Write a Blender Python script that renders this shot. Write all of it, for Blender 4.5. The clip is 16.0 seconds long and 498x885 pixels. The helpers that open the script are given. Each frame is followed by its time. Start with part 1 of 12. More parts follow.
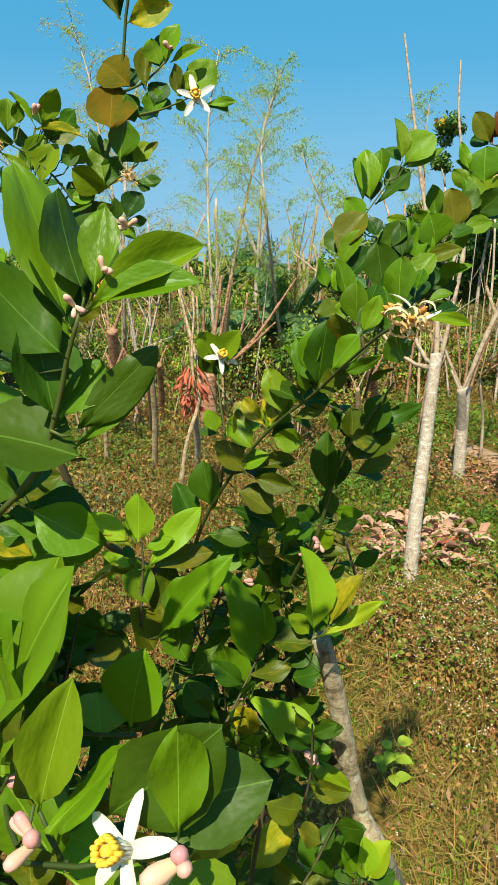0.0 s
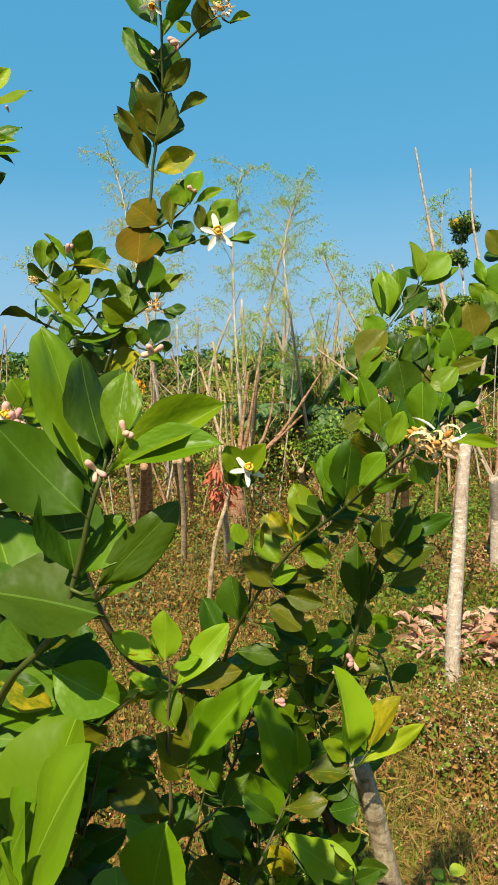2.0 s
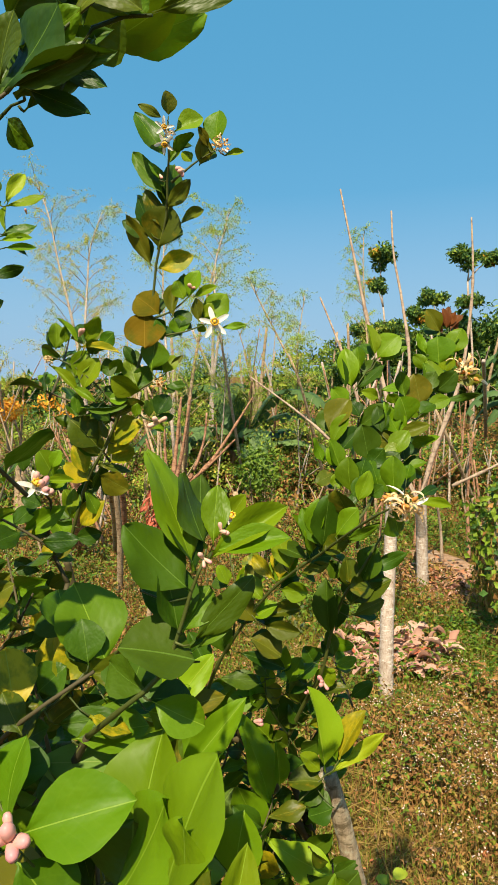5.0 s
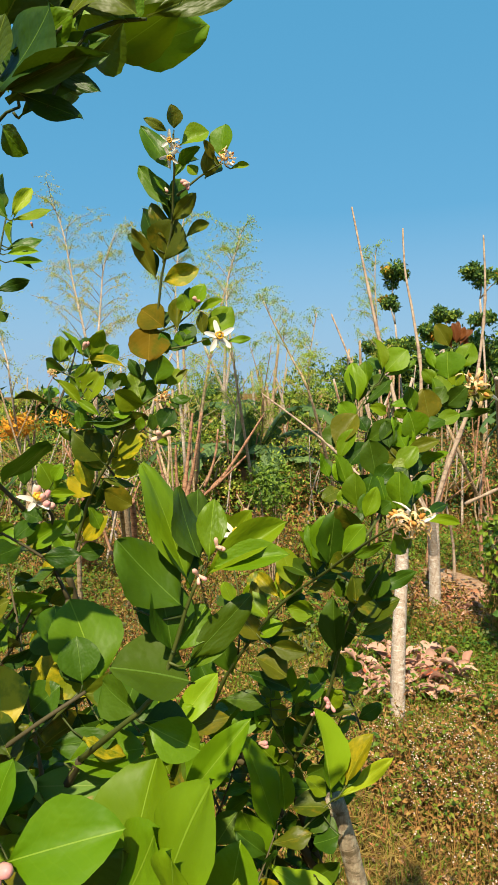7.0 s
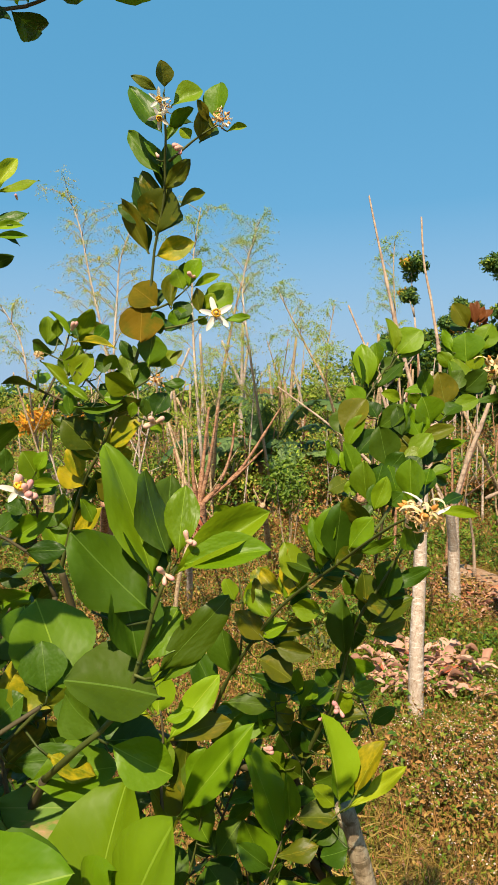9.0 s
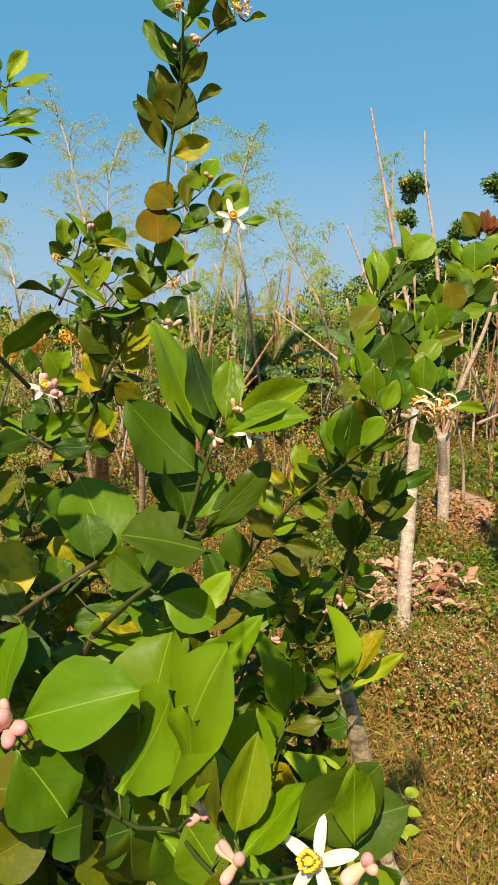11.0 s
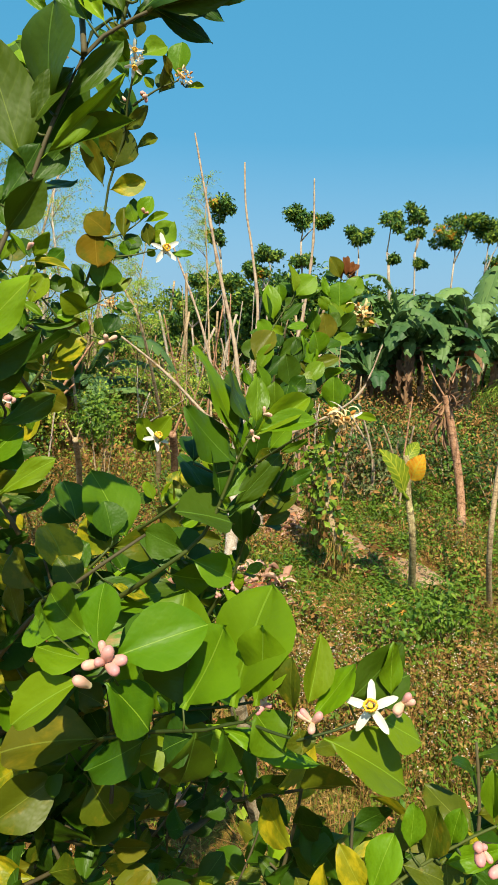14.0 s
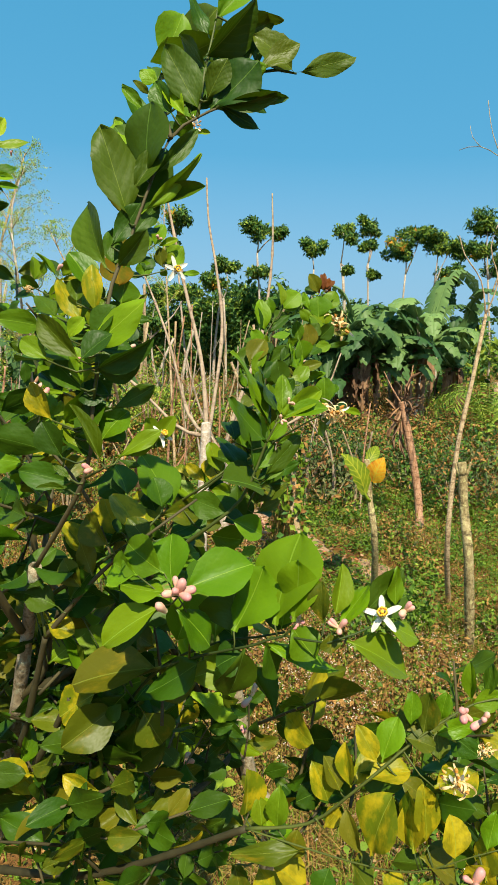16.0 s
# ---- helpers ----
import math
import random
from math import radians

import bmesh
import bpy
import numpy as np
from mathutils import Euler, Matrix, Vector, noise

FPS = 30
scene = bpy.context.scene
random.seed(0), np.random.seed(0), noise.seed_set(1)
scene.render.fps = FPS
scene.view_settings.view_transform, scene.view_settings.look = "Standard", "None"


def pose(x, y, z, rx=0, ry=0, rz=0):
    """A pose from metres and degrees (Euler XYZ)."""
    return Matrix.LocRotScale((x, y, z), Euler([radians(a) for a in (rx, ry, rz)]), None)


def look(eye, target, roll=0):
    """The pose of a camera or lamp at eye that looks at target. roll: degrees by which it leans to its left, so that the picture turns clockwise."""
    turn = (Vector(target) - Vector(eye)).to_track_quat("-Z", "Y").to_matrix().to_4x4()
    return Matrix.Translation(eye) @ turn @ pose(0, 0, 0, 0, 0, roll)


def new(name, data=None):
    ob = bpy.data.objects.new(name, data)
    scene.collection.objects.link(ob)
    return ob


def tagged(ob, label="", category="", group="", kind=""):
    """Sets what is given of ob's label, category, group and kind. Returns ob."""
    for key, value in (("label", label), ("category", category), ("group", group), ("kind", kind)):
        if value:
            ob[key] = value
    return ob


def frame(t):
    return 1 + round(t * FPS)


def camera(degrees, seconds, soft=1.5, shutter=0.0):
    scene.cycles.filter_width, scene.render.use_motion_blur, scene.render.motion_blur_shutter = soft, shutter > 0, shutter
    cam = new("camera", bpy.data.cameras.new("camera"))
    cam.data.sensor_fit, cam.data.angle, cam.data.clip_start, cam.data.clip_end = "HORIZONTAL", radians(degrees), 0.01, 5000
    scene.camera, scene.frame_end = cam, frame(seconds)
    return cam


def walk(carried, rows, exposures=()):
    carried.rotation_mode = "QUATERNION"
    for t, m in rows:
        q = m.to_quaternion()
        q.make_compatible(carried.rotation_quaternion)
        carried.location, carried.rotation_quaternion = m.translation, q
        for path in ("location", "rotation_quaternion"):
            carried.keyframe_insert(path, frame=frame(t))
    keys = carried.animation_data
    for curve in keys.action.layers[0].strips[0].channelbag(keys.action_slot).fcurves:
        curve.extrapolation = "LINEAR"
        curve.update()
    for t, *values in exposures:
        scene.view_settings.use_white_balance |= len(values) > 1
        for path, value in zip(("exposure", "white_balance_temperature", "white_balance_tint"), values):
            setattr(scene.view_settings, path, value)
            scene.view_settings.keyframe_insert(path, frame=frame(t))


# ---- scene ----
cam = camera(42.6, 16.0)
PATH = [
    (0, (0.0056, 0.0018, 1.9612), (-0.0030, 1.9261, 1.4160), 0.65),
    (0.5, (0.0102, 0.0075, 1.9742), (-0.0078, 1.9600, 1.5410), 0.00),
    (1, (0.0113, 0.0110, 1.9827), (-0.0450, 1.9791, 1.6317), -0.38),
    (1.5, (0.0112, 0.0107, 1.9866), (-0.0786, 1.9859, 1.6855), -0.58),
    (2, (0.0086, 0.0121, 1.9884), (-0.0908, 1.9915, 1.7197), -1.06),
    (2.5, (0.0027, 0.0109, 1.9939), (-0.1114, 1.9928, 1.7501), -0.84),
    (3, (0.0045, 0.0054, 2.0003), (-0.1067, 1.9931, 1.8087), -0.88),
    (3.5, (0.0038, -0.0030, 2.0083), (-0.0813, 1.9877, 1.8360), -0.64),
    (4, (-0.0131, -0.0241, 2.0190), (-0.0733, 1.9664, 1.8345), -0.61),
    (4.5, (-0.0411, -0.0973, 2.0362), (-0.0434, 1.8921, 1.8299), -0.12),
    (5, (-0.0637, -0.0984, 2.0495), (0.0659, 1.8863, 1.8395), -1.11),
    (7.5, (-0.0460, -0.0770, 2.0427), (0.0323, 1.9169, 1.9084), -1.23),
    (8, (-0.0263, -0.0339, 2.0376), (0.0376, 1.9616, 1.9197), -1.72),
    (10.5, (-0.0485, -0.0361, 2.0182), (-0.0563, 1.9319, 1.6621), 0.05),
    (11, (-0.0591, -0.0637, 2.0069), (-0.0021, 1.8961, 1.6116), -0.82),
    (11.5, (-0.0907, -0.0797, 1.9994), (0.0958, 1.8743, 1.6156), -1.61),
    (12, (-0.1360, -0.0242, 2.0027), (0.2378, 1.9060, 1.6358), -1.62),
    (12.5, (-0.1914, -0.0485, 2.0073), (0.3625, 1.8376, 1.6387), -0.79),
    (13, (-0.2435, -0.1180, 2.0141), (0.4246, 1.7311, 1.6474), 0.40),
    (13.5, (-0.2303, -0.1160, 2.0090), (0.4331, 1.7376, 1.6568), 1.60),
    (14, (-0.2178, -0.1557, 2.0185), (0.4288, 1.7035, 1.6642), 2.48),
    (14.5, (-0.2512, -0.2468, 2.0283), (0.3796, 1.6185, 1.6780), 2.56),
    (15, (-0.2655, -0.2260, 2.0208), (0.3784, 1.6382, 1.6890), 1.63),
    (15.5, (-0.2786, -0.2156, 2.0165), (0.4213, 1.6303, 1.6959), 2.12),
    (16, (-0.3226, -0.2592, 2.0146), (0.4479, 1.5587, 1.6957), 2.09),
]
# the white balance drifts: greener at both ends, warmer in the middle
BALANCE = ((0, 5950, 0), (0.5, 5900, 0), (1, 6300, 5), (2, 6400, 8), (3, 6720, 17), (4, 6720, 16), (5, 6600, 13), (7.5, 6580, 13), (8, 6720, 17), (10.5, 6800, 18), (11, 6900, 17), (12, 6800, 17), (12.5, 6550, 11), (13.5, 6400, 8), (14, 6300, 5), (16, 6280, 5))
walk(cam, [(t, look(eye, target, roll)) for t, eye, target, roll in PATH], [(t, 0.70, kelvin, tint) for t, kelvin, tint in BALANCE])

# ---- daylight ----
SUN_FROM = Vector((-0.16, -0.58, 0.80)).normalized()
world = bpy.data.worlds.new("sky")
scene.world = world
world.use_nodes = True
wn = world.node_tree.nodes
sky = wn.new("ShaderNodeTexSky")
sky.sky_type = "NISHITA"
sky.sun_disc = False
sky.sun_elevation = math.asin(SUN_FROM.z)
sky.sun_rotation = math.atan2(SUN_FROM.x, SUN_FROM.y)
sky.air_density, sky.dust_density, sky.ozone_density = 1.0, 2.6, 1.8
wn["Background"].inputs["Strength"].default_value = 0.064
# thin haze evens out the blue of the clear sky
haze = wn.new("ShaderNodeMix")
haze.data_type = "RGBA"
haze.inputs[0].default_value = 0.50
haze.inputs[7].default_value = (0.70, 5.55, 9.3, 1)
world.node_tree.links.new(sky.outputs["Color"], haze.inputs[6])
# the sky pales towards the horizon
toward = wn.new("ShaderNodeTexCoord")
split = wn.new("ShaderNodeSeparateXYZ")
low = wn.new("ShaderNodeMapRange")
low.inputs["From Min"].default_value, low.inputs["From Max"].default_value = 0.0, 0.26
low.inputs["To Min"].default_value, low.inputs["To Max"].default_value = 0.78, 0.0
pale = wn.new("ShaderNodeMix")
pale.data_type = "RGBA"
pale.inputs[7].default_value = (4.0, 5.9, 7.9, 1)
world.node_tree.links.new(toward.outputs["Generated"], split.inputs[0])
world.node_tree.links.new(split.outputs[2], low.inputs["Value"])
world.node_tree.links.new(low.outputs["Result"], pale.inputs[0])
world.node_tree.links.new(haze.outputs[2], pale.inputs[6])
world.node_tree.links.new(pale.outputs[2], wn["Background"].inputs["Color"])
sun_data = bpy.data.lights.new("sun", "SUN")
sun_data.energy, sun_data.angle, sun_data.color = 5.0, radians(0.55), (1.0, 0.89, 0.66)
sun = new("sun", sun_data)
sun.matrix_world = look(SUN_FROM * 60, (0, 0, 0))



# ---- materials ----
class Nodes:
    """A small builder for node materials."""

    def __init__(self, name):
        self.mat = bpy.data.materials.new(name)
        self.mat.use_nodes = True
        self.tree = self.mat.node_tree
        self.bsdf = self.tree.nodes["Principled BSDF"]
        self.out = self.tree.nodes["Material Output"]

    def add(self, kind, **values):
        n = self.tree.nodes.new(kind)
        for k, v in values.items():
            n.inputs[k].default_value = v
        return n

    def link(self, a, b):
        self.tree.links.new(a, b)

    def coords(self, which="Object"):
        return self.add("ShaderNodeTexCoord").outputs[which]

    def world_pos(self):
        return self.add("ShaderNodeNewGeometry").outputs["Position"]

    def noise(self, vec, scale, detail=4.0, rough=0.55):
        n = self.add("ShaderNodeTexNoise", Scale=scale, Detail=detail, Roughness=rough)
        self.link(vec, n.inputs["Vector"])
        return n.outputs["Fac"]

    def ramp(self, fac, stops):
        n = self.add("ShaderNodeValToRGB")
        r = n.color_ramp
        while len(r.elements) < len(stops):
            r.elements.new(0.5)
        for e, (p, c) in zip(r.elements, stops):
            e.position, e.color = p, (*c, 1)
        self.link(fac, n.inputs["Fac"])
        return n.outputs["Color"]

    def math(self, op, a, b=None):
        n = self.add("ShaderNodeMath")
        n.operation = op
        for i, v in enumerate((a, b)):
            if v is None:
                continue
            if isinstance(v, (int, float)):
                n.inputs[i].default_value = v
            else:
                self.link(v, n.inputs[i])
        return n.outputs[0]

    def mix(self, fac, a, b, mode="MIX"):
        n = self.add("ShaderNodeMix")
        n.data_type, n.blend_type = "RGBA", mode
        for i, v in ((0, fac), (6, a), (7, b)):
            if isinstance(v, tuple):
                n.inputs[i].default_value = (*v, 1)
            elif isinstance(v, (int, float)):
                n.inputs[i].default_value = v
            else:
                self.link(v, n.inputs[i])
        return n.outputs[2]

    def bump(self, height, strength=0.3, distance=0.01):
        n = self.add("ShaderNodeBump", Strength=strength, Distance=distance)
        self.link(height, n.inputs["Height"])
        self.link(n.outputs["Normal"], self.bsdf.inputs["Normal"])
        return n

    def finish(self, color, rough=0.6, spec=0.4):
        if isinstance(color, tuple):
            self.bsdf.inputs["Base Color"].default_value = (*color, 1)
        else:
            self.link(color, self.bsdf.inputs["Base Color"])
        if isinstance(rough, (int, float)):
            self.bsdf.inputs["Roughness"].default_value = rough
        else:
            self.link(rough, self.bsdf.inputs["Roughness"])
        self.bsdf.inputs["Specular IOR Level"].default_value = spec
        return self.mat

    def translucent(self, color, share):
        t = self.add("ShaderNodeBsdfTranslucent")
        if isinstance(color, tuple):
            t.inputs["Color"].default_value = (*color, 1)
        else:
            self.link(color, t.inputs["Color"])
        m = self.add("ShaderNodeMixShader", Fac=share)
        self.link(self.bsdf.outputs[0], m.inputs[1])
        self.link(t.outputs[0], m.inputs[2])
        self.link(m.outputs[0], self.out.inputs["Surface"])


def citrus_leaf(name, dark, light, vein, spots=None, spot_from=0.6, rough=0.36, share=0.21, spec=0.19, veins=0.05):
    """A citrus blade: pale midrib, faint side veins, patchy tone, waxy sheen. Local x runs base to tip in 0..1, y across."""
    n = Nodes(name)
    co = n.coords()
    sep = n.add("ShaderNodeSeparateXYZ")
    n.link(co, sep.inputs[0])
    x, y = sep.outputs[0], sep.outputs[1]
    rnd = n.add("ShaderNodeObjectInfo").outputs["Random"]
    shift = n.add("ShaderNodeVectorMath")
    shift.operation = "ADD"
    comb = n.add("ShaderNodeCombineXYZ")
    n.link(n.math("MULTIPLY", rnd, 37.0), comb.inputs[0])
    n.link(n.math("MULTIPLY", rnd, 11.0), comb.inputs[2])
    n.link(co, shift.inputs[0])
    n.link(comb.outputs[0], shift.inputs[1])
    moved = shift.outputs[0]
    blotch = n.noise(moved, 2.2, 3)
    fine = n.noise(moved, 26.0, 2)
    tone = n.math("ADD", n.math("MULTIPLY", rnd, 0.62), n.math("MULTIPLY", blotch, 0.45))
    tone = n.math("ADD", tone, n.math("MULTIPLY", fine, 0.10))
    col = n.ramp(tone, [(0.18, dark), (0.95, light)])
    aged = n.math("FRACT", n.math("MULTIPLY", rnd, 13.7))
    olive = (light[0] * 1.45, light[1] * 0.92, light[2])
    col = n.mix(n.math("MULTIPLY", n.math("POWER", aged, 2.2), 0.62), col, olive)
    ay = n.math("ABSOLUTE", y)
    bent = n.math("ADD", n.math("SUBTRACT", x, n.math("MULTIPLY", ay, 0.75)), n.math("MULTIPLY", blotch, 0.22))
    wave = n.math("SINE", n.math("MULTIPLY", bent, 46.0))
    side = n.math("POWER", n.math("MAXIMUM", wave, 0.0), 9.0)
    mid = n.math("LESS_THAN", ay, 0.0085)
    lines = n.math("MAXIMUM", n.math("MULTIPLY", side, veins), n.math("MULTIPLY", mid, 0.8))
    if spots:
        sp = n.noise(moved, 2.6, 5, 0.62)
        col = n.mix(n.ramp(sp, [(spot_from - 0.10, (0, 0, 0)), (spot_from + 0.06, (1, 1, 1))]), col, spots)
    col = n.mix(lines, col, vein)
    speck = n.ramp(n.noise(moved, 55.0, 1), [(0.70, (0, 0, 0)), (0.76, (1, 1, 1))])
    col = n.mix(n.math("MULTIPLY", speck, 0.25), col, (0.12, 0.10, 0.03))
    n.bump(n.math("ADD", n.math("MULTIPLY", wave, -0.22 * veins), n.math("ADD", n.math("MULTIPLY", mid, -0.5), n.math("MULTIPLY", blotch, 1.6))), 0.32, 0.004)
    ro = n.math("ADD", rough - 0.04, n.math("ADD", n.math("MULTIPLY", blotch, 0.14), n.math("MULTIPLY", n.math("FRACT", n.math("MULTIPLY", rnd, 5.3)), 0.12)))
    n.finish(col, ro, spec)
    n.translucent(n.mix(0.45, col, light), share)
    return n.mat


LEAF = {
    "m": citrus_leaf("citrus_leaf_mature", (0.029, 0.086, 0.002), (0.134, 0.250, 0.003), (0.20, 0.31, 0.02)),
    # dark leaves; this colour also stands in for shade deep in the crowns
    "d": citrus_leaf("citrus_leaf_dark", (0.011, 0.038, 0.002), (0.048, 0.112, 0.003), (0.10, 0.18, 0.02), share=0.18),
    "l": citrus_leaf("citrus_leaf_light", (0.060, 0.155, 0.002), (0.150, 0.268, 0.003), (0.22, 0.34, 0.03), share=0.30),
    "y": citrus_leaf("citrus_leaf_young", (0.15, 0.28, 0.006), (0.27, 0.41, 0.010), (0.34, 0.45, 0.04), share=0.34),
    "o": citrus_leaf("citrus_leaf_olive", (0.040, 0.068, 0.003), (0.105, 0.128, 0.005), (0.17, 0.19, 0.02), (0.19, 0.145, 0.006), 0.66),
    "v": citrus_leaf("citrus_leaf_veined", (0.030, 0.066, 0.002), (0.078, 0.132, 0.003), (0.15, 0.20, 0.02), veins=0.16),
    "g": citrus_leaf("citrus_leaf_yellowing", (0.075, 0.125, 0.004), (0.23, 0.25, 0.006), (0.32, 0.34, 0.03), (0.43, 0.33, 0.008), 0.55, share=0.3),
    "b": citrus_leaf("citrus_leaf_bronze", (0.070, 0.056, 0.002), (0.140, 0.105, 0.003), (0.20, 0.13, 0.01), (0.085, 0.080, 0.003), 0.56, rough=0.6, spec=0.08, veins=0.14),
    "p": citrus_leaf("citrus_leaf_scarred", (0.055, 0.140, 0.010), (0.120, 0.215, 0.030), (0.20, 0.28, 0.06), (0.42, 0.20, 0.10), 0.66),
    "r": citrus_leaf("citrus_leaf_flush", (0.085, 0.022, 0.008), (0.16, 0.058, 0.011), (0.18, 0.09, 0.02)),
}


def soft(name, a, b, scale, rough=0.6, share=0.0, by="random", spec=0.3):
    """Two tones mixed by noise and by object or island, with an optional share of light let through."""
    n = Nodes(name)
    fac = n.noise(n.world_pos(), scale, 3)
    if by == "island":
        r = n.add("ShaderNodeNewGeometry").outputs["Random Per Island"]
    else:
        r = n.add("ShaderNodeObjectInfo").outputs["Random"]
    fac = n.math("ADD", n.math("MULTIPLY", fac, 0.5), n.math("MULTIPLY", r, 0.5))
    col = n.ramp(fac, [(0.2, a), (0.8, b)])
    n.finish(col, rough, spec)
    if share:
        n.translucent(col, share)
    return n.mat


def bark(name, base, other, dark, scale=30.0, bands=0.0, lichen=None, ring_tone=None):
    """Bark: mottled, with fissures along the stem and, for pale trunks, broken rings."""
    n = Nodes(name)
    co = n.world_pos()
    m = n.add("ShaderNodeMapping")
    m.inputs["Scale"].default_value = (1, 1, 0.35)
    n.link(co, m.inputs["Vector"])
    mot = n.noise(m.outputs[0], scale, 6, 0.65)
    big = n.noise(co, scale * 0.16, 3)
    col = n.ramp(n.math("ADD", n.math("MULTIPLY", mot, 0.65), n.math("MULTIPLY", big, 0.35)), [(0.33, dark), (0.47, base), (0.66, other)])
    h = mot
    if bands:
        m2 = n.add("ShaderNodeMapping")
        m2.inputs["Scale"].default_value = (0.3, 0.3, 1)
        n.link(co, m2.inputs["Vector"])
        ring = n.noise(m2.outputs[0], bands, 6, 0.7)
        col = n.mix(n.ramp(ring, [(0.53, (0, 0, 0)), (0.62, (0.85, 0.85, 0.85))]), col, ring_tone or dark)
        crack = n.noise(m2.outputs[0], bands * 1.7, 5, 0.7)
        col = n.mix(n.ramp(crack, [(0.56, (0, 0, 0)), (0.64, (0.75, 0.75, 0.75))]), col, dark)
        h = n.math("ADD", mot, n.math("MULTIPLY", ring, 0.35))
    if lichen:
        col = n.mix(n.ramp(n.noise(co, scale * 0.45, 4), [(0.55, (0, 0, 0)), (0.66, (0.8, 0.8, 0.8))]), col, lichen)
    n.bump(h, 0.55, 0.008)
    return n.finish(col, 0.85, 0.2)


M_STEM = soft("green_twig", (0.030, 0.048, 0.008), (0.085, 0.100, 0.018), 60, 0.55)
M_WOOD = soft("brown_twig", (0.040, 0.034, 0.014), (0.095, 0.075, 0.032), 60, 0.7)
M_LEMON_BARK = bark("citrus_bark", (0.29, 0.22, 0.14), (0.47, 0.39, 0.26), (0.11, 0.08, 0.04), 120, 60, (0.46, 0.45, 0.32))
M_PALE = bark("pale_bark", (0.37, 0.285, 0.215), (0.50, 0.41, 0.325), (0.22, 0.14, 0.08), 90, 55, None, (0.62, 0.56, 0.47))
M_POLE = bark("pole_bark", (0.36, 0.26, 0.18), (0.48, 0.37, 0.26), (0.20, 0.13, 0.09), 60, 20)
M_PINK = bark("pinkish_bark", (0.34, 0.17, 0.09), (0.50, 0.30, 0.19), (0.10, 0.045, 0.025), 80, 34)
M_TAN = bark("tan_bark", (0.36, 0.25, 0.14), (0.52, 0.40, 0.25), (0.15, 0.09, 0.05), 95, 30)
M_MOSSY = bark("lichened_bark", (0.27, 0.20, 0.09), (0.46, 0.37, 0.20), (0.08, 0.055, 0.025), 75, 34, (0.52, 0.46, 0.20))
M_PETAL = soft("white_petal", (0.72, 0.69, 0.58), (0.84, 0.82, 0.74), 90, 0.55, 0.3)

def ribbed_leaf(name, a, b, rib):
    """A large leaf with pale ribs; local x runs base to tip in 0..1, y across."""
    n = Nodes(name)
    co = n.coords()
    sep = n.add("ShaderNodeSeparateXYZ")
    n.link(co, sep.inputs[0])
    ay = n.math("ABSOLUTE", sep.outputs[1])
    blotch = n.noise(co, 4.0, 4)
    wave = n.math("SINE", n.math("MULTIPLY", n.math("SUBTRACT", sep.outputs[0], n.math("MULTIPLY", ay, 0.6)), 40.0))
    lines = n.math("MAXIMUM", n.math("POWER", n.math("MAXIMUM", wave, 0.0), 4.0), n.math("LESS_THAN", ay, 0.025))
    col = n.mix(n.math("MULTIPLY", lines, 0.7), n.ramp(blotch, [(0.35, a), (0.65, b)]), rib)
    n.finish(col, 0.5, 0.2)
    n.translucent(col, 0.3)
    return n.mat


M_RIBBED = ribbed_leaf("ribbed_leaf", (0.07, 0.13, 0.008), (0.20, 0.25, 0.012), (0.42, 0.40, 0.03))
M_ORANGE_RIBBED = ribbed_leaf("orange_ribbed_leaf", (0.55, 0.16, 0.015), (0.75, 0.40, 0.02), (0.60, 0.45, 0.05))


def bud_skin():
    """Cream at the base, blushing pink towards the closed tip."""
    n = Nodes("pink_bud")
    sep = n.add("ShaderNodeSeparateXYZ")
    n.link(n.coords(), sep.inputs[0])
    rnd = n.add("ShaderNodeObjectInfo").outputs["Random"]
    fac = n.math("ADD", n.math("MULTIPLY", n.math("ADD", sep.outputs[0], 0.5), 0.55), n.math("MULTIPLY", rnd, 0.45))
    fac = n.math("ADD", fac, n.math("MULTIPLY", n.noise(n.coords(), 9.0, 3), 0.2))
    n.finish(n.ramp(fac, [(0.20, (0.70, 0.54, 0.32)), (0.55, (0.68, 0.41, 0.29)), (1.0, (0.55, 0.23, 0.23))]), 0.45, 0.3)
    return n.mat


M_BUD = bud_skin()
M_ANTHER = soft("yellow_anther", (0.75, 0.36, 0.02), (0.85, 0.55, 0.05), 200, 0.6)
M_WILT = soft("withered_petal", (0.60, 0.35, 0.12), (0.85, 0.65, 0.35), 150, 0.7, 0.15)
M_CALYX = soft("pale_calyx", (0.30, 0.36, 0.10), (0.45, 0.46, 0.20), 150, 0.5)
M_FRUIT = soft("brown_ovary", (0.50, 0.18, 0.03), (0.64, 0.31, 0.06), 150, 0.5)
M_GRASS = soft("grass", (0.065, 0.130, 0.004), (0.24, 0.30, 0.018), 3.0, 0.6, 0.25, "island")
M_DRY = soft("dry_weed", (0.15, 0.062, 0.016), (0.42, 0.22, 0.060), 3.0, 0.75, 0.15, "island")
M_STRAW = soft("straw", (0.165, 0.105, 0.020), (0.38, 0.255, 0.06), 5.0, 0.7, 0.15, "island")
M_WEED = soft("green_weed", (0.035, 0.10, 0.006), (0.18, 0.26, 0.018), 2.5, 0.55, 0.25, "island")
M_GOLD = soft("golden_weed", (0.070, 0.115, 0.006), (0.25, 0.26, 0.022), 3.0, 0.6, 0.25, "island")
M_WHITE_HEAD = soft("weed_flower", (0.38, 0.26, 0.17), (0.62, 0.48, 0.37), 9.0, 0.7, 0.1, "island")
M_LITTER = soft("fallen_leaf", (0.34, 0.165, 0.105), (0.62, 0.37, 0.265), 9.0, 0.7, 0.12)
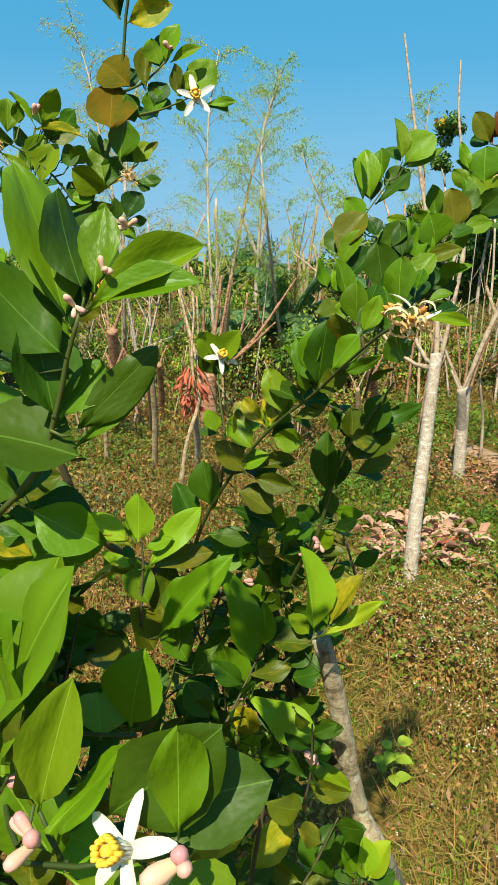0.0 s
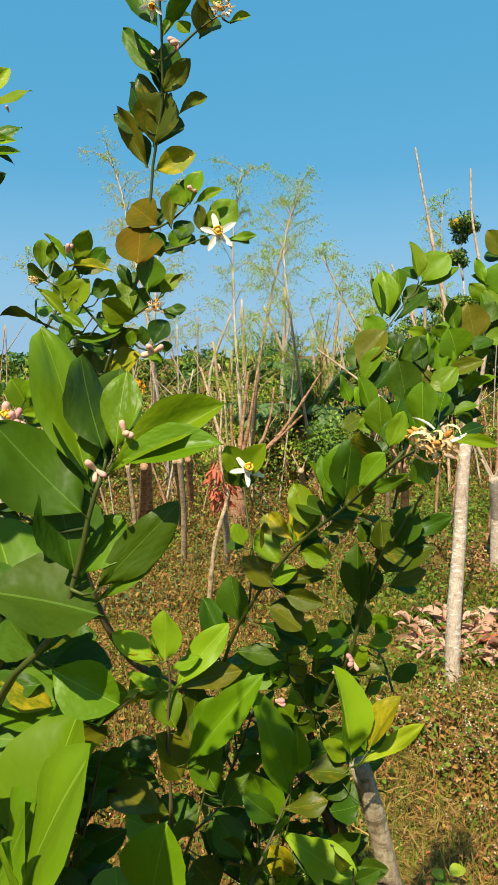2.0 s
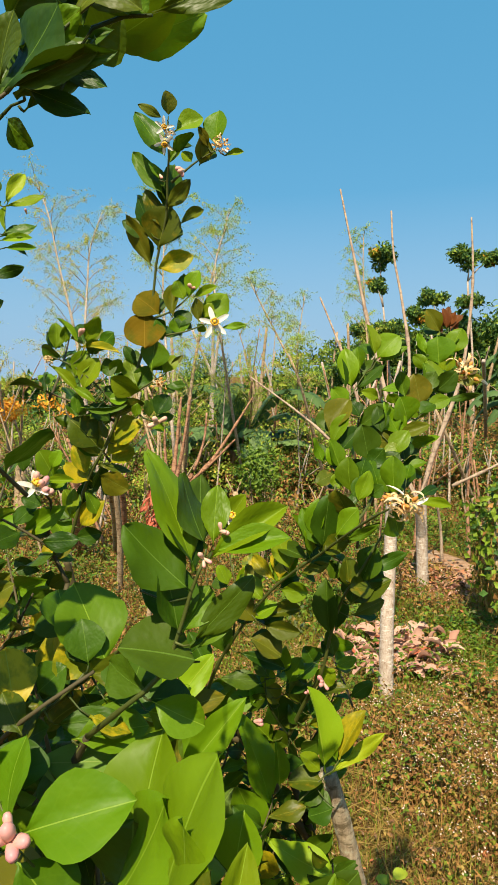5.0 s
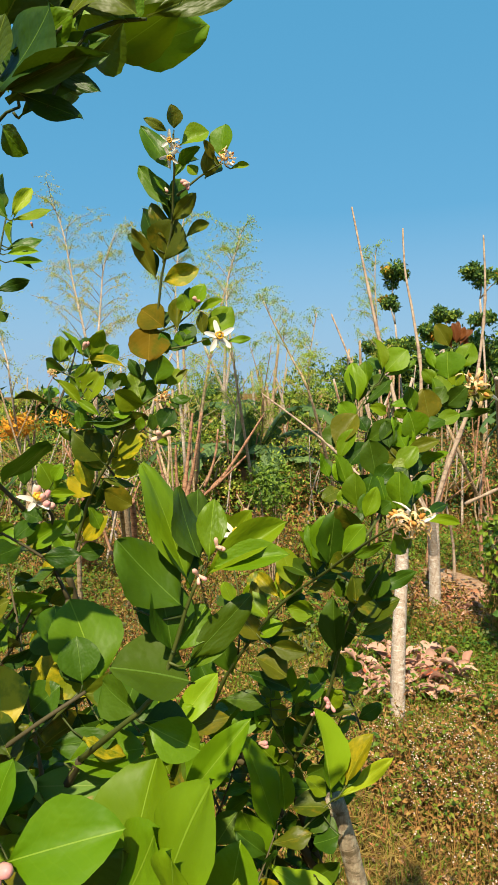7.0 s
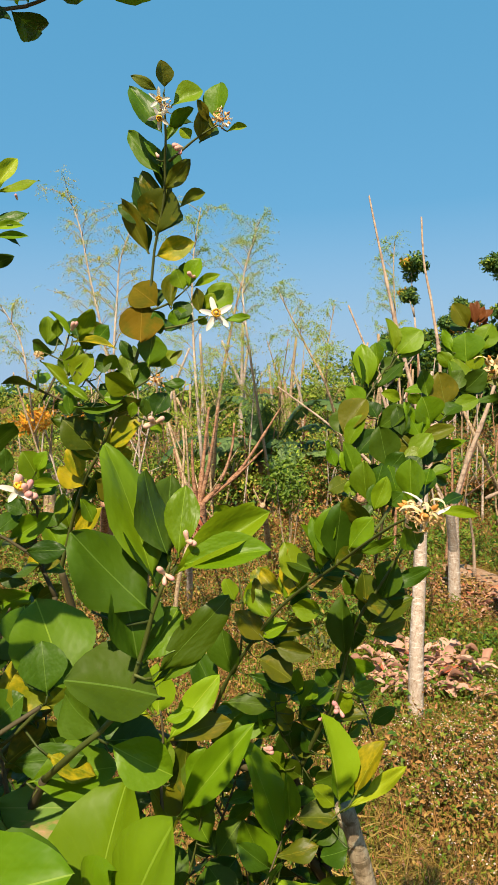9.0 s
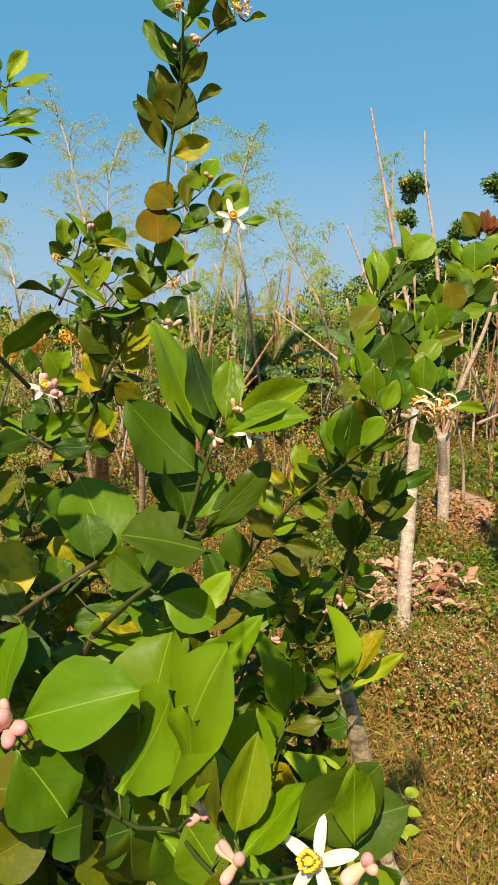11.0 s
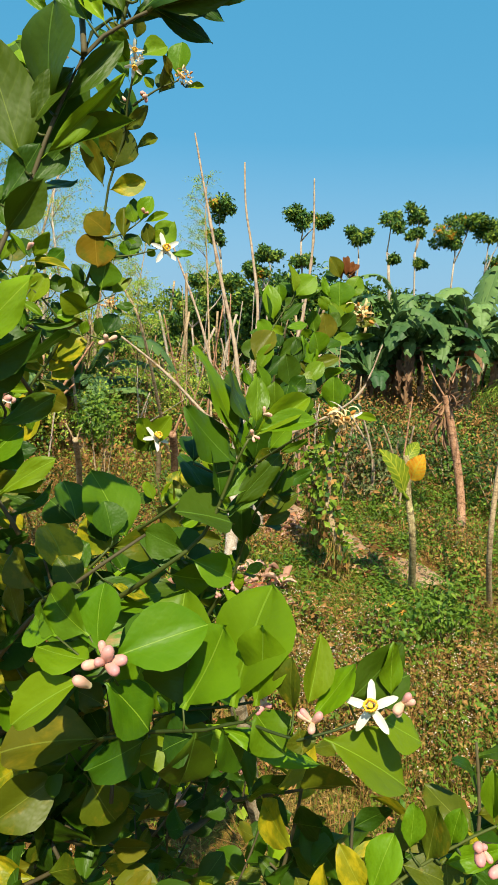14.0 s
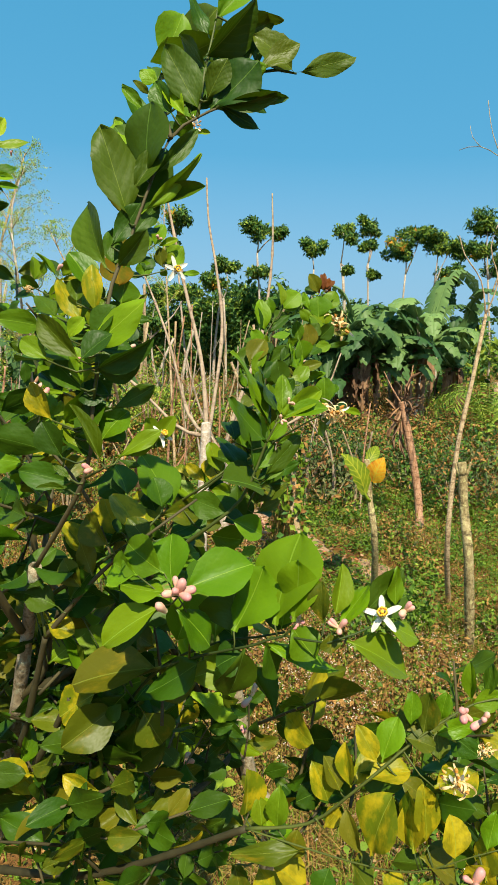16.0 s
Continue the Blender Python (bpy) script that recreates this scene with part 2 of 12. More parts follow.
M_LITTER_RED = soft("fallen_leaf_red", (0.42, 0.13, 0.05), (0.55, 0.24, 0.12), 9.0, 0.7, 0.12, "island")
M_CHIP = soft("leaf_chip", (0.22, 0.10, 0.045), (0.48, 0.29, 0.16), 9.0, 0.7, 0.12, "island")
M_RED = soft("withered_red_leaf", (0.32, 0.06, 0.03), (0.55, 0.16, 0.08), 12.0, 0.6, 0.2, "island")
M_FEATHER = soft("feathery_leaflet", (0.24, 0.36, 0.02), (0.44, 0.54, 0.07), 1.2, 0.6, 0.35, "island")
M_FEATHER_DRY = soft("feathery_leaflet_yellow", (0.42, 0.36, 0.04), (0.60, 0.52, 0.10), 1.2, 0.6, 0.35, "island")
M_FAR = soft("far_foliage", (0.016, 0.056, 0.010), (0.085, 0.180, 0.026), 0.7, 0.6, 0.2, "island")
M_FAR_LIGHT = soft("far_foliage_light", (0.11, 0.20, 0.015), (0.32, 0.38, 0.04), 0.7, 0.6, 0.25, "island")
M_FAR_ORANGE = soft("far_foliage_orange", (0.50, 0.18, 0.02), (0.80, 0.38, 0.02), 2.0, 0.6, 0.2, "island")
M_BANANA = soft("banana_blade", (0.032, 0.085, 0.024), (0.19, 0.29, 0.085), 1.5, 0.50, 0.22, spec=0.22)
M_BANANA_DRY = soft("banana_dry", (0.09, 0.042, 0.022), (0.34, 0.19, 0.10), 7, 0.8)
M_SCRUB = soft("scrub_leaf", (0.040, 0.070, 0.020), (0.17, 0.17, 0.055), 2.0, 0.6, 0.2, "island")
M_ORANGE_LEAF = soft("orange_leaf", (0.60, 0.22, 0.02), (0.75, 0.42, 0.04), 9, 0.6, 0.3)
M_LIME_LEAF = soft("lime_leaf", (0.16, 0.26, 0.015), (0.36, 0.42, 0.03), 9, 0.55, 0.35)


def soil():
    n = Nodes("soil")
    p = n.world_pos()
    big = n.noise(p, 0.55, 5, 0.6)
    mid = n.noise(p, 5.0, 5, 0.65)
    fine = n.noise(p, 60.0, 4, 0.7)
    dirt = n.ramp(n.math("ADD", n.math("MULTIPLY", mid, 0.5), n.math("MULTIPLY", fine, 0.5)), [(0.3, (0.08, 0.033, 0.009)), (0.55, (0.20, 0.092, 0.028)), (0.75, (0.34, 0.19, 0.065))])
    moss = n.ramp(fine, [(0.3, (0.075, 0.075, 0.008)), (0.7, (0.20, 0.16, 0.022))])
    col = n.mix(n.ramp(n.math("ADD", n.math("MULTIPLY", big, 0.6), n.math("MULTIPLY", mid, 0.4)), [(0.46, (0, 0, 0)), (0.60, (0.85, 0.85, 0.85))]), dirt, moss)
    n.bump(n.math("ADD", mid, n.math("MULTIPLY", fine, 0.5)), 0.8, 0.05)
    return n.finish(col, 0.95, 0.1)


M_SOIL = soil()


def trodden():
    """Pale pinkish sandy earth, trodden smooth, with darker damp flecks."""
    n = Nodes("trodden_earth")
    p = n.world_pos()
    mid = n.noise(p, 7.0, 5, 0.6)
    fine = n.noise(p, 90.0, 3, 0.7)
    col = n.ramp(n.math("ADD", n.math("MULTIPLY", mid, 0.6), n.math("MULTIPLY", fine, 0.4)), [(0.32, (0.20, 0.11, 0.055)), (0.50, (0.36, 0.22, 0.13)), (0.68, (0.50, 0.35, 0.23))])
    n.bump(n.math("ADD", mid, n.math("MULTIPLY", fine, 0.5)), 0.6, 0.03)
    return n.finish(col, 0.95, 0.1)


M_PATH = trodden()



# ---- building blocks ----
def link_mesh(name, verts, faces, mat, parent=None, label="", smooth=False, slots=None):
    me = bpy.data.meshes.new(name)
    me.from_pydata([tuple(v) for v in verts], [], faces)
    for m in mat if isinstance(mat, (list, tuple)) else [mat]:
        me.materials.append(m)
    if slots is not None:
        me.polygons.foreach_set("material_index", slots)
    if smooth:
        me.polygons.foreach_set("use_smooth", [True] * len(me.polygons))
    me.update()
    ob = new(name, me)
    if parent:
        ob.parent = parent
    if label:
        ob["label"] = label
    return ob


def share_mesh(name, me, m, parent, label=""):
    ob = new(name, me)
    ob.parent = parent
    ob.matrix_basis = m
    if label:
        ob["label"] = label
    return ob


def smooth_line(points, step):
    """Points along a soft curve through the given ones."""
    p = [Vector(q) for q in points]
    if len(p) == 2:
        p = [p[0], p[0].lerp(p[1], 0.5), p[1]]
    out = []
    for i in range(len(p) - 1):
        a, b, c, d = p[max(i - 1, 0)], p[i], p[i + 1], p[min(i + 2, len(p) - 1)]
        n = max(2, int((c - b).length / step))
        for k in range(n):
            t = k / n
            out.append(0.5 * (2 * b + (c - a) * t + (2 * a - 5 * b + 4 * c - d) * t * t + (3 * b - a - 3 * c + d) * t ** 3))
    return out + [p[-1]]


def tube_data(line, r0, r1, sides=8, rough=0.08, rng=random, base=0, knots=0.0):
    """A tapering, slightly uneven stem along a line: vertices and faces."""
    verts, faces = [], []
    up = Vector((0.31, 0.17, 0.93))
    n = len(line)
    for i, q in enumerate(line):
        d = (line[min(i + 1, n - 1)] - line[max(i - 1, 0)]).normalized()
        u = d.cross(up).normalized() if abs(d.dot(up)) < 0.97 else d.cross(Vector((1, 0, 0))).normalized()
        v = d.cross(u)
        r = r0 + (r1 - r0) * i / max(1, n - 1)
        r *= 1 + rng.uniform(-rough, rough) + (knots if rng.random() < 0.12 else 0)
        for k in range(sides):
            a = 2 * math.pi * k / sides
            w = r * (1 + rng.uniform(-rough, rough) * 0.6)
            verts.append(q + (u * math.cos(a) + v * math.sin(a)) * w)
    for i in range(n - 1):
        for k in range(sides):
            a, b = base + i * sides + k, base + i * sides + (k + 1) % sides
            faces.append((a, b, b + sides, a + sides))
    faces.append(tuple(base + k for k in reversed(range(sides))))
    faces.append(tuple(base + (n - 1) * sides + k for k in range(sides)))
    return verts, faces


def tube(name, points, r0, r1, mat, parent=None, label="", sides=8, step=0.05, rough=0.08, seed=1, knots=0.0):
    rng = random.Random(seed)
    v, f = tube_data(smooth_line(points, step), r0, r1, sides, rough, rng, 0, knots)
    return link_mesh(name, v, f, mat, parent, label, True)


def empty(name, at, label, category, group=""):
    ob = new(name)
    ob.location = at
    return tagged(ob, label, category, group)


def under(thing, *obs):
    """Parents world-placed meshes to a thing that stands elsewhere."""
    for o in obs:
        o.parent = thing
        o.matrix_parent_inverse = Matrix.Translation(thing.location).inverted()


class Blades:
    """Collects many small blades into one mesh; each one is an island of its own."""

    def __init__(self):
        self.v, self.f, self.s = [], [], []

    def leaf(self, at, along, normal, length, width, slot=0, droop=0.0):
        along = Vector(along).normalized()
        side = along.cross(Vector(normal))
        side = side.normalized() if side.length > 1e-4 else along.orthogonal().normalized()
        n = side.cross(along)
        at = Vector(at)
        b = len(self.v)
        mid = at + along * length * 0.5 + n * length * 0.07
        tip = at + along * length - n * length * droop
        self.v += [at, mid - side * width / 2, mid - n * width * 0.14, mid + side * width / 2, tip]
        self.f += [(b, b + 2, b + 1), (b, b + 3, b + 2), (b + 1, b + 2, b + 4), (b + 2, b + 3, b + 4)]
        self.s += [slot] * 4

    def grass(self, at, lean, height, width, slot=0):
        at, lean = Vector(at), Vector(lean)
        side = Vector((-lean.y, lean.x, 0))
        side = side.normalized() * width / 2 if side.length > 1e-5 else Vector((width / 2, 0, 0))
        b = len(self.v)
        m = at + Vector((0, 0, height * 0.6)) + lean * 0.35
        self.v += [at - side, at + side, m + side * 0.7, m - side * 0.7, at + Vector((0, 0, height)) + lean]
        self.f += [(b, b + 1, b + 2, b + 3), (b + 3, b + 2, b + 4)]
        self.s += [slot] * 2

    def done(self, name, mats, parent=None, label=""):
        return link_mesh(name, self.v, self.f, mats, parent, label, False, self.s)


def any_way(rng):
    return Vector((rng.gauss(0, 1), rng.gauss(0, 1), rng.gauss(0, 1))).normalized()



# ---- ground ----
def bumps(x, y):
    near = math.exp(-((x - 1) ** 2 + (y - 4) ** 2) / 200)
    mound = 0.10 * math.exp(-((x - 2.35) ** 2 + (y - 6.1) ** 2) / 0.5)
    return near * (0.07 * noise.noise((x * 0.5, y * 0.5, 0)) + 0.04 * noise.noise((x * 1.7, y * 1.7, 3)) + 0.015 * noise.noise((x * 6, y * 6, 7))) - 0.02 + mound


def ground_sheet():
    def spread(n, near, far, mid):
        k = np.linspace(-1, 1, n)
        return mid + np.sinh(k * 5.2) / np.sinh(5.2) * (far - near) + k * near
    xs, ys = spread(190, 9, 900, 1.5), spread(190, 9, 900, 4.5)
    verts = [(x, y, bumps(x, y)) for y in ys for x in xs]
    n = len(xs)
    faces = [(j * n + i, j * n + i + 1, j * n + n + i + 1, j * n + n + i) for j in range(len(ys) - 1) for i in range(n - 1)]
    ob = link_mesh("ground", verts, faces, M_SOIL, smooth=True)
    return tagged(ob, "bumpy reddish-brown orchard soil with thin grass", "ground", kind="structure")


ground_sheet()


def patch(x, y):
    """Over 0: green; under 0: dry."""
    return 1.7 * noise.noise((x * 0.55 + 3.1, y * 0.55, 1.7)) + 0.5 * noise.noise((x * 1.6, y * 1.6, 4.2)) + 0.10 * (x - 1.2) + 0.12 + 0.55 * math.exp(-((x - 3.1) ** 2 + (y - 4.1) ** 2) / 1.1)


PATH_LINE = ((2.36, 6.9), (2.50, 6.05), (2.66, 5.25), (2.72, 4.80), (2.86, 4.36), (2.90, 3.98))


def off_path(x, y):
    """How far a place lies from the middle of the worn strip."""
    best = 9.0
    for (ax, ay), (bx, by) in zip(PATH_LINE, PATH_LINE[1:]):
        u = min(1.0, max(0.0, ((x - ax) * (bx - ax) + (y - ay) * (by - ay)) / ((bx - ax) ** 2 + (by - ay) ** 2)))
        best = min(best, math.hypot(x - ax - u * (bx - ax), y - ay - u * (by - ay)))
    return best


def on_path(x, y):
    """The share of plants that a worn strip of bare earth lacks here."""
    if not (1.6 < x < 3.6 and 3.4 < y < 7.6):
        return 0.0
    off = off_path(x, y) + 0.12 * noise.noise((x * 3, y * 3, 5.5))
    return (0.93 if off < 0.13 else 0.62 if off < 0.30 else 0.0) + 0.5 * math.exp(-((x - 2.3) ** 2 + (y - 6.1) ** 2) / 0.4)


def lowness(x, y):
    """Growth stays low along the path and in front of it."""
    off = min(off_path(x, y), off_path(x, y + 0.5), off_path(x + 0.12, y + 0.95))
    return min(1.0, max(0.22, off * 1.6))


def sandy_path():
    """The trodden strip, a thin uneven crust on the soil."""
    line = smooth_line([(x, y, 0) for x, y in PATH_LINE], 0.06)
    cols = 9
    v, f = [], []
    for i, p in enumerate(line):
        d = (line[min(i + 1, len(line) - 1)] - line[max(i - 1, 0)]).normalized()
        for k in range(cols):
            u = k / (cols - 1) * 2 - 1
            w = 0.19 + 0.09 * noise.noise((p.x * 2.5, p.y * 2.5, 5 + (u > 0)))
            x, y = p.x - d.y * u * w, p.y + d.x * u * w
            v.append((x, y, bumps(x, y) + 0.014 * (1 - u ** 4) - 0.006))
    for i in range(len(line) - 1):
        for k in range(cols - 1):
            a = i * cols + k
            f.append((a, a + 1, a + cols + 1, a + cols))
    tagged(link_mesh("path", v, f, M_PATH, smooth=True), "narrow worn path of pale pinkish sandy earth", "path", kind="structure")


sandy_path()


def ground_cover():
    rng = random.Random(11)
    grass, dry, green, heads, litter = Blades(), Blades(), Blades(), Blades(), Blades()

    def somewhere(far):
        y = 0.7 + (far - 0.7) * rng.random() ** 1.5
        return rng.uniform(-1.2 - y * 0.55, 1.6 + y * 0.95), y

    for _ in range(34000):
        x, y = somewhere(13)
        if rng.random() < on_path(x, y):
            continue
        g = patch(x, y)
        z = bumps(x, y)
        green_here = rng.random() < 0.68 + g
        for _k in range(2):
            at = (x + rng.gauss(0, 0.03), y + rng.gauss(0, 0.03), z)
            if green_here:
                grass.grass(at, (rng.gauss(0, 0.035), rng.gauss(0, 0.035), 0), rng.uniform(0.02, 0.07), 0.003 + 0.0011 * y, 0)
            else:
                grass.grass(at, (rng.gauss(0, 0.09), rng.gauss(0, 0.09), 0), rng.uniform(0.005, 0.035), 0.0025 + 0.0008 * y, 1)
    # denser, finer growth close by
    for _ in range(62000):
        x, y = rng.uniform(0.0, 2.8), rng.uniform(1.0, 5.6)
        if rng.random() < on_path(x, y):
            continue
        z = bumps(x, y)
        g = patch(x, y)
        at = (x, y, z)
        if rng.random() < 0.66 + 0.8 * g:
            grass.grass(at, (rng.gauss(0, 0.03), rng.gauss(0, 0.03), 0), rng.uniform(0.02, 0.085), rng.uniform(0.002, 0.0045), 0)
        else:
            grass.grass(at, (rng.gauss(0, 0.07), rng.gauss(0, 0.07), 0), rng.uniform(0.004, 0.02), rng.uniform(0.002, 0.004), 1)
    for _ in range(9000):
        x, y = rng.uniform(0.0, 2.6), rng.uniform(1.0, 4.6)
        litter.leaf((x, y, bumps(x, y) + rng.uniform(0.002, 0.02)), (rng.gauss(0, 1), rng.gauss(0, 1), rng.gauss(0, 0.2)), (rng.gauss(0, 0.5), rng.gauss(0, 0.5), 1), rng.uniform(0.010, 0.035), rng.uniform(0.004, 0.016), rng.choice((0, 0, 0, 1, 2)), -0.1)
    # tall dried flower stalks in the middle of the clearing
    for _ in range(2300):
        x, y = rng.gauss(1.45, 0.5), rng.gauss(2.7, 0.5)
        if x < 0.75 or y < 1.9:
            continue
        z = bumps(x, y)
        h = rng.uniform(0.08, 0.28)
        lean = Vector((rng.gauss(0, 0.05), rng.gauss(0, 0.05), 0))
        dry.grass((x, y, z), lean, h, 0.003, 0)
        for _j in range(8):
            t = rng.uniform(0.2, 1)
            dry.leaf(Vector((x, y, z + h * t)) + lean * t + any_way(rng) * 0.03, any_way(rng), (rng.gauss(0, 0.5), rng.gauss(0, 0.5), 1), rng.uniform(0.012, 0.032), rng.uniform(0.007, 0.017), rng.choice((0, 0, 0, 1, 1, 2, 3, 3)), 0.2)
        for _j in range(rng.choice((0, 0, 0, 0, 0, 3, 5))):
            heads.leaf(Vector((x, y, z + h)) + lean + any_way(rng) * 0.016, any_way(rng), (0, 0, 1), 0.011, 0.009, 0)
    # brown cover farther back
    for _ in range(7000):
        x, y = rng.uniform(-5, 9), rng.uniform(4.5, 11)
        if rng.random() < on_path(x, y):
            continue
        z = bumps(x, y)
        slot = (0 if rng.random() < 0.26 else 4) if rng.random() < 0.7 - patch(x, y) else 2
        low = lowness(x, y)
        for _k in range(8):
            dry.leaf((x + rng.gauss(0, 0.08), y + rng.gauss(0, 0.08), z + abs(rng.gauss(0, 0.09)) * low), any_way(rng), (rng.gauss(0, 0.5), rng.gauss(0, 0.5), 1), rng.uniform(0.03, 0.07), rng.uniform(0.015, 0.035), slot if rng.random() < 0.8 else 1, 0.2)
    # fresh short grass and small herbs on both sides of the path
    for _ in range(15000):
        x, y = rng.gauss(2.95, 0.62), rng.gauss(4.5, 0.85)
        if y < 2.7 or rng.random() < on_path(x, y) or noise.noise((x * 2.2, y * 2.2, 2.5)) < rng.uniform(-0.25, 0.3):
            continue
        z = bumps(x, y)
        grass.grass((x, y, z), (rng.gauss(0, 0.03), rng.gauss(0, 0.03), 0), rng.uniform(0.03, 0.10) * max(0.4, lowness(x, y)), rng.uniform(0.004, 0.008), 0)
        if rng.random() < 0.5:
            for _j in range(3):
                a = rng.uniform(0, 6.283)
                green.leaf((x + rng.gauss(0, 0.03), y + rng.gauss(0, 0.03), z + rng.uniform(0.02, 0.10)), (math.cos(a), math.sin(a), 0.2), (rng.gauss(0, 0.4), rng.gauss(0, 0.4), 1), rng.uniform(0.025, 0.05), rng.uniform(0.014, 0.028), 0, 0.2)
    # loose dead stems lying over the weeds
    for _ in range(5200):
        x, y = rng.uniform(0.3, 3.4), rng.uniform(1.4, 4.4)
        if rng.random() < on_path(x, y) or noise.noise((x * 1.8, y * 1.8, 6.5)) < rng.uniform(-0.35, 0.2):
            continue
        a = rng.uniform(0, 6.283)
        dry.leaf((x, y, bumps(x, y) + rng.uniform(0.02, 0.11)), (math.cos(a), math.sin(a), rng.gauss(0, 0.2)), (rng.gauss(0, 0.4), rng.gauss(0, 0.4), 1), rng.uniform(0.08, 0.26), rng.uniform(0.003, 0.006), rng.choice((0, 1, 1)), rng.uniform(-0.1, 0.15))
    # pinkish-brown low weeds under the bare poles
    for _ in range(11000):
        x, y = rng.uniform(-3.0, 0.35), rng.uniform(1.7, 7.0)
        if x < -1.0 - y * 0.45:
            continue
        z = bumps(x, y)
        h = rng.uniform(0.03, 0.15)
        dry.grass((x, y, z), (rng.gauss(0, 0.03), rng.gauss(0, 0.03), 0), h, 0.004, 0)
        slot = rng.choice((0, 0, 0, 1, 2, 3))
        for _j in range(5):
            dry.leaf((x + rng.gauss(0, 0.03), y + rng.gauss(0, 0.03), z + rng.uniform(0.01, h)), any_way(rng), (rng.gauss(0, 0.5), rng.gauss(0, 0.5), 1), rng.uniform(0.014, 0.034), rng.uniform(0.008, 0.018), slot if rng.random() < 0.8 else 2, 0.2)
        if rng.random() < 0.10:
            heads.leaf((x, y, z + h), any_way(rng), (0, 0, 1), 0.012, 0.010, 0)
    # the same thin cover round about
    rng2 = random.Random(23)
    for _ in range(42000):
        x, y = rng2.gauss(0.5, 4.0), rng2.gauss(0.5, 3.6)
        if y > 1.0 and -1.0 - y * 0.5 < x < 1.5 + y * 0.9:
            continue
        g = patch(x, y)
        at = (x, y, bumps(x, y))
        if rng2.random() < 0.5 + g:
            grass.grass(at, (rng2.gauss(0, 0.035), rng2.gauss(0, 0.035), 0), rng2.uniform(0.02, 0.08), 0.006, 0)
        else:
            grass.grass(at, (rng2.gauss(0, 0.09), rng2.gauss(0, 0.09), 0), rng2.uniform(0.005, 0.04), 0.005, 1)
            dry.leaf(at, any_way(rng2), (rng2.gauss(0, 0.5), rng2.gauss(0, 0.5), 1), rng2.uniform(0.03, 0.07), rng2.uniform(0.012, 0.03), rng2.choice((0, 0, 1)), 0.2)
    tagged(grass.done("grass", [M_GRASS, M_STRAW]), "short thin grass, green and straw coloured", "grass", kind="stuff")

    for _ in range(14500):
        x, y = somewhere(12)
        g = patch(x, y)
        if rng.random() < on_path(x, y) or (x < 1.1 and y < 2.6 and rng.random() < 0.85):
            continue
        if noise.noise((x * 1.3, y * 1.3, 8.5)) < rng.uniform(-0.5, 0.15) or (x < 2.2 and y < 5.2 and g > 0 and rng.random() < 0.7):
            continue
        z = bumps(x, y)
        if rng.random() < 0.80 - g * 1.1:
            h = rng.uniform(0.06, 0.27) * lowness(x, y)
            for _k in range(3):
                lean = Vector((rng.gauss(0, 0.08), rng.gauss(0, 0.08), 0))
                dry.grass((x + rng.gauss(0, 0.02), y + rng.gauss(0, 0.02), z), lean, h, 0.003 + 0.0005 * y, 0)
                for _j in range(6 if y < 5 else 5):
                    t = rng.uniform(0.2, 1)
                    fine = min(1.0, 0.55 + 0.08 * y)
                    dry.leaf(Vector((x, y, z + h * t)) + lean * t + any_way(rng) * 0.03, any_way(rng), any_way(rng), rng.uniform(0.018, 0.050) * fine, rng.uniform(0.010, 0.024) * fine, rng.choice((0, 0, 0, 1, 1, 2, 3, 3)), 0.2)
                if rng.random() < 0.09:
                    for _j in range(2):
                        heads.leaf(Vector((x, y, z + h)) + lean + any_way(rng) * 0.02, any_way(rng), (0, 0, 1), 0.007 + 0.0012 * y, 0.006 + 0.0008 * y, 0)
        else:
            s = rng.uniform(0.7, 1.7) * max(0.45, lowness(x, y))
            for _k in range(int(13 * s)):
                up = Vector((rng.gauss(0, 0.07 * s), rng.gauss(0, 0.07 * s), rng.uniform(0.01, 0.13 * s)))
                a = rng.uniform(0, 6.283)
                green.leaf(Vector((x, y, z)) + up, (math.cos(a), math.sin(a), rng.uniform(-0.3, 0.5)), (rng.gauss(0, 0.4), rng.gauss(0, 0.4), 1), rng.uniform(0.018, 0.045) * s, rng.uniform(0.010, 0.024) * s, 0, 0.25)
            if rng.random() < 0.10:
                for _j in range(4):
                    heads.leaf((x + rng.gauss(0, 0.07), y + rng.gauss(0, 0.07), z + 0.14 * s), any_way(rng), (0, 0, 1), 0.010, 0.009, 0)
    tagged(dry.done("dry_weeds", [M_DRY, M_STRAW, M_WEED, M_GOLD, M_SCRUB]), "reddish-brown dried weeds over the soil", "weeds", kind="stuff")
    tagged(green.done("green_weeds", [M_WEED]), "low broad-leaved green weeds in patches", "weeds", kind="stuff")
    tagged(heads.done("weed_flowers", [M_WHITE_HEAD]), "tiny whitish weed flower heads", "weeds", kind="stuff")
    # reddish drifts of fallen leaves beside the path
    for cx, cy, rad, many in ((2.06, 5.65, 0.42, 1300), (2.50, 4.50, 0.30, 700), (3.45, 5.10, 0.30, 500)):
        for _ in range(many):
            x, y = rng.gauss(cx, rad * 0.6), rng.gauss(cy, rad * 0.6)
            litter.leaf((x, y, bumps(x, y) + rng.uniform(0.01, 0.05)), (rng.gauss(0, 1), rng.gauss(0, 1), rng.gauss(0, 0.3)), (rng.gauss(0, 0.5), rng.gauss(0, 0.5), 1), rng.uniform(0.03, 0.08), rng.uniform(0.015, 0.04), rng.choice((0, 0, 0, 1, 2)), -0.15)
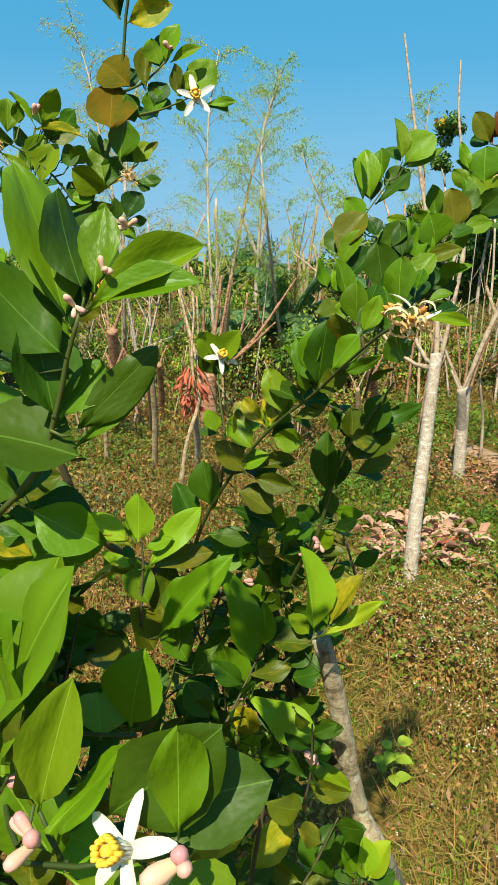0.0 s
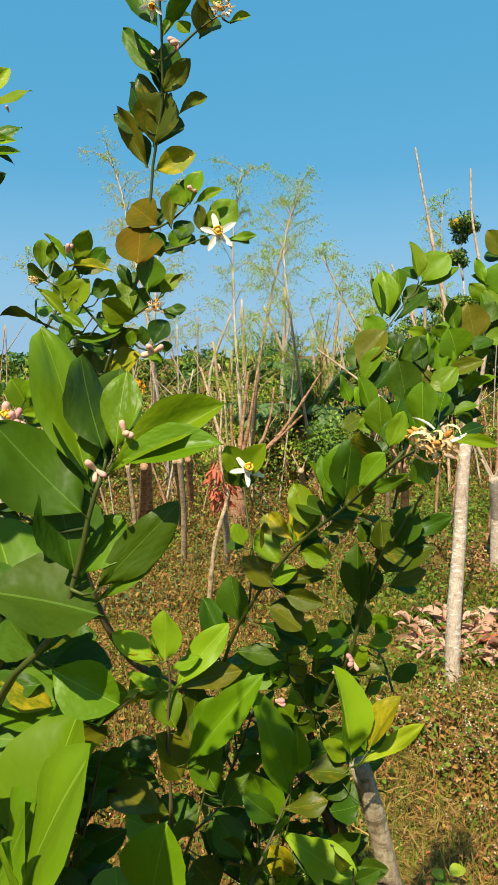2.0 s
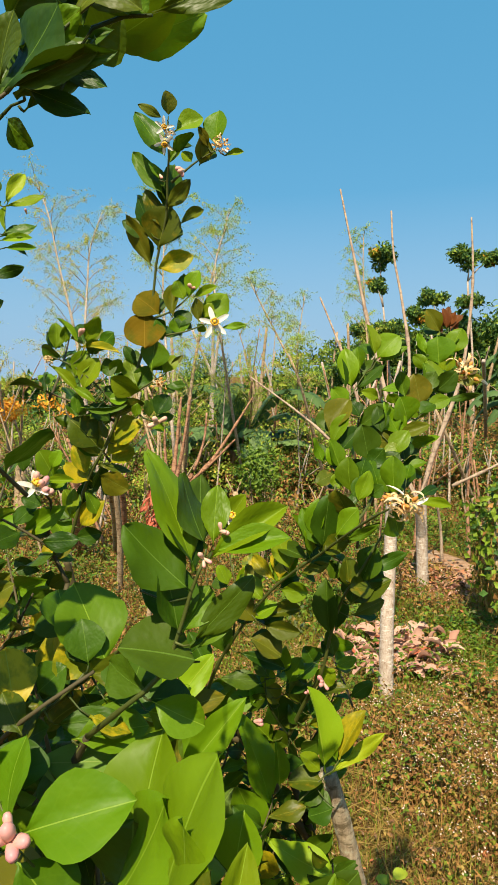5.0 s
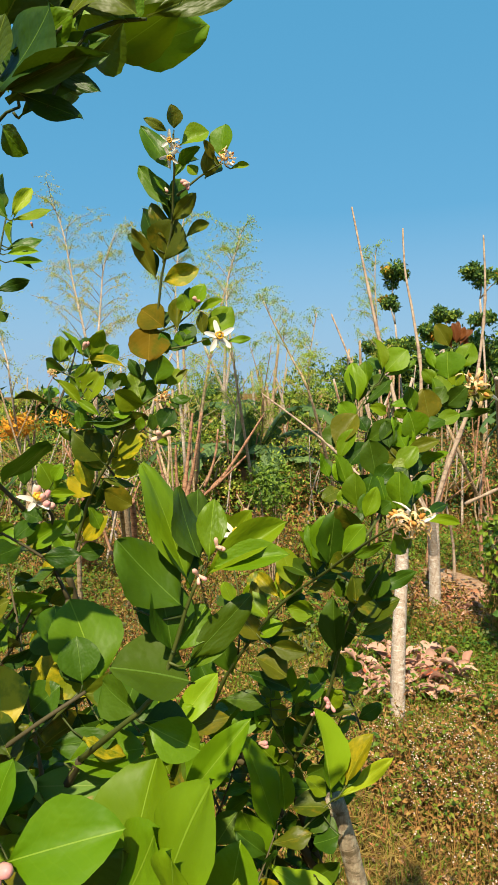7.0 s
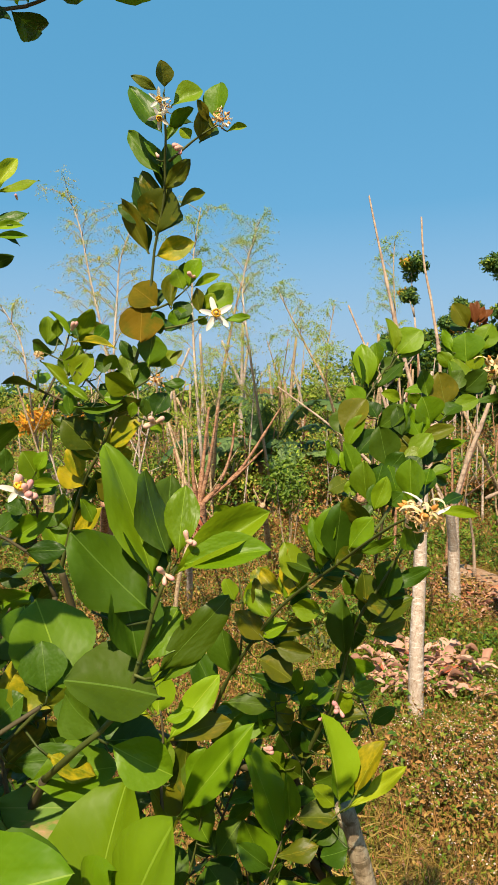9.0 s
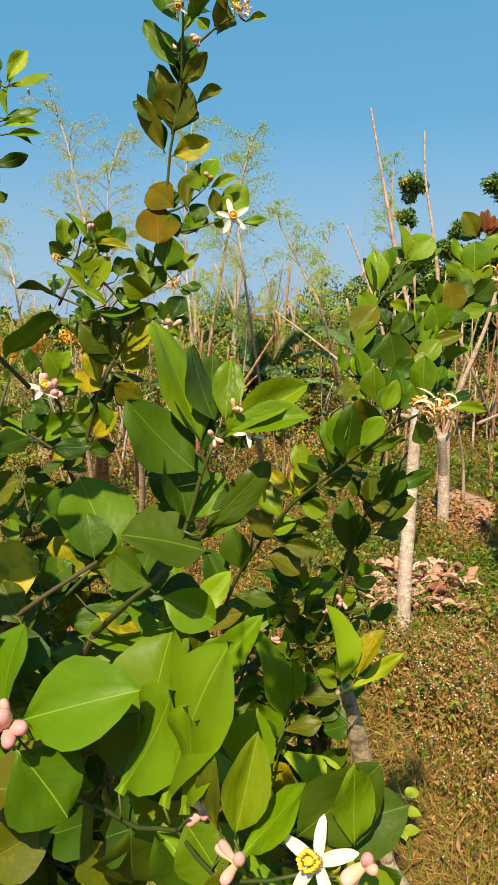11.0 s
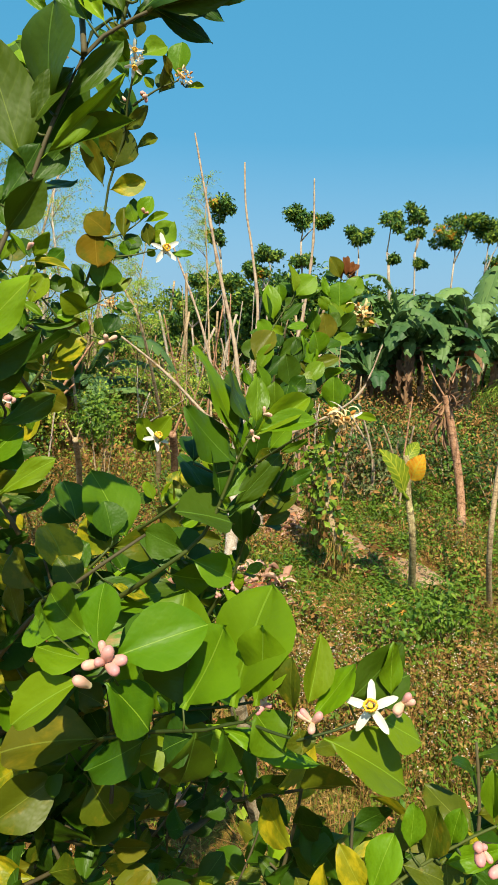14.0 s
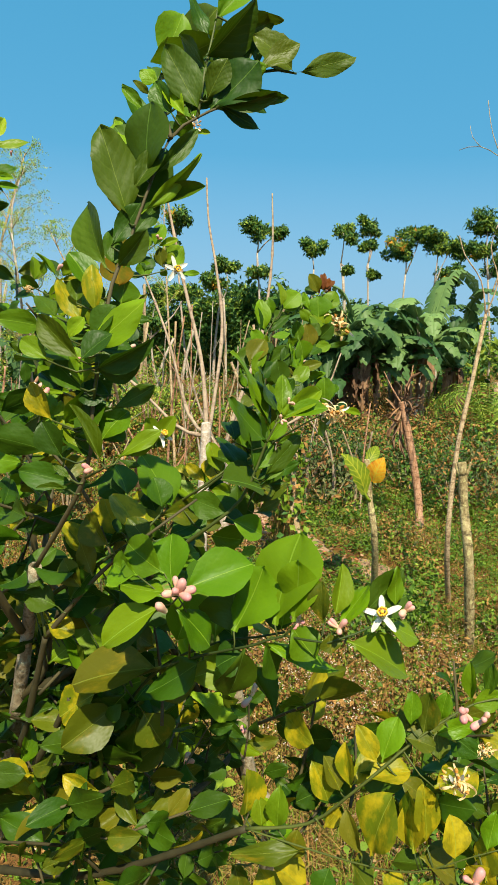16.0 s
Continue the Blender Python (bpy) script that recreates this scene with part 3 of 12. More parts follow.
    for _ in range(1800):
        x, y = somewhere(11)
        litter.leaf((x, y, bumps(x, y) + rng.uniform(0.01, 0.04)), (rng.gauss(0, 1), rng.gauss(0, 1), rng.gauss(0, 0.2)), (rng.gauss(0, 0.4), rng.gauss(0, 0.4), 1), rng.uniform(0.02, 0.07), rng.uniform(0.012, 0.035), 0 if rng.random() < 0.8 else 1, -0.15)
    tagged(litter.done("fallen_leaves", [M_CHIP, M_LITTER_RED, M_STRAW]), "scattered curled dry leaves on the soil", "leaves", kind="stuff")


ground_cover()



# ---- poles, pollarded trees and saplings ----
def pollard(label, trunk, r0, r1, mat, limbs, seed=1, group="pollarded trees", name="pollarded_tree"):
    """A cut-back tree: one trunk and some bare straight limbs, each given as (points, thick, thin)."""
    base = Vector(trunk[0]) - Vector((0, 0, 0.06))
    ob = empty(name, base, label, "tree", group)
    made = [tube("trunk", [base] + list(trunk[1:]), r0, r1, mat, None, "", 14, 0.05, 0.025, seed, 0.05)]
    for i, (pts, a, b) in enumerate(limbs):
        made.append(tube("limb", pts, a * 0.68, b * 0.8, M_POLE if mat == M_PALE else mat, None, "", 7, 0.07, 0.06, seed + i + 1, 0.35))
    under(ob, *made)
    return ob


pollard("pale-barked cut-back tree with long bare upright poles", [(1.010, 3.656, -0.003), (1.048, 3.770, 0.404), (1.113, 3.934, 0.804), (1.153, 4.026, 1.253), (1.181, 4.088, 1.399)], 0.047, 0.037, M_PALE, [
    ([(1.180, 4.085, 1.380), (1.176, 4.233, 1.856), (1.092, 4.420, 2.401), (1.033, 4.655, 2.969), (0.993, 4.867, 3.439)], 0.026, 0.008),
    ([(1.202, 4.075, 1.361), (1.330, 4.225, 2.049), (1.326, 4.372, 2.519), (1.301, 4.504, 2.880), (1.315, 4.619, 3.217)], 0.022, 0.008),
    ([(1.163, 4.083, 1.342), (1.087, 4.234, 1.455), (0.977, 4.491, 2.050), (0.831, 4.863, 2.635)], 0.020, 0.007),
    ([(1.161, 4.099, 1.312), (1.006, 4.241, 1.365), (0.701, 4.504, 1.690), (0.291, 4.907, 2.030)], 0.020, 0.007),
], 3)
pollard("pale tree with one tall bare pole and slanting limbs", [(1.928, 5.639, 0.091), (1.930, 5.679, 0.471), (1.932, 5.722, 0.893)], 0.055, 0.050, M_PALE, [
    ([(1.931, 5.719, 0.867), (2.073, 5.757, 1.312), (2.322, 5.850, 1.886), (2.441, 5.937, 2.311), (2.535, 6.043, 2.907), (2.559, 6.157, 3.535)], 0.036, 0.010),
    ([(2.190, 5.616, 0.989), (2.840, 5.494, 1.367), (3.121, 5.516, 1.906)], 0.022, 0.009),
    ([(1.915, 5.718, 0.841), (1.706, 5.830, 1.315), (1.567, 5.950, 1.903)], 0.020, 0.010),
], 7)
pollard("pinkish cut-back tree with a fan of pale bare limbs", [(-0.500, 7.320, 0.000), (-0.503, 7.320, 0.323), (-0.500, 7.320, 0.712)], 0.105, 0.085, M_PINK, [
    ([(-0.514, 7.320, 0.687), (-0.553, 7.320, 1.013), (-0.557, 7.320, 1.446)], 0.040, 0.014),
    ([(-0.502, 7.320, 0.686), (-0.427, 7.420, 1.252), (-0.356, 7.420, 1.810)], 0.046, 0.016),
    ([(-0.489, 7.320, 0.685), (-0.370, 7.320, 1.132), (-0.248, 7.320, 1.821)], 0.042, 0.014),
    ([(-0.464, 7.320, 0.683), (-0.261, 7.320, 0.899), (-0.109, 7.320, 1.285), (-0.063, 7.320, 1.626)], 0.040, 0.012),
    ([(-0.451, 7.320, 0.696), (-0.064, 7.320, 0.998), (0.255, 7.220, 1.315)], 0.036, 0.012),
    ([(-0.463, 7.320, 0.710), (-0.034, 7.420, 1.036), (0.488, 7.520, 1.783)], 0.040, 0.012),
    ([(-0.527, 7.320, 0.688), (-0.668, 7.320, 0.956), (-0.773, 7.320, 1.343)], 0.036, 0.012),
], 17)
pollard("slanting grey cut pole among dry weeds", [(3.440, 7.516, 0.000), (2.602, 6.723, 1.245), (2.401, 6.788, 1.743)], 0.028, 0.016, M_TAN, [], 9)
pollard("lichen-spotted stump cut off at eye height", [(2.714, 2.902, 0.000), (2.586, 2.855, 0.631), (2.602, 2.961, 0.962), (2.601, 3.006, 1.218)], 0.033, 0.030, M_MOSSY, [
    ([(2.600, 3.000, 1.181), (2.595, 3.016, 1.265)], 0.052, 0.040),
    ([(2.614, 2.991, 1.163), (2.642, 2.990, 1.230), (2.650, 2.993, 1.267)], 0.020, 0.008),
    ([(2.586, 3.002, 1.162), (2.564, 3.023, 1.227), (2.561, 3.029, 1.256)], 0.016, 0.008)], 12)
pollard("slender leaning tree with twisted bare twigs", [(3.105, 3.588, 0.000), (2.863, 3.391, 0.591), (2.982, 3.509, 1.249), (3.179, 3.629, 1.795), (3.355, 3.747, 2.274)], 0.022, 0.014, M_TAN, [
    ([(3.355, 3.747, 2.274), (3.329, 3.804, 2.534), (3.219, 3.884, 2.725), (3.252, 4.009, 2.894)], 0.010, 0.004),
    ([(3.355, 3.747, 2.274), (3.451, 3.752, 2.540), (3.408, 3.816, 2.799), (3.580, 3.902, 3.086)], 0.010, 0.004),
    ([(3.408, 3.755, 2.451), (3.540, 3.775, 2.893), (3.609, 3.951, 3.443), (3.426, 4.058, 3.604), (3.338, 4.205, 3.600)], 0.010, 0.003),
    ([(3.609, 3.951, 3.443), (3.520, 4.035, 3.706), (3.567, 4.178, 4.010)], 0.006, 0.003),
    ([(3.426, 4.058, 3.604), (3.370, 4.095, 3.677), (3.427, 4.202, 3.799)], 0.004, 0.002)], 14)
pollard("pinkish-brown trunk with ragged dry top", [(3.937, 5.032, 0.000), (4.014, 5.235, 0.418), (3.984, 5.395, 0.949), (3.946, 5.545, 1.395)], 0.043, 0.040, M_PINK, [
    ([(3.945, 5.540, 1.365), (3.847, 5.613, 1.543), (3.772, 5.677, 1.723)], 0.02, 0.006),
    ([(3.956, 5.533, 1.353), (4.031, 5.546, 1.613), (4.069, 5.562, 1.797)], 0.02, 0.006)], 15)
for base, top, r, mat, s in (
    ((-0.951, 5.992, 0.000), (-0.889, 5.570, 1.085), 0.030, M_TAN, 21), ((-0.534, 5.999, 0.000), (-0.501, 5.457, 0.682), 0.030, M_PALE, 22),
    ((-1.433, 6.058, 0.000), (-1.427, 5.854, 0.986), 0.024, M_TAN, 23), ((-1.608, 7.452, 0.000), (-1.452, 6.659, 1.264), 0.065, M_PINK, 24),
    ((1.467, 7.509, 0.000), (1.321, 6.941, 0.788), 0.050, M_PINK, 25), ((1.993, 5.861, 0.000), (1.835, 5.520, 0.907), 0.045, M_PALE, 26),
    ((-1.178, 8.037, 0.000), (-1.098, 7.460, 0.788), 0.040, M_PINK, 27), ((0.298, 7.226, 0.000), (0.210, 6.433, 0.828), 0.034, M_TAN, 28),
    ((1.282, 7.643, 0.000), (1.237, 7.392, 0.544), 0.034, M_TAN, 29), ((-1.704, 7.417, 0.000), (-1.378, 6.336, 0.901), 0.048, M_PINK, 31),
    ((-1.184, 7.337, 0.000), (-0.992, 5.921, 1.019), 0.030, M_TAN, 32), ((5.967, 13.332, 0.000), (4.293, 9.737, 2.204), 0.035, M_PALE, 33),
):
    b = Vector(base)
    t = Vector(top)
    pollard("rough bare orchard trunk cut off at the top", [b, b.lerp(t, 0.5) + Vector((0.02, 0, 0)), t], r, r * 0.85, mat, [
        ([t - (t - b) * 0.04, t + Vector((0.10, 0.02, 0.22))], r * 0.5, r * 0.3),
        ([t - (t - b) * 0.05, t + Vector((-0.09, 0.05, 0.16))], r * 0.45, r * 0.25)], s, "cut-off trunks")


def feathery_tree(label, line, r0, r1, twigs, seed, spread=0.9, yellow=0.25, density=1.0, from_t=0.35):
    """A thin tree with long side twigs and loose feathery sprays of tiny leaflets."""
    rng = random.Random(seed)
    base = Vector(line[0])
    ob = empty("feathery_tree", base, label, "tree", "feathery trees")
    pts = smooth_line(line, 0.12)
    made = [tube("trunk", line, r0 * 0.8, r1 * 0.8, M_PALE if seed % 2 else M_TAN, None, "", 7, 0.12, 0.05, seed)]
    crown = Blades()
    n = len(pts)
    for k in range(twigs):
        t = from_t + (1 - from_t) * (k + rng.random()) / twigs
        at = pts[min(n - 1, int(t * (n - 1)))]
        a = rng.uniform(0, 6.283)
        reach = spread * rng.uniform(0.45, 1.0) * (1.15 - 0.65 * t)
        out = Vector((math.cos(a), math.sin(a), rng.uniform(0.35, 1.0))).normalized()
        end = at + out * reach
        mid = at + out * reach * 0.5 + Vector((0, 0, 0.06))
        tip = end + Vector((0, 0, -0.06 * reach))
        made.append(tube("twig", [at, mid, tip], 0.006, 0.002, M_TAN, None, "", 4, 0.15, 0.05, seed * 40 + k))
        for j in range(int(17 * density)):
            u = rng.uniform(0.35, 1.05)
            p = at.lerp(tip, u) + Vector((0, 0, 0.05))
            way = any_way(rng)
            way.z = way.z * 0.5 - 0.1
            ln = rng.uniform(0.16, 0.36)
            slot = 1 if rng.random() < yellow else 0
            for m in range(int(20 * density)):
                q = p + way * ln * (m / 19) - Vector((0, 0, 0.05 * (m / 19) ** 2)) + any_way(rng) * 0.015
                crown.leaf(q, any_way(rng), (rng.gauss(0, 0.5), rng.gauss(0, 0.5), 1), rng.uniform(0.020, 0.036), rng.uniform(0.007, 0.012), slot)
    made.append(crown.done("crown", [M_FEATHER, M_FEATHER_DRY], None, "loose yellow-green feathery foliage"))
    under(ob, *made)
    return ob


feathery_tree("thin pale tree with sparse feathery foliage", [(-0.554, 9.711, 0.000), (-0.526, 8.598, 1.142), (-0.614, 9.068, 2.450), (-0.643, 9.526, 3.715), (-0.515, 9.919, 4.747)], 0.040, 0.010, 30, 51, 1.0, 0.15)
feathery_tree("thin pale leaning tree with feathery foliage", [(-0.456, 9.498, 0.000), (-0.306, 8.412, 1.591), (-0.097, 8.958, 2.798), (0.125, 9.417, 3.698), (0.357, 9.851, 4.504)], 0.045, 0.010, 30, 52, 0.9, 0.2)
feathery_tree("thin grey tree with feathery foliage", [(1.728, 8.949, -0.000), (1.126, 7.871, 1.883), (0.911, 8.245, 2.477), (0.684, 8.609, 3.034), (0.555, 8.917, 3.396)], 0.034, 0.010, 18, 54, 0.7, 0.2, 1.0, 0.5)
feathery_tree("bare-stemmed tree with yellowing feathery foliage", [(-1.754, 9.683, -0.000), (-1.891, 9.445, 2.314), (-2.266, 10.071, 3.808), (-2.485, 10.514, 4.648), (-2.770, 10.909, 5.317)], 0.040, 0.010, 34, 55, 1.3, 0.6, 0.9, 0.3)
feathery_tree("thin tree with yellowing feathery foliage", [(-1.997, 9.921, 0.000), (-1.751, 9.020, 2.274), (-1.702, 9.284, 3.413), (-1.659, 9.413, 3.919), (-1.506, 9.639, 4.455)], 0.040, 0.010, 30, 57, 1.1, 0.6, 0.9, 0.4)
feathery_tree("thin tree with sparse feathery foliage", [(2.378, 8.964, 0.000), (2.486, 9.915, 2.510), (2.559, 10.470, 3.747), (2.670, 10.863, 4.411)], 0.030, 0.008, 20, 58, 0.8, 0.1, 0.9, 0.5)
feathery_tree("low tree with sparse feathery foliage", [(-3.122, 10.164, 0.000), (-2.600, 8.020, 1.866), (-2.743, 8.170, 2.655), (-3.083, 8.412, 3.194)], 0.035, 0.010, 26, 59, 1.0, 0.5, 0.9, 0.3)
feathery_tree("thin tree with feathery foliage", [(1.781, 12.221, 0.000), (1.312, 9.520, 2.165), (1.412, 9.757, 2.857), (1.519, 9.978, 3.268)], 0.028, 0.008, 16, 60, 0.7, 0.1, 0.9, 0.5)
feathery_tree("low tree with feathery foliage", [(0.643, 12.537, 0.000), (0.574, 8.915, 1.706), (0.529, 9.149, 2.270), (0.434, 9.377, 2.694)], 0.028, 0.008, 18, 62, 0.8, 0.1, 0.9, 0.4)
feathery_tree("bare-stemmed tree with sparse feathery foliage", [(0.549, 9.953, 0.000), (0.147, 8.020, 2.443), (0.086, 8.434, 3.403), (0.274, 8.690, 4.074)], 0.035, 0.010, 22, 63, 0.9, 0.3, 0.9, 0.4)


# ---- undergrowth behind the orchard ----
def thicket():
    """Slender bare saplings, each a thing of its own, and a leafy tangle between them."""
    rng = random.Random(5)
    for k in range(118):
        x = rng.uniform(-6.0, 4.6)
        y = rng.uniform(6.3, 12.5)
        if x > 2.6 and y < 8.5:
            continue
        b = Vector((x, y, bumps(x, y) - 0.05))
        h = rng.uniform(0.9, 2.9)
        lean = Vector((rng.gauss(0, 0.34), rng.gauss(0, 0.2), h))
        ob = empty("bare_sapling", b, "thin pale bare sapling stem in the thicket", "sapling", "bare saplings")
        r = rng.uniform(0.010, 0.026)
        mat = (M_TAN, M_PALE, M_PINK)[k % 3]
        made = [tube("stem", [b, b + lean * 0.5 + any_way(rng) * 0.06, b + lean], r, r * 0.45, mat, None, "", 5, 0.25, 0.06, k)]
        for _j in range(2):
            t = rng.uniform(0.35, 0.9)
            p = b + lean * t
            made.append(tube("twig", [p, p + Vector((rng.gauss(0, 0.3), rng.gauss(0, 0.2), rng.uniform(0.15, 0.7)))], r * 0.5, r * 0.2, mat, None, "", 4, 0.3, 0.05, k))
        under(ob, *made)
    tangle = Blades()
    for k in range(2000):
        x, y = rng.uniform(-9, 16), rng.uniform(7.4, 16)
        if 1.6 < x < 3.9 and y < 9.5:
            continue
        open_side = x > 3 + (y - 8) * 0.25
        h = rng.uniform(0.1, 0.35 + 0.07 * (y - 6)) if open_side else rng.uniform(0.05, 0.30 + 0.13 * (y - 6))
        c = Vector((x, y, h))
        slot = rng.choice((0, 1, 2, 2, 2, 3, 3, 3, 3) if open_side else (0, 1, 1, 1, 1, 2, 2, 2, 3))
        tight = rng.uniform(0.5, 1.0)
        for _j in range(90 if open_side else 46):
            p = c + Vector((rng.gauss(0, 0.30), rng.gauss(0, 0.2), rng.gauss(0, 0.20))) * tight
            p.z = abs(p.z)
            tangle.leaf(p, any_way(rng), (rng.gauss(0, 0.9), rng.gauss(-0.2, 0.9), 0.7), rng.uniform(0.035, 0.085), rng.uniform(0.015, 0.04), slot if rng.random() < 0.85 else 2, 0.2)
    tagged(tangle.done("undergrowth", [M_WEED, M_FAR_LIGHT, M_DRY, M_FAR]), "tangled green and brown undergrowth below the trees", "undergrowth", kind="stuff")


thicket()


# ---- far trees ----
def clump(b, centre, size, count, rng, slots, leaf=0.2):
    for _ in range(count):
        d = any_way(rng)
        r = size * (0.55 + 0.45 * rng.random())
        p = Vector(centre) + Vector((d.x * r, d.y * r, d.z * r * 0.8))
        n = (d + any_way(rng) * 0.5 + Vector((0, 0, 0.35))).normalized()
        b.leaf(p, any_way(rng), n, leaf * rng.uniform(0.6, 1.3), leaf * rng.uniform(0.3, 0.6), rng.choice(slots), 0.2)


def tufted_tree(label, base, fork, heads, seed, r=0.048):
    """A tall thin trunk with foliage only in dense tufts at the ends of its limbs; heads are (place, size)."""
    rng = random.Random(seed)
    base, fork = Vector(base), Vector(fork)
    ob = empty("tufted_tree", base, label, "tree", "tall tufted trees")
    r *= 0.72
    made = [tube("trunk", [base, base.lerp(fork, 0.5) + any_way(rng) * 0.08, fork], r, r * 0.7, M_PALE, None, "", 7, 0.4, 0.05, seed)]
    for c, size in heads:
        c = Vector(c)
        made.append(tube("limb", [fork, fork.lerp(c, 0.6) + any_way(rng) * 0.12, c], r * 0.65, r * 0.3, M_PALE, None, "", 5, 0.3, 0.05, seed))
        tuft = Blades()
        for k in range(10):
            d = any_way(rng)
            at = c + Vector((d.x, d.y, d.z * 0.62)) * size * rng.uniform(0.2, 0.95)
            tips = rng.random()
            clump(tuft, at, size * rng.uniform(0.24, 0.46), 150, rng, (0, 0, 0, 1) if tips < 0.78 else (0, 1, 1) if tips < 0.92 else (1, 1, 2), 0.115)
        made.append(tuft.done("tuft", [M_FAR, M_FAR_LIGHT, M_FAR_ORANGE], None, "dense dark green tuft of leaves"))
    under(ob, *made)
    return ob


tufted_tree("tall thin tree with one dense dark tuft", (4.807, 16.042, 0.502), (4.633, 16.681, 3.753), [((4.608, 16.918, 5.055), 0.55), ((4.481, 16.848, 4.339), 0.3)], 71)
tufted_tree("tall thin tree with two dark tufts", (6.741, 15.795, 0.692), (6.783, 16.413, 4.354), [((6.813, 16.512, 4.995), 0.5), ((7.337, 16.272, 4.913), 0.32), ((6.771, 16.325, 3.820), 0.32)], 72)
tufted_tree("tall thin tree with a dark tuft", (8.420, 16.144, 0.514), (8.683, 16.650, 4.073), [((8.652, 16.767, 4.668), 0.45)], 73)
tufted_tree("tall thin tree with a round dark tuft", (9.774, 16.145, 0.691), (9.673, 16.820, 4.328), [((9.771, 16.934, 5.227), 0.5), ((9.854, 16.709, 4.138), 0.2)], 74)
tufted_tree("tall thin tree with a brownish dark tuft", (10.392, 15.884, 0.719), (10.415, 16.507, 4.362), [((10.502, 16.660, 5.459), 0.46), ((10.427, 16.589, 4.859), 0.25), ((10.516, 16.407, 4.036), 0.18)], 75)
tufted_tree("tall tree with a wide dark crown", (10.620, 14.702, 0.823), (10.810, 15.167, 3.969), [((10.679, 15.337, 4.621), 0.5), ((11.187, 15.199, 5.084), 0.5)], 76)
tufted_tree("tall tree with several dense tufts", (11.156, 13.933, 0.895), (11.220, 14.383, 3.642), [((11.322, 14.565, 4.943), 0.5), ((11.671, 14.365, 4.654), 0.5), ((11.583, 14.283, 3.964), 0.5)], 77)
tufted_tree("tall tree with a broad dense crown", (12.143, 12.974, 0.987), (12.209, 13.435, 3.804), [((12.271, 13.666, 5.288), 0.6), ((12.790, 13.396, 5.016), 0.6), ((12.089, 13.627, 4.613), 0.4), ((12.565, 13.362, 4.265), 0.5)], 78)
tufted_tree("tree with an orange-tipped tuft", (5.532, 15.218, 0.731), (5.545, 15.613, 3.031), [((5.604, 15.725, 3.825), 0.4), ((5.260, 15.808, 3.450), 0.35), ((5.273, 15.702, 2.875), 0.3)], 79)
tufted_tree("tree with loose dark tufts", (3.792, 15.409, 0.698), (3.652, 15.686, 1.946), [((3.570, 15.789, 2.332), 0.4), ((3.913, 15.770, 3.073), 0.5), ((4.565, 15.507, 3.173), 0.4)], 80)


def crown_tree(label, base, height, width, seed, slots, light, name="broad_tree", leaf=0.26, count=300, kind="tree", group="far trees", low=0.35):
    """A rounded tree or bush seen far off: trunk, some limbs, and a crown of many clumps with gaps."""
    rng = random.Random(seed)
    base = Vector(base)
    ob = empty(name, base, label, kind, group)
    made = [tube("trunk", [base, base + Vector((0.05, 0, height * 0.5))], 0.12, 0.07, M_TAN, None, "", 6, 0.5, 0.05, seed)]
    crown = Blades()
    for _ in range(max(6, int(count / 24))):
        c = base + Vector((rng.gauss(0, width * 0.32), rng.gauss(0, width * 0.25), height * rng.uniform(low, 0.95)))
        clump(crown, c, width * 0.20, 60, rng, slots, leaf)
    made.append(crown.done("crown", [M_FAR, M_FAR_LIGHT, M_FAR_ORANGE, M_DRY, M_FEATHER, M_FEATHER_DRY], None, light))
    under(ob, *made)
    return ob


rngf = random.Random(77)
for k in range(46):
    ang = -34 + 84 * (k + 0.5) / 46
    dist = rngf.uniform(17, 30)
    x, y = dist * math.sin(radians(ang)), dist * math.cos(radians(ang))
    h = dist * rngf.uniform(0.0, 0.022) + 1.9
    if ang > 8:
        h += dist * 0.035
    crown_tree("rounded far tree in the hedge line", (x, y, -0.1), h, h * 0.75, 200 + k, (0, 0, 0, 1) if k % 3 else (0, 1, 1), "dense mixed green foliage", leaf=0.24)
for k, (x, y, h) in enumerate(((5.9, 18.2, 3.3), (6.75, 17.6, 3.25), (7.35, 17.5, 3.85), (8.2, 17.1, 3.4), (9.3, 16.6, 3.45), (10.2, 16.2, 3.1), (4.6, 18.6, 3.1))):
    crown_tree("dark green rounded tree behind the orchard", (x, y, -0.1), h, h * 0.52, 330 + k, (0, 0, 0, 0, 1) if k % 2 else (0, 0, 0, 1), "dense dark green foliage", leaf=0.17, count=2600, low=0.35)
crown_tree("far rounded tree rising over the hedge line", (-0.169, 32.9, -0.1), 3.1, 2.4, 301, (0, 0, 0, 1), "grey-green far foliage", leaf=0.16, count=1300)
crown_tree("tree with orange blossom over the hedge", (-2.67, 8.74, -0.1), 1.95, 0.8, 303, (2, 2, 2, 2), "orange blossom", name="flowering_tree", leaf=0.08, count=300, low=0.85)

rngb = random.Random(19)
for k in range(30):
    ang, dist = radians(-32 + 80 * (k + rngb.random()) / 30), rngb.uniform(9.4, 14)
    x, y = dist * math.sin(ang), dist * math.cos(ang)
    if 1.4 < x < 4.0 and y < 9.8:
        continue
    h = rngb.uniform(0.6, 1.2)
    brown = x > 1 and k % 4 != 0
    label = "dry brownish bush in the undergrowth" if brown else "dense dark green bush in the undergrowth" if k % 3 or x > 1 else "yellow-green leafy bush in the undergrowth"
    slots = (3, 3, 0, 3, 0, 1) if brown else (0, 0, 1, 1, 3) if k % 3 or x > 1 else (0, 1, 1, 1)
    crown_tree(label, (x, y, -0.1), h, h * 1.0, 500 + k, slots, "small withered leaves" if brown else "small dense leaves", name="bush", leaf=0.075 if brown else 0.10, count=560, kind="bush", group="undergrowth bushes")

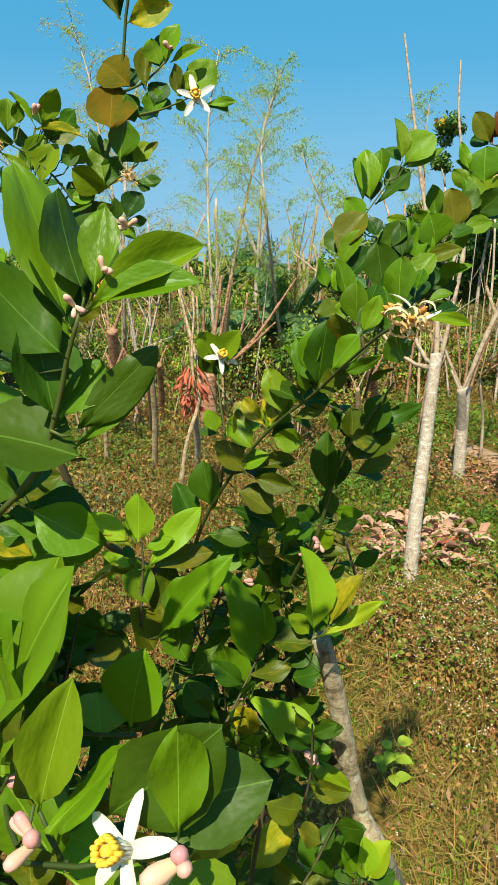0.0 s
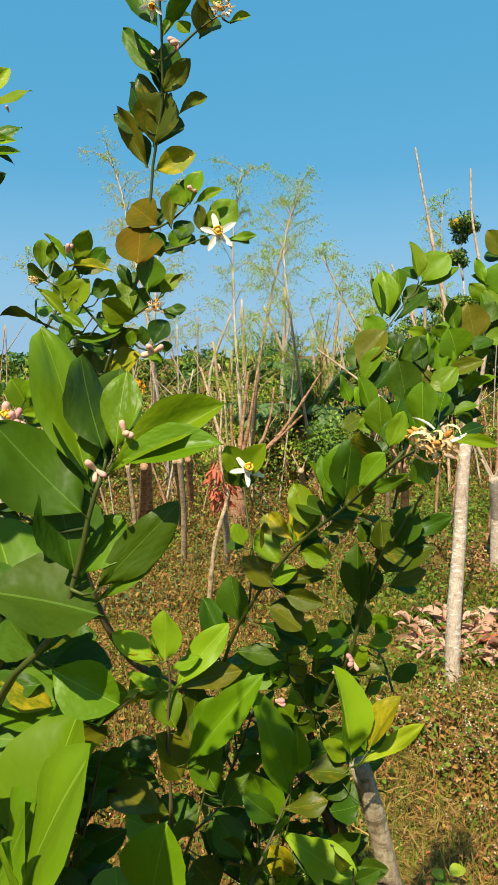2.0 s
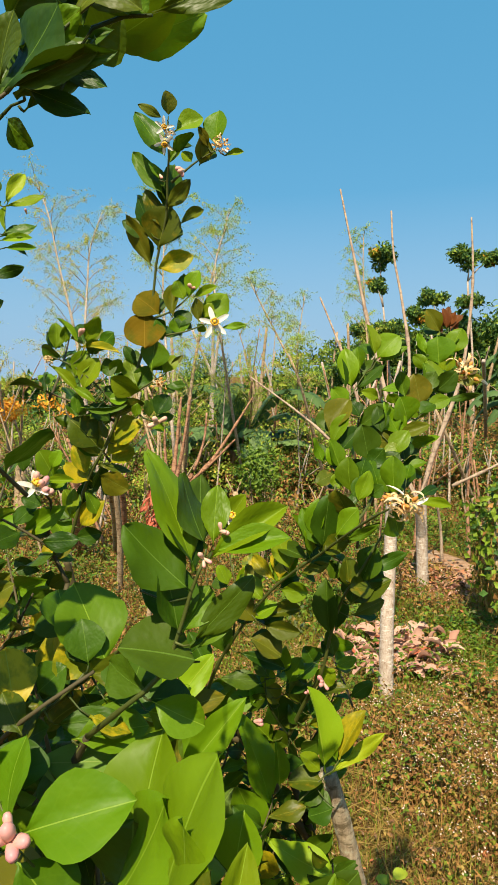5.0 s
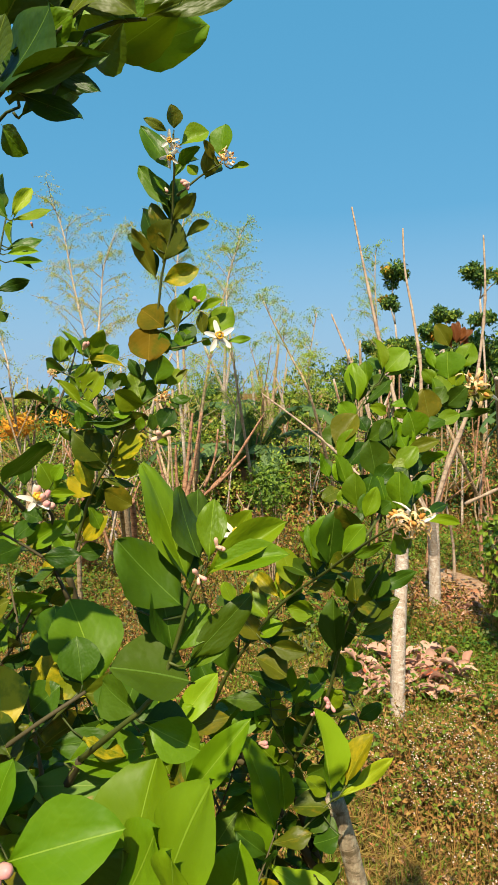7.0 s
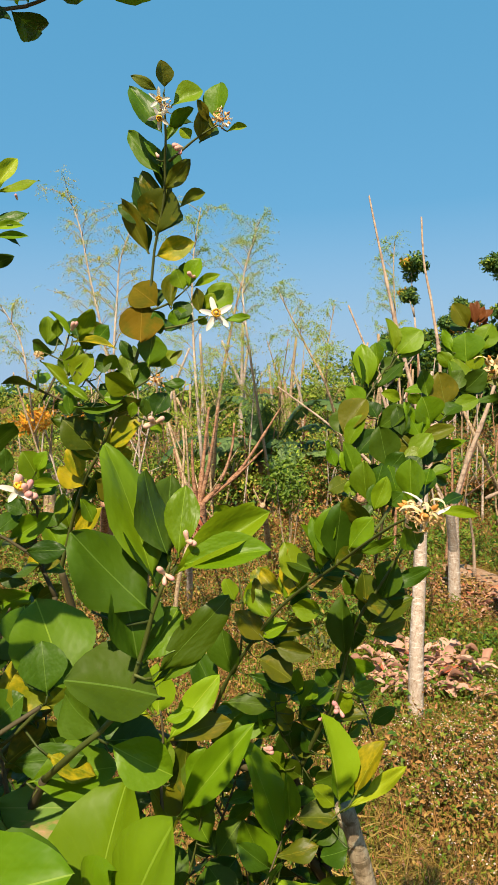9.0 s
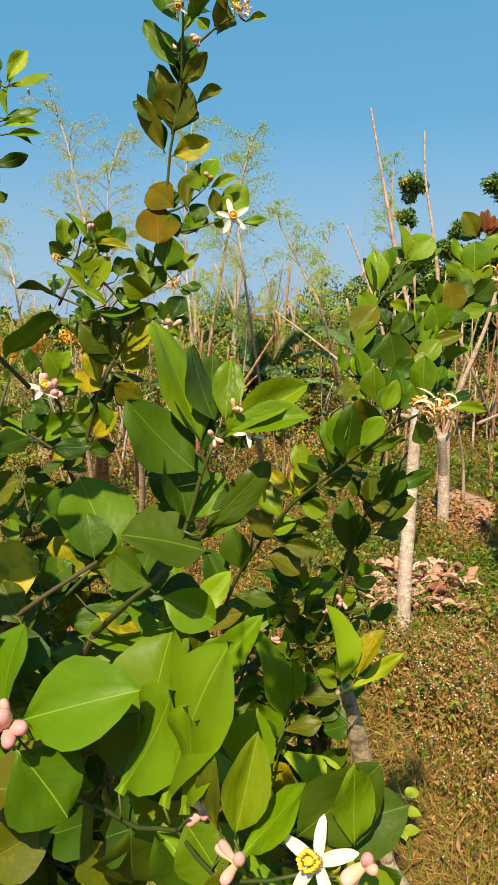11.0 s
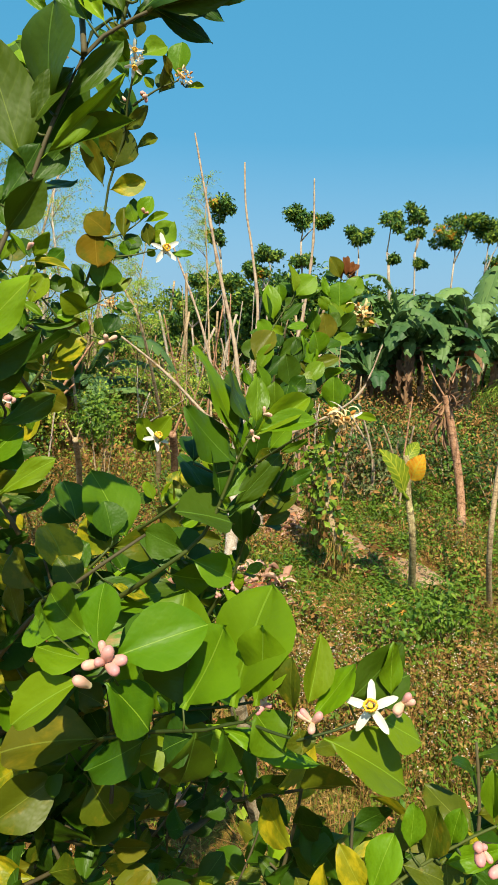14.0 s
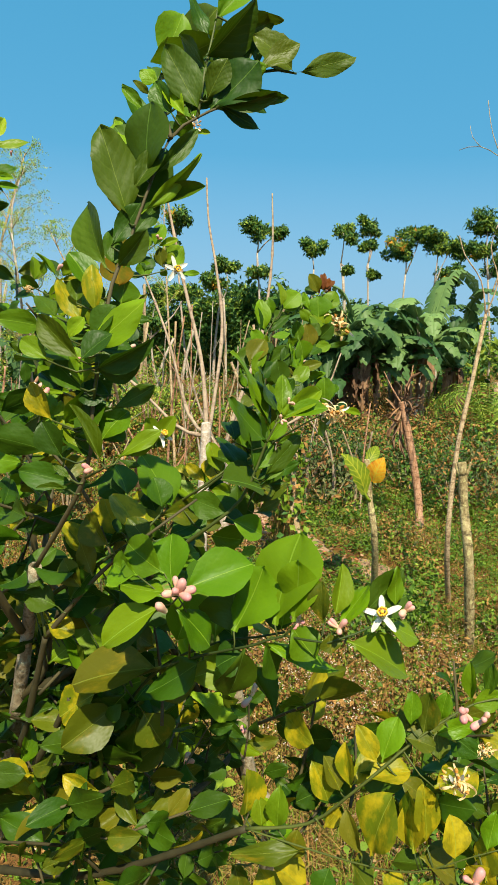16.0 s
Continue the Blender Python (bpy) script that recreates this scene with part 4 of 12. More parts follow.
rngy = random.Random(67)
for k in range(13):
    x, y = -2.8 + 0.46 * k + rngy.uniform(-0.2, 0.2), rngy.uniform(9.3, 11.6)
    h = rngy.uniform(1.0, 1.7)
    crown_tree("airy yellow-green feathery bush behind the bare poles", (x, y, -0.1), h, h * 0.75, 560 + k, (4, 4, 1, 5) if k % 3 else (1, 4, 0), "fine yellow-green leaves", name="bush", leaf=0.06, count=520, kind="bush", group="undergrowth bushes", low=0.35)


# ---- banana clump ----
def banana_leaf(line, width, seed, dry=False, torn=0.4):
    """A long arching blade with a thick midrib and torn edges."""
    rng = random.Random(seed)
    pts = smooth_line(line, 0.09)
    n = len(pts)
    v, f = [], []
    for i, p in enumerate(pts):
        d = (pts[min(i + 1, n - 1)] - pts[max(i - 1, 0)]).normalized()
        side = d.cross(Vector((0, 0, 1)))
        side = side.normalized() if side.length > 0.05 else Vector((1, 0, 0))
        nrm = side.cross(d)
        t = i / (n - 1)
        w = width * (math.sin(math.pi * min(1, t * 0.92 + 0.08)) ** 0.6) * 0.5 + 0.004
        for s in (-1, 1):
            b = len(v)
            if i == n - 1:
                continue
            q = pts[i + 1]
            t2 = (i + 1) / (n - 1)
            w2 = width * (math.sin(math.pi * min(1, t2 * 0.92 + 0.08)) ** 0.6) * 0.5 + 0.004
            slack = 1.0 - (torn if rng.random() < 0.5 else 0.0)
            drop = Vector((0, 0, -0.10 * w * (1 + rng.uniform(0, 3.0)))) + any_way(rng) * 0.03
            lift = nrm * 0.12 * w
            if i > 2 and rng.random() < 0.06:
                continue
            v += [p, p + side * s * w * 0.55 + lift, p + side * s * w + drop, q + side * s * w2 * slack + drop * 1.05, q + side * s * w2 * 0.55 * slack + lift, q]
            f += [(b, b + 1, b + 4, b + 5), (b + 1, b + 2, b + 3, b + 4)]
    tv, tf = tube_data(pts, 0.022, 0.004, 5, 0.03, rng, len(v))
    return link_mesh("leaf", v + tv, f + tf, M_BANANA_DRY if dry else M_BANANA, None, "withered brown leaf" if dry else "", True)


def banana(base, height, seed, leaves=13):
    rng = random.Random(seed)
    base = Vector(base)
    ob = empty("banana_plant", base, "banana plant with tattered arching leaves", "banana plant", "banana plants")
    top = base + Vector((rng.gauss(0, 0.1), 0, height))
    made = [tube("stem", [base, base.lerp(top, 0.5), top], 0.09, 0.06, M_BANANA_DRY, None, "brown sheathed stem", 9, 0.15, 0.10, seed)]
    for k in range(leaves):
        a = k * 2.4 + rng.uniform(-0.4, 0.4)
        out = Vector((math.cos(a), math.sin(a) * 0.8, 0))
        ln = rng.uniform(1.1, 1.9)
        lift = rng.choice((0.2, 0.4, 0.7, 1.0, 1.35)) * rng.uniform(0.8, 1.2)
        made.append(banana_leaf([top, top + out * ln * 0.35 + Vector((0, 0, ln * lift * 0.6)), top + out * ln * 0.75 + Vector((0, 0, ln * lift * 0.62)), top + out * ln + Vector((0, 0, ln * (lift - 0.4) * 0.6))], rng.uniform(0.34, 0.50), seed * 31 + k, False, 0.22))
    for k in range(6):
        a = rng.uniform(0, 6.283)
        out = Vector((math.cos(a), math.sin(a), 0))
        made.append(banana_leaf([top, top + out * 0.25 + Vector((0, 0, 0.05)), top + out * 0.35 + Vector((0, 0, -0.6)), top + out * 0.3 + Vector((0, 0, -rng.uniform(0.8, 1.3)))], 0.16, seed * 17 + k, True, 0.6))
    under(ob, *made)
    return ob


for (x, y, z), h, s in (((7.328, 11.394, 0.000), 1.75, 401), ((8.154, 11.526, 0.000), 1.5, 402), ((8.785, 11.444, 0.000), 1.95, 403), ((7.204, 11.892, 0.000), 1.35, 404), ((9.736, 11.935, 0.000), 1.5, 405), ((6.43, 11.45, 0.000), 1.15, 407), ((6.95, 12.5, 0.000), 1.45, 408), ((0.582, 10.200, 0.000), 0.85, 406)):
    banana((x, y, -0.05), h, s)

# slim pale trunks under the far crowns
rngp = random.Random(31)
for k in range(46):
    ang = radians(rngp.uniform(-6, 46))
    dist = rngp.uniform(14, 21)
    b = Vector((dist * math.sin(ang), dist * math.cos(ang), -0.05))
    h = rngp.uniform(1.6, 3.6)
    ob = empty("slim_tree", b, "slim pale trunk at the edge of the far trees", "tree", "slim far trunks")
    t = tube("trunk", [b, b + Vector((rngp.gauss(0, 0.1), 0, h * 0.5)), b + Vector((rngp.gauss(0, 0.25), 0, h))], 0.05, 0.03, M_PALE if k % 2 else M_TAN, None, "", 6, 0.4, 0.05, k)
    under(ob, t)



# ---- citrus trees: leaves, twigs, blossom ----
def blade_mesh(name, mat, fold, arch, twist, wave, notch, seed):
    """One citrus leaf along x from 0 to 1, one wide: short stalk, pointed oval blade, shallow teeth, raised halves."""
    rng = random.Random(seed)
    rows, cols = 15, (-1.0, -0.66, -0.33, 0.0, 0.33, 0.66, 1.0)
    v, f = [], []
    bow = rng.uniform(-0.05, 0.05)
    for i in range(rows):
        x = i / (rows - 1)
        u = max(0.0, (x - 0.07) / 0.93)
        half = 0.5 * math.sin(math.pi * u ** 1.02) ** (0.92 - 0.24 * u) if 0 < u < 1 else 0.0
        half = max(half, 0.018 if x < 0.5 else 0.003)
        for c in cols:
            h = half
            if abs(c) == 1.0 and 0.1 < x < 0.97:
                h *= 1 + 0.014 * (-1) ** i + rng.uniform(-0.015, 0.015)
                if notch and c > 0 and abs(x - notch) < 0.06:
                    h *= 0.72
            y = c * h
            z = fold * abs(y) * 0.9 + arch * 4 * x * (1 - x) * 0.25 + wave * math.sin(x * 9 + c * 1.5) * abs(c) * 0.02
            z -= 0.10 * abs(c) ** 3 * half * (1 if fold < 0.25 else 0.4)
            a = twist * (x - 0.3)
            yy, zz = y * math.cos(a) - z * math.sin(a) * 0.5, z + y * math.sin(a)
            v.append((x, yy + bow * math.sin(math.pi * x), zz))
    n = len(cols)
    for i in range(rows - 1):
        for k in range(n - 1):
            a = i * n + k
            f.append((a, a + n, a + n + 1, a + 1))
    me = bpy.data.meshes.new(name)
    me.from_pydata(v, [], f)
    me.materials.append(mat)
    me.polygons.foreach_set("use_smooth", [True] * len(me.polygons))
    me.update()
    return me


SHAPES = ((0.20, 0.16, 0.2, 1.6, 0), (0.34, 0.24, -0.25, 1.2, 0), (0.12, -0.16, 0.3, 2.4, 0), (0.26, 0.34, 0.0, 1.4, 0), (0.14, 0.06, -0.45, 2.2, 0), (0.44, 0.16, 0.15, 1.2, 0))
BLADE = {k: [blade_mesh("citrus_blade", m, *s, 7 * i + 3) for i, s in enumerate(SHAPES)] for k, m in LEAF.items()}
leaf_rng = random.Random(42)


def frame_of(base, along, normal):
    """A pose with x along, z near the normal."""
    x = Vector(along).normalized()
    y = Vector(normal).cross(x).normalized()
    z = x.cross(y)
    return Matrix((( x.x, y.x, z.x, base[0]), (x.y, y.y, z.y, base[1]), (x.z, y.z, z.z, base[2]), (0, 0, 0, 1)))


def lf(br, base, tip, normal, width, kind="m"):
    """One leaf on a twig, from base to tip."""
    along = Vector(tip) - Vector(base)
    m = frame_of(base, along, normal) @ Matrix.Diagonal((along.length, width, along.length, 1))
    return share_mesh("leaf", leaf_rng.choice(BLADE[kind]), m, br)


def twig(tree, points, r0, r1, green=True, label=""):
    return tube("branch", points, r0 * 0.78, r1 * 0.85, M_STEM if green else M_WOOD, tree, label, 7, 0.015, 0.07, len(points), 0.18)


def lathe(points, sides, seed=0, wob=0.0):
    """A closed turned shape along x from (x, r) pairs."""
    rng = random.Random(seed)
    v, f = [], []
    for x, r in points:
        for k in range(sides):
            a = 2 * math.pi * k / sides
            w = r * (1 + rng.uniform(-wob, wob))
            v.append((x, w * math.cos(a), w * math.sin(a)))
    n = len(points)
    for i in range(n - 1):
        for k in range(sides):
            a, b = i * sides + k, i * sides + (k + 1) % sides
            f.append((a, b, b + sides, a + sides))
    f.append(tuple(range(sides))[::-1])
    f.append(tuple((n - 1) * sides + k for k in range(sides)))
    return v, f


def fixed_mesh(name, v, f, mats, slots=None):
    me = bpy.data.meshes.new(name)
    me.from_pydata(v, [], f)
    for m in mats:
        me.materials.append(m)
    if slots:
        me.polygons.foreach_set("material_index", slots)
    me.polygons.foreach_set("use_smooth", [True] * len(me.polygons))
    me.update()
    return me


def petal_mesh(curl, mat, seed, narrow=0.25):
    rng = random.Random(seed)
    rows, cols = 9, (-1, -0.5, 0, 0.5, 1)
    v, f = [], []
    for i in range(rows):
        x = i / (rows - 1)
        half = narrow * 0.5 * (0.45 + 0.9 * math.sin(math.pi * min(1, x * 0.78 + 0.16)) ** 0.9) * (1 if x < 0.86 else 1 - ((x - 0.86) / 0.14) ** 2 * 0.75)
        for c in cols:
            v.append((x * (1 - 0.1 * curl * x), c * half, -curl * 0.5 * x * x + 0.10 * c * c * half * 4 + rng.uniform(-0.008, 0.008)))
    n = len(cols)
    for i in range(rows - 1):
        for k in range(n - 1):
            a = i * n + k
            f.append((a, a + n, a + n + 1, a + 1))
    return fixed_mesh("petal", v, f, [mat])


PETALS = [petal_mesh(c, M_PETAL, i) for i, c in enumerate((0.1, 0.3, 0.5, 0.75))]


def curl_mesh(turn, width, seed):
    """A spent petal: a narrow strip rolled through some turn, unit long."""
    rng = random.Random(seed)
    v, f = [], []
    rows = 9
    for i in range(rows):
        a = turn * i / (rows - 1)
        half = width * 0.5 * (0.4 + 0.6 * math.sin(math.pi * (0.15 + 0.8 * i / (rows - 1))))
        skew = 0.25 * i / (rows - 1) * rng.uniform(0.7, 1.3)
        for c in (-1, 0, 1):
            v.append((math.sin(a) / turn, c * half + skew * 0.5, (1 - math.cos(a)) / turn + 0.04 * c * c))
    for i in range(rows - 1):
        for k in range(2):
            b = i * 3 + k
            f.append((b, b + 3, b + 4, b + 1))
    return fixed_mesh("petal", v, f, [M_WILT])


OLD_PETALS = [curl_mesh(t, w, i) for i, (t, w) in enumerate(((2.2, 0.20), (3.4, 0.16), (4.4, 0.18), (2.8, 0.14)))]
BUD_MESH = fixed_mesh("bud", *lathe(((-0.50, 0.05), (-0.47, 0.11), (-0.42, 0.125), (-0.40, 0.12), (-0.20, 0.15), (0.08, 0.195), (0.30, 0.20), (0.45, 0.14), (0.50, 0.03)), 10, 3, 0.05), [M_BUD, M_CALYX], [1] * 20 + [0] * 60 + [1, 0])
OVARY_MESH = fixed_mesh("ovary", *lathe(((-0.5, 0.12), (-0.35, 0.26), (-0.25, 0.30), (-0.2, 0.22), (0.0, 0.30), (0.25, 0.22), (0.4, 0.10), (0.5, 0.09)), 9, 4, 0.06), [M_FRUIT, M_CALYX], [1] * 18 + [0] * 45 + [1, 0])


def stamen_mesh():
    v, f, s = [], [], []
    rng = random.Random(8)
    for k in range(16):
        a = 2 * math.pi * k / 16
        r = 0.16 + 0.05 * rng.random()
        top = Vector((r * math.cos(a), r * math.sin(a), 0.42 + 0.12 * rng.random()))
        bot = Vector((0.09 * math.cos(a), 0.09 * math.sin(a), 0))
        for p, q, r0, r1, slot in ((bot, top, 0.03, 0.022, 0), (top, top + Vector((0, 0, 0.16)), 0.055, 0.04, 1)):
            tv, tf = tube_data([p, p.lerp(q, 0.5), q], r0, r1, 5, 0.03, rng, len(v))
            v += tv
            f += tf
            s += [slot] * len(tf)
    tv, tf = tube_data([Vector((0, 0, 0)), Vector((0, 0, 0.4)), Vector((0, 0, 0.62))], 0.05, 0.09, 6, 0.02, rng, len(v))
    return fixed_mesh("stamen_ring", v + tv, f + tf, [M_PETAL, M_ANTHER], s + [1] * len(tf))


STAMENS = stamen_mesh()


def flower(tree, at, normal, size, turn=0.0, spread=12):
    """An open citrus flower: five waxy white petals round a tube of yellow-tipped stamens."""
    ob = share_mesh("flower", fixed_mesh("receptacle", *lathe(((-0.004, 0.001), (-0.002, 0.003), (0.001, 0.0025)), 7), [M_CALYX]), frame_of(at, Vector(normal).orthogonal(), normal), tree, "open waxy white five-petalled flower")
    for k in range(5):
        m = Matrix.Rotation(radians(turn + 72 * k + leaf_rng.uniform(-9, 9)), 4, "Z") @ Matrix.Translation((0.0015, 0, 0.001)) @ Matrix.Rotation(radians(-spread + leaf_rng.uniform(-10, 8)), 4, "Y") @ Matrix.Scale(size * 0.52 * leaf_rng.uniform(0.92, 1.06), 4)
        share_mesh("petal", PETALS[leaf_rng.randrange(3 if spread < 30 else 4)], m, ob)
    share_mesh("stamen_ring", STAMENS, Matrix.Scale(size * 0.60, 4), ob, "ring of white filaments with yellow anthers")
    return ob


def bud(tree, at, along, size, label="closed pink flower bud"):
    z = Vector(along).orthogonal()
    m = frame_of(at, along, z) @ Matrix.Scale(size, 4)
    return share_mesh("flower_bud", BUD_MESH, m, tree, label)


def buds(tree, at, normal, size, count, seed):
    """A tight cluster of buds round a twig end."""
    rng = random.Random(seed)
    for _ in range(count):
        d = (Vector(normal).normalized() * 1.1 + any_way(rng)).normalized()
        bud(tree, Vector(at) + d * size * 0.48, d, size * rng.uniform(0.75, 1.25))


def withered(tree, at, normal, size, seed, fresh=2):
    """A spent flower cluster: curled tan petals, a few white ones, brown ovaries."""
    rng = random.Random(seed)
    ob = share_mesh("flower_cluster", OVARY_MESH, frame_of(at, normal, Vector(normal).orthogonal()) @ Matrix.Scale(size * 0.22, 4), tree, "withered tan flower cluster with brown ovaries")
    inv = ob.matrix_basis.inverted()
    for k in range(34):
        d = (Vector(normal).normalized() * 0.5 + any_way(rng)).normalized()
        p = Vector(at) + d * size * rng.uniform(0.05, 0.28)
        m = inv @ frame_of(p, (d + any_way(rng) * 0.7), any_way(rng)) @ Matrix.Scale(size * (rng.uniform(0.24, 0.34) if k < fresh else rng.uniform(0.22, 0.40)), 4)
        share_mesh("petal", (PETALS if k < fresh else OLD_PETALS)[rng.randrange(4)], m, ob)
    for k in range(7):
        d = (Vector(normal).normalized() * 0.6 + any_way(rng)).normalized()
        m = inv @ frame_of(Vector(at) + d * size * rng.uniform(0.2, 0.42), d, d.orthogonal()) @ Matrix.Scale(size * rng.uniform(0.11, 0.16), 4)
        share_mesh("ovary", OVARY_MESH, m, ob)


def citrus_tree(label, base, line, r0, r1):
    base = Vector(base)
    ob = empty("citrus_tree", (0, 0, 0), label, "citrus tree", "citrus trees")
    tube("trunk", line, r0, r1, M_LEMON_BARK, ob, "mottled grey-brown bark", 14, 0.03, 0.035, 5, 0.12)
    return ob


def stalk(br, a, b):
    """A short green side shoot that carries a leaf."""
    a, b = Vector(a), Vector(b)
    rng = random.Random(int(abs(a.x) * 1e4) + 1)
    v, f = tube_data([a, a.lerp(b, 0.5) + Vector((0.05, 0, -0.16)) * (b - a).length, b], 0.0009, 0.0007, 5, 0.05, rng)
    return link_mesh("side_shoot", v, f, M_STEM, br, "", True)


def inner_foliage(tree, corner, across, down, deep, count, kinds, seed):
    """Filler leaves on short twigs inside the crown, mostly dark-coloured to stand in for shade, in a slanted box given
    by a corner and three edges.
    """
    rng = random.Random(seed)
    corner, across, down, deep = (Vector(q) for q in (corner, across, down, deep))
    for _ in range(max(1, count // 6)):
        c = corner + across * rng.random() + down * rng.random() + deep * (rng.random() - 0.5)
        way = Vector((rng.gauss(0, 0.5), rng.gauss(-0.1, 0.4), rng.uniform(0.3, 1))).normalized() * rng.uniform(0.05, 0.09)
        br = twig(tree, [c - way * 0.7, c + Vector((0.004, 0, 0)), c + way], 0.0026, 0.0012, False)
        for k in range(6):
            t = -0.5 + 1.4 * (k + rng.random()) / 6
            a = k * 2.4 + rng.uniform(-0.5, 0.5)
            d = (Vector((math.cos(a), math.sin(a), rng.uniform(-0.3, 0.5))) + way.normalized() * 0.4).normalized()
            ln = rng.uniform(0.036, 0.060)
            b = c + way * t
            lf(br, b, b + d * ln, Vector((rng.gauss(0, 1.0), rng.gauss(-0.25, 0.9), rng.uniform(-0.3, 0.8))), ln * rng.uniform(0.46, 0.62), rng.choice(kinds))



tree_one = citrus_tree("young citrus tree in blossom with glossy green leaves", (0.518, 1.492, 0.000), [(0.518, 1.492, 0.000), (0.257, 0.903, 0.921), (0.201, 0.887, 1.050), (0.172, 0.878, 1.165), (0.154, 0.873, 1.257), (0.133, 0.866, 1.346), (0.114, 0.854, 1.414)], 0.024, 0.015)
tree_two = citrus_tree("citrus tree with yellowing lower leaves, white flowers and pink buds", (-0.398, 0.717, -0.050), [(-0.398, 0.717, -0.050), (-0.378, 0.717, 0.600), (-0.348, 0.667, 1.081), (-0.292, 0.478, 1.590), (-0.278, 0.374, 1.786)], 0.022, 0.006)
twig(tree_one, [(0.257, 0.903, 0.921), (0.120, 0.901, 1.209), (0.043, 0.899, 1.443), (0.055, 0.880, 1.463)], 0.012, 0.006, False)
twig(tree_one, [(0.120, 0.901, 1.209), (-0.014, 0.882, 1.457), (-0.076, 0.840, 1.562)], 0.01, 0.006, False)
twig(tree_one, [(-0.014, 0.882, 1.457), (-0.212, 0.864, 1.567), (-0.266, 0.789, 1.798)], 0.009, 0.005, False)
twig(tree_one, [(0.172, 0.878, 1.165), (0.002, 0.782, 1.157), (-0.148, 0.791, 1.262)], 0.008, 0.005, False)
twig(tree_one, [(0.172, 0.878, 1.165), (0.036, 0.790, 1.149), (-0.015, 0.771, 1.190)], 0.007, 0.005, False)
twig(tree_one, [(0.257, 0.903, 0.921), (0.203, 0.820, 0.883), (0.188, 0.797, 0.913)], 0.006, 0.004, False)
twig(tree_two, [(-0.292, 0.478, 1.590), (-0.224, 0.413, 1.661), (-0.156, 0.347, 1.791)], 0.007, 0.0035, False)
twig(tree_two, [(-0.292, 0.478, 1.590), (-0.270, 0.450, 1.627), (-0.248, 0.423, 1.724)], 0.007, 0.0035, False)
twig(tree_two, [(-0.312, 0.548, 1.438), (-0.278, 0.469, 1.504), (-0.244, 0.390, 1.630)], 0.007, 0.0035, False)
twig(tree_two, [(-0.292, 0.478, 1.590), (-0.263, 0.563, 1.670), (-0.233, 0.648, 1.809)], 0.007, 0.0035, False)
twig(tree_two, [(-0.312, 0.548, 1.438), (-0.290, 0.463, 1.544), (-0.269, 0.378, 1.709)], 0.007, 0.0035, False)
twig(tree_two, [(-0.329, 0.612, 1.258), (-0.219, 0.416, 1.384), (-0.109, 0.219, 1.570)], 0.007, 0.0035, False)

# dark "d" leaves added close behind front leaves colour in the shade between them
# shoot a
b0 = br = twig(tree_one, [(-0.266, 0.789, 1.798), (-0.226, 0.754, 1.910), (-0.193, 0.734, 1.966), (-0.164, 0.711, 2.025), (-0.143, 0.714, 2.077), (-0.126, 0.705, 2.144), (-0.120, 0.700, 2.186), (-0.105, 0.680, 2.237), (-0.102, 0.670, 2.275), (-0.099, 0.656, 2.294), (-0.098, 0.638, 2.328)], 0.0034, 0.0014, True)
br = twig(tree_one, [(-0.097, 0.662, 2.270), (-0.079, 0.661, 2.284), (-0.064, 0.658, 2.294), (-0.044, 0.653, 2.303)], 0.0020, 0.0008, True)
br = twig(tree_one, [(-0.137, 0.717, 2.096), (-0.106, 0.700, 2.101), (-0.086, 0.693, 2.104), (-0.059, 0.686, 2.113)], 0.0020, 0.0008, True)
br = twig(tree_one, [(-0.126, 0.702, 2.121), (-0.102, 0.696, 2.129), (-0.079, 0.691, 2.148)], 0.0020, 0.0008, True)
br = twig(tree_one, [(-0.172, 0.711, 2.006), (-0.201, 0.705, 2.043), (-0.229, 0.710, 2.066), (-0.257, 0.714, 2.078)], 0.0020, 0.0008, True)
br = twig(tree_one, [(-0.157, 0.710, 2.028), (-0.134, 0.700, 2.041), (-0.120, 0.692, 2.049)], 0.0020, 0.0008, True)
br = twig(tree_one, [(-0.157, 0.710, 2.012), (-0.142, 0.699, 1.999), (-0.127, 0.688, 1.996)], 0.0020, 0.0008, True)
stalk(b0, (-0.098, 0.635, 2.327), (-0.097, 0.637, 2.332))
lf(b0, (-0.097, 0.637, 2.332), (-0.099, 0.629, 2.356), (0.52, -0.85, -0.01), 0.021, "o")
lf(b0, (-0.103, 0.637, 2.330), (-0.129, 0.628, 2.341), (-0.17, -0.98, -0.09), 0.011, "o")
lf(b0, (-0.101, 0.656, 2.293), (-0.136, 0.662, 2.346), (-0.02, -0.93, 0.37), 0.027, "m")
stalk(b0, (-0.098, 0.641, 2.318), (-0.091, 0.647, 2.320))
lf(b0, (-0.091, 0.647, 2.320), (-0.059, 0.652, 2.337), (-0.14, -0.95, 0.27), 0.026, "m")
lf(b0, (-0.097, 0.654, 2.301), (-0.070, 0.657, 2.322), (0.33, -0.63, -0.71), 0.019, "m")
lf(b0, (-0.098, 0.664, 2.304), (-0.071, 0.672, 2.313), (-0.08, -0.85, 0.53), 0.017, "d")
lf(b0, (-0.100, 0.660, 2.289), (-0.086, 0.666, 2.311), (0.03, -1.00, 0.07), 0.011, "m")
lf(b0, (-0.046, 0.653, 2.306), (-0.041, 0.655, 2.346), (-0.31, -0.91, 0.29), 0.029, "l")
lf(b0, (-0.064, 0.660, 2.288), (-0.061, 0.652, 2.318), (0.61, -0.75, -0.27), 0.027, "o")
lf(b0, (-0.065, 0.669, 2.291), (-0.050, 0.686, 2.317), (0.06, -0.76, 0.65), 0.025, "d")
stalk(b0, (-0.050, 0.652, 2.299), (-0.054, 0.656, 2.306))
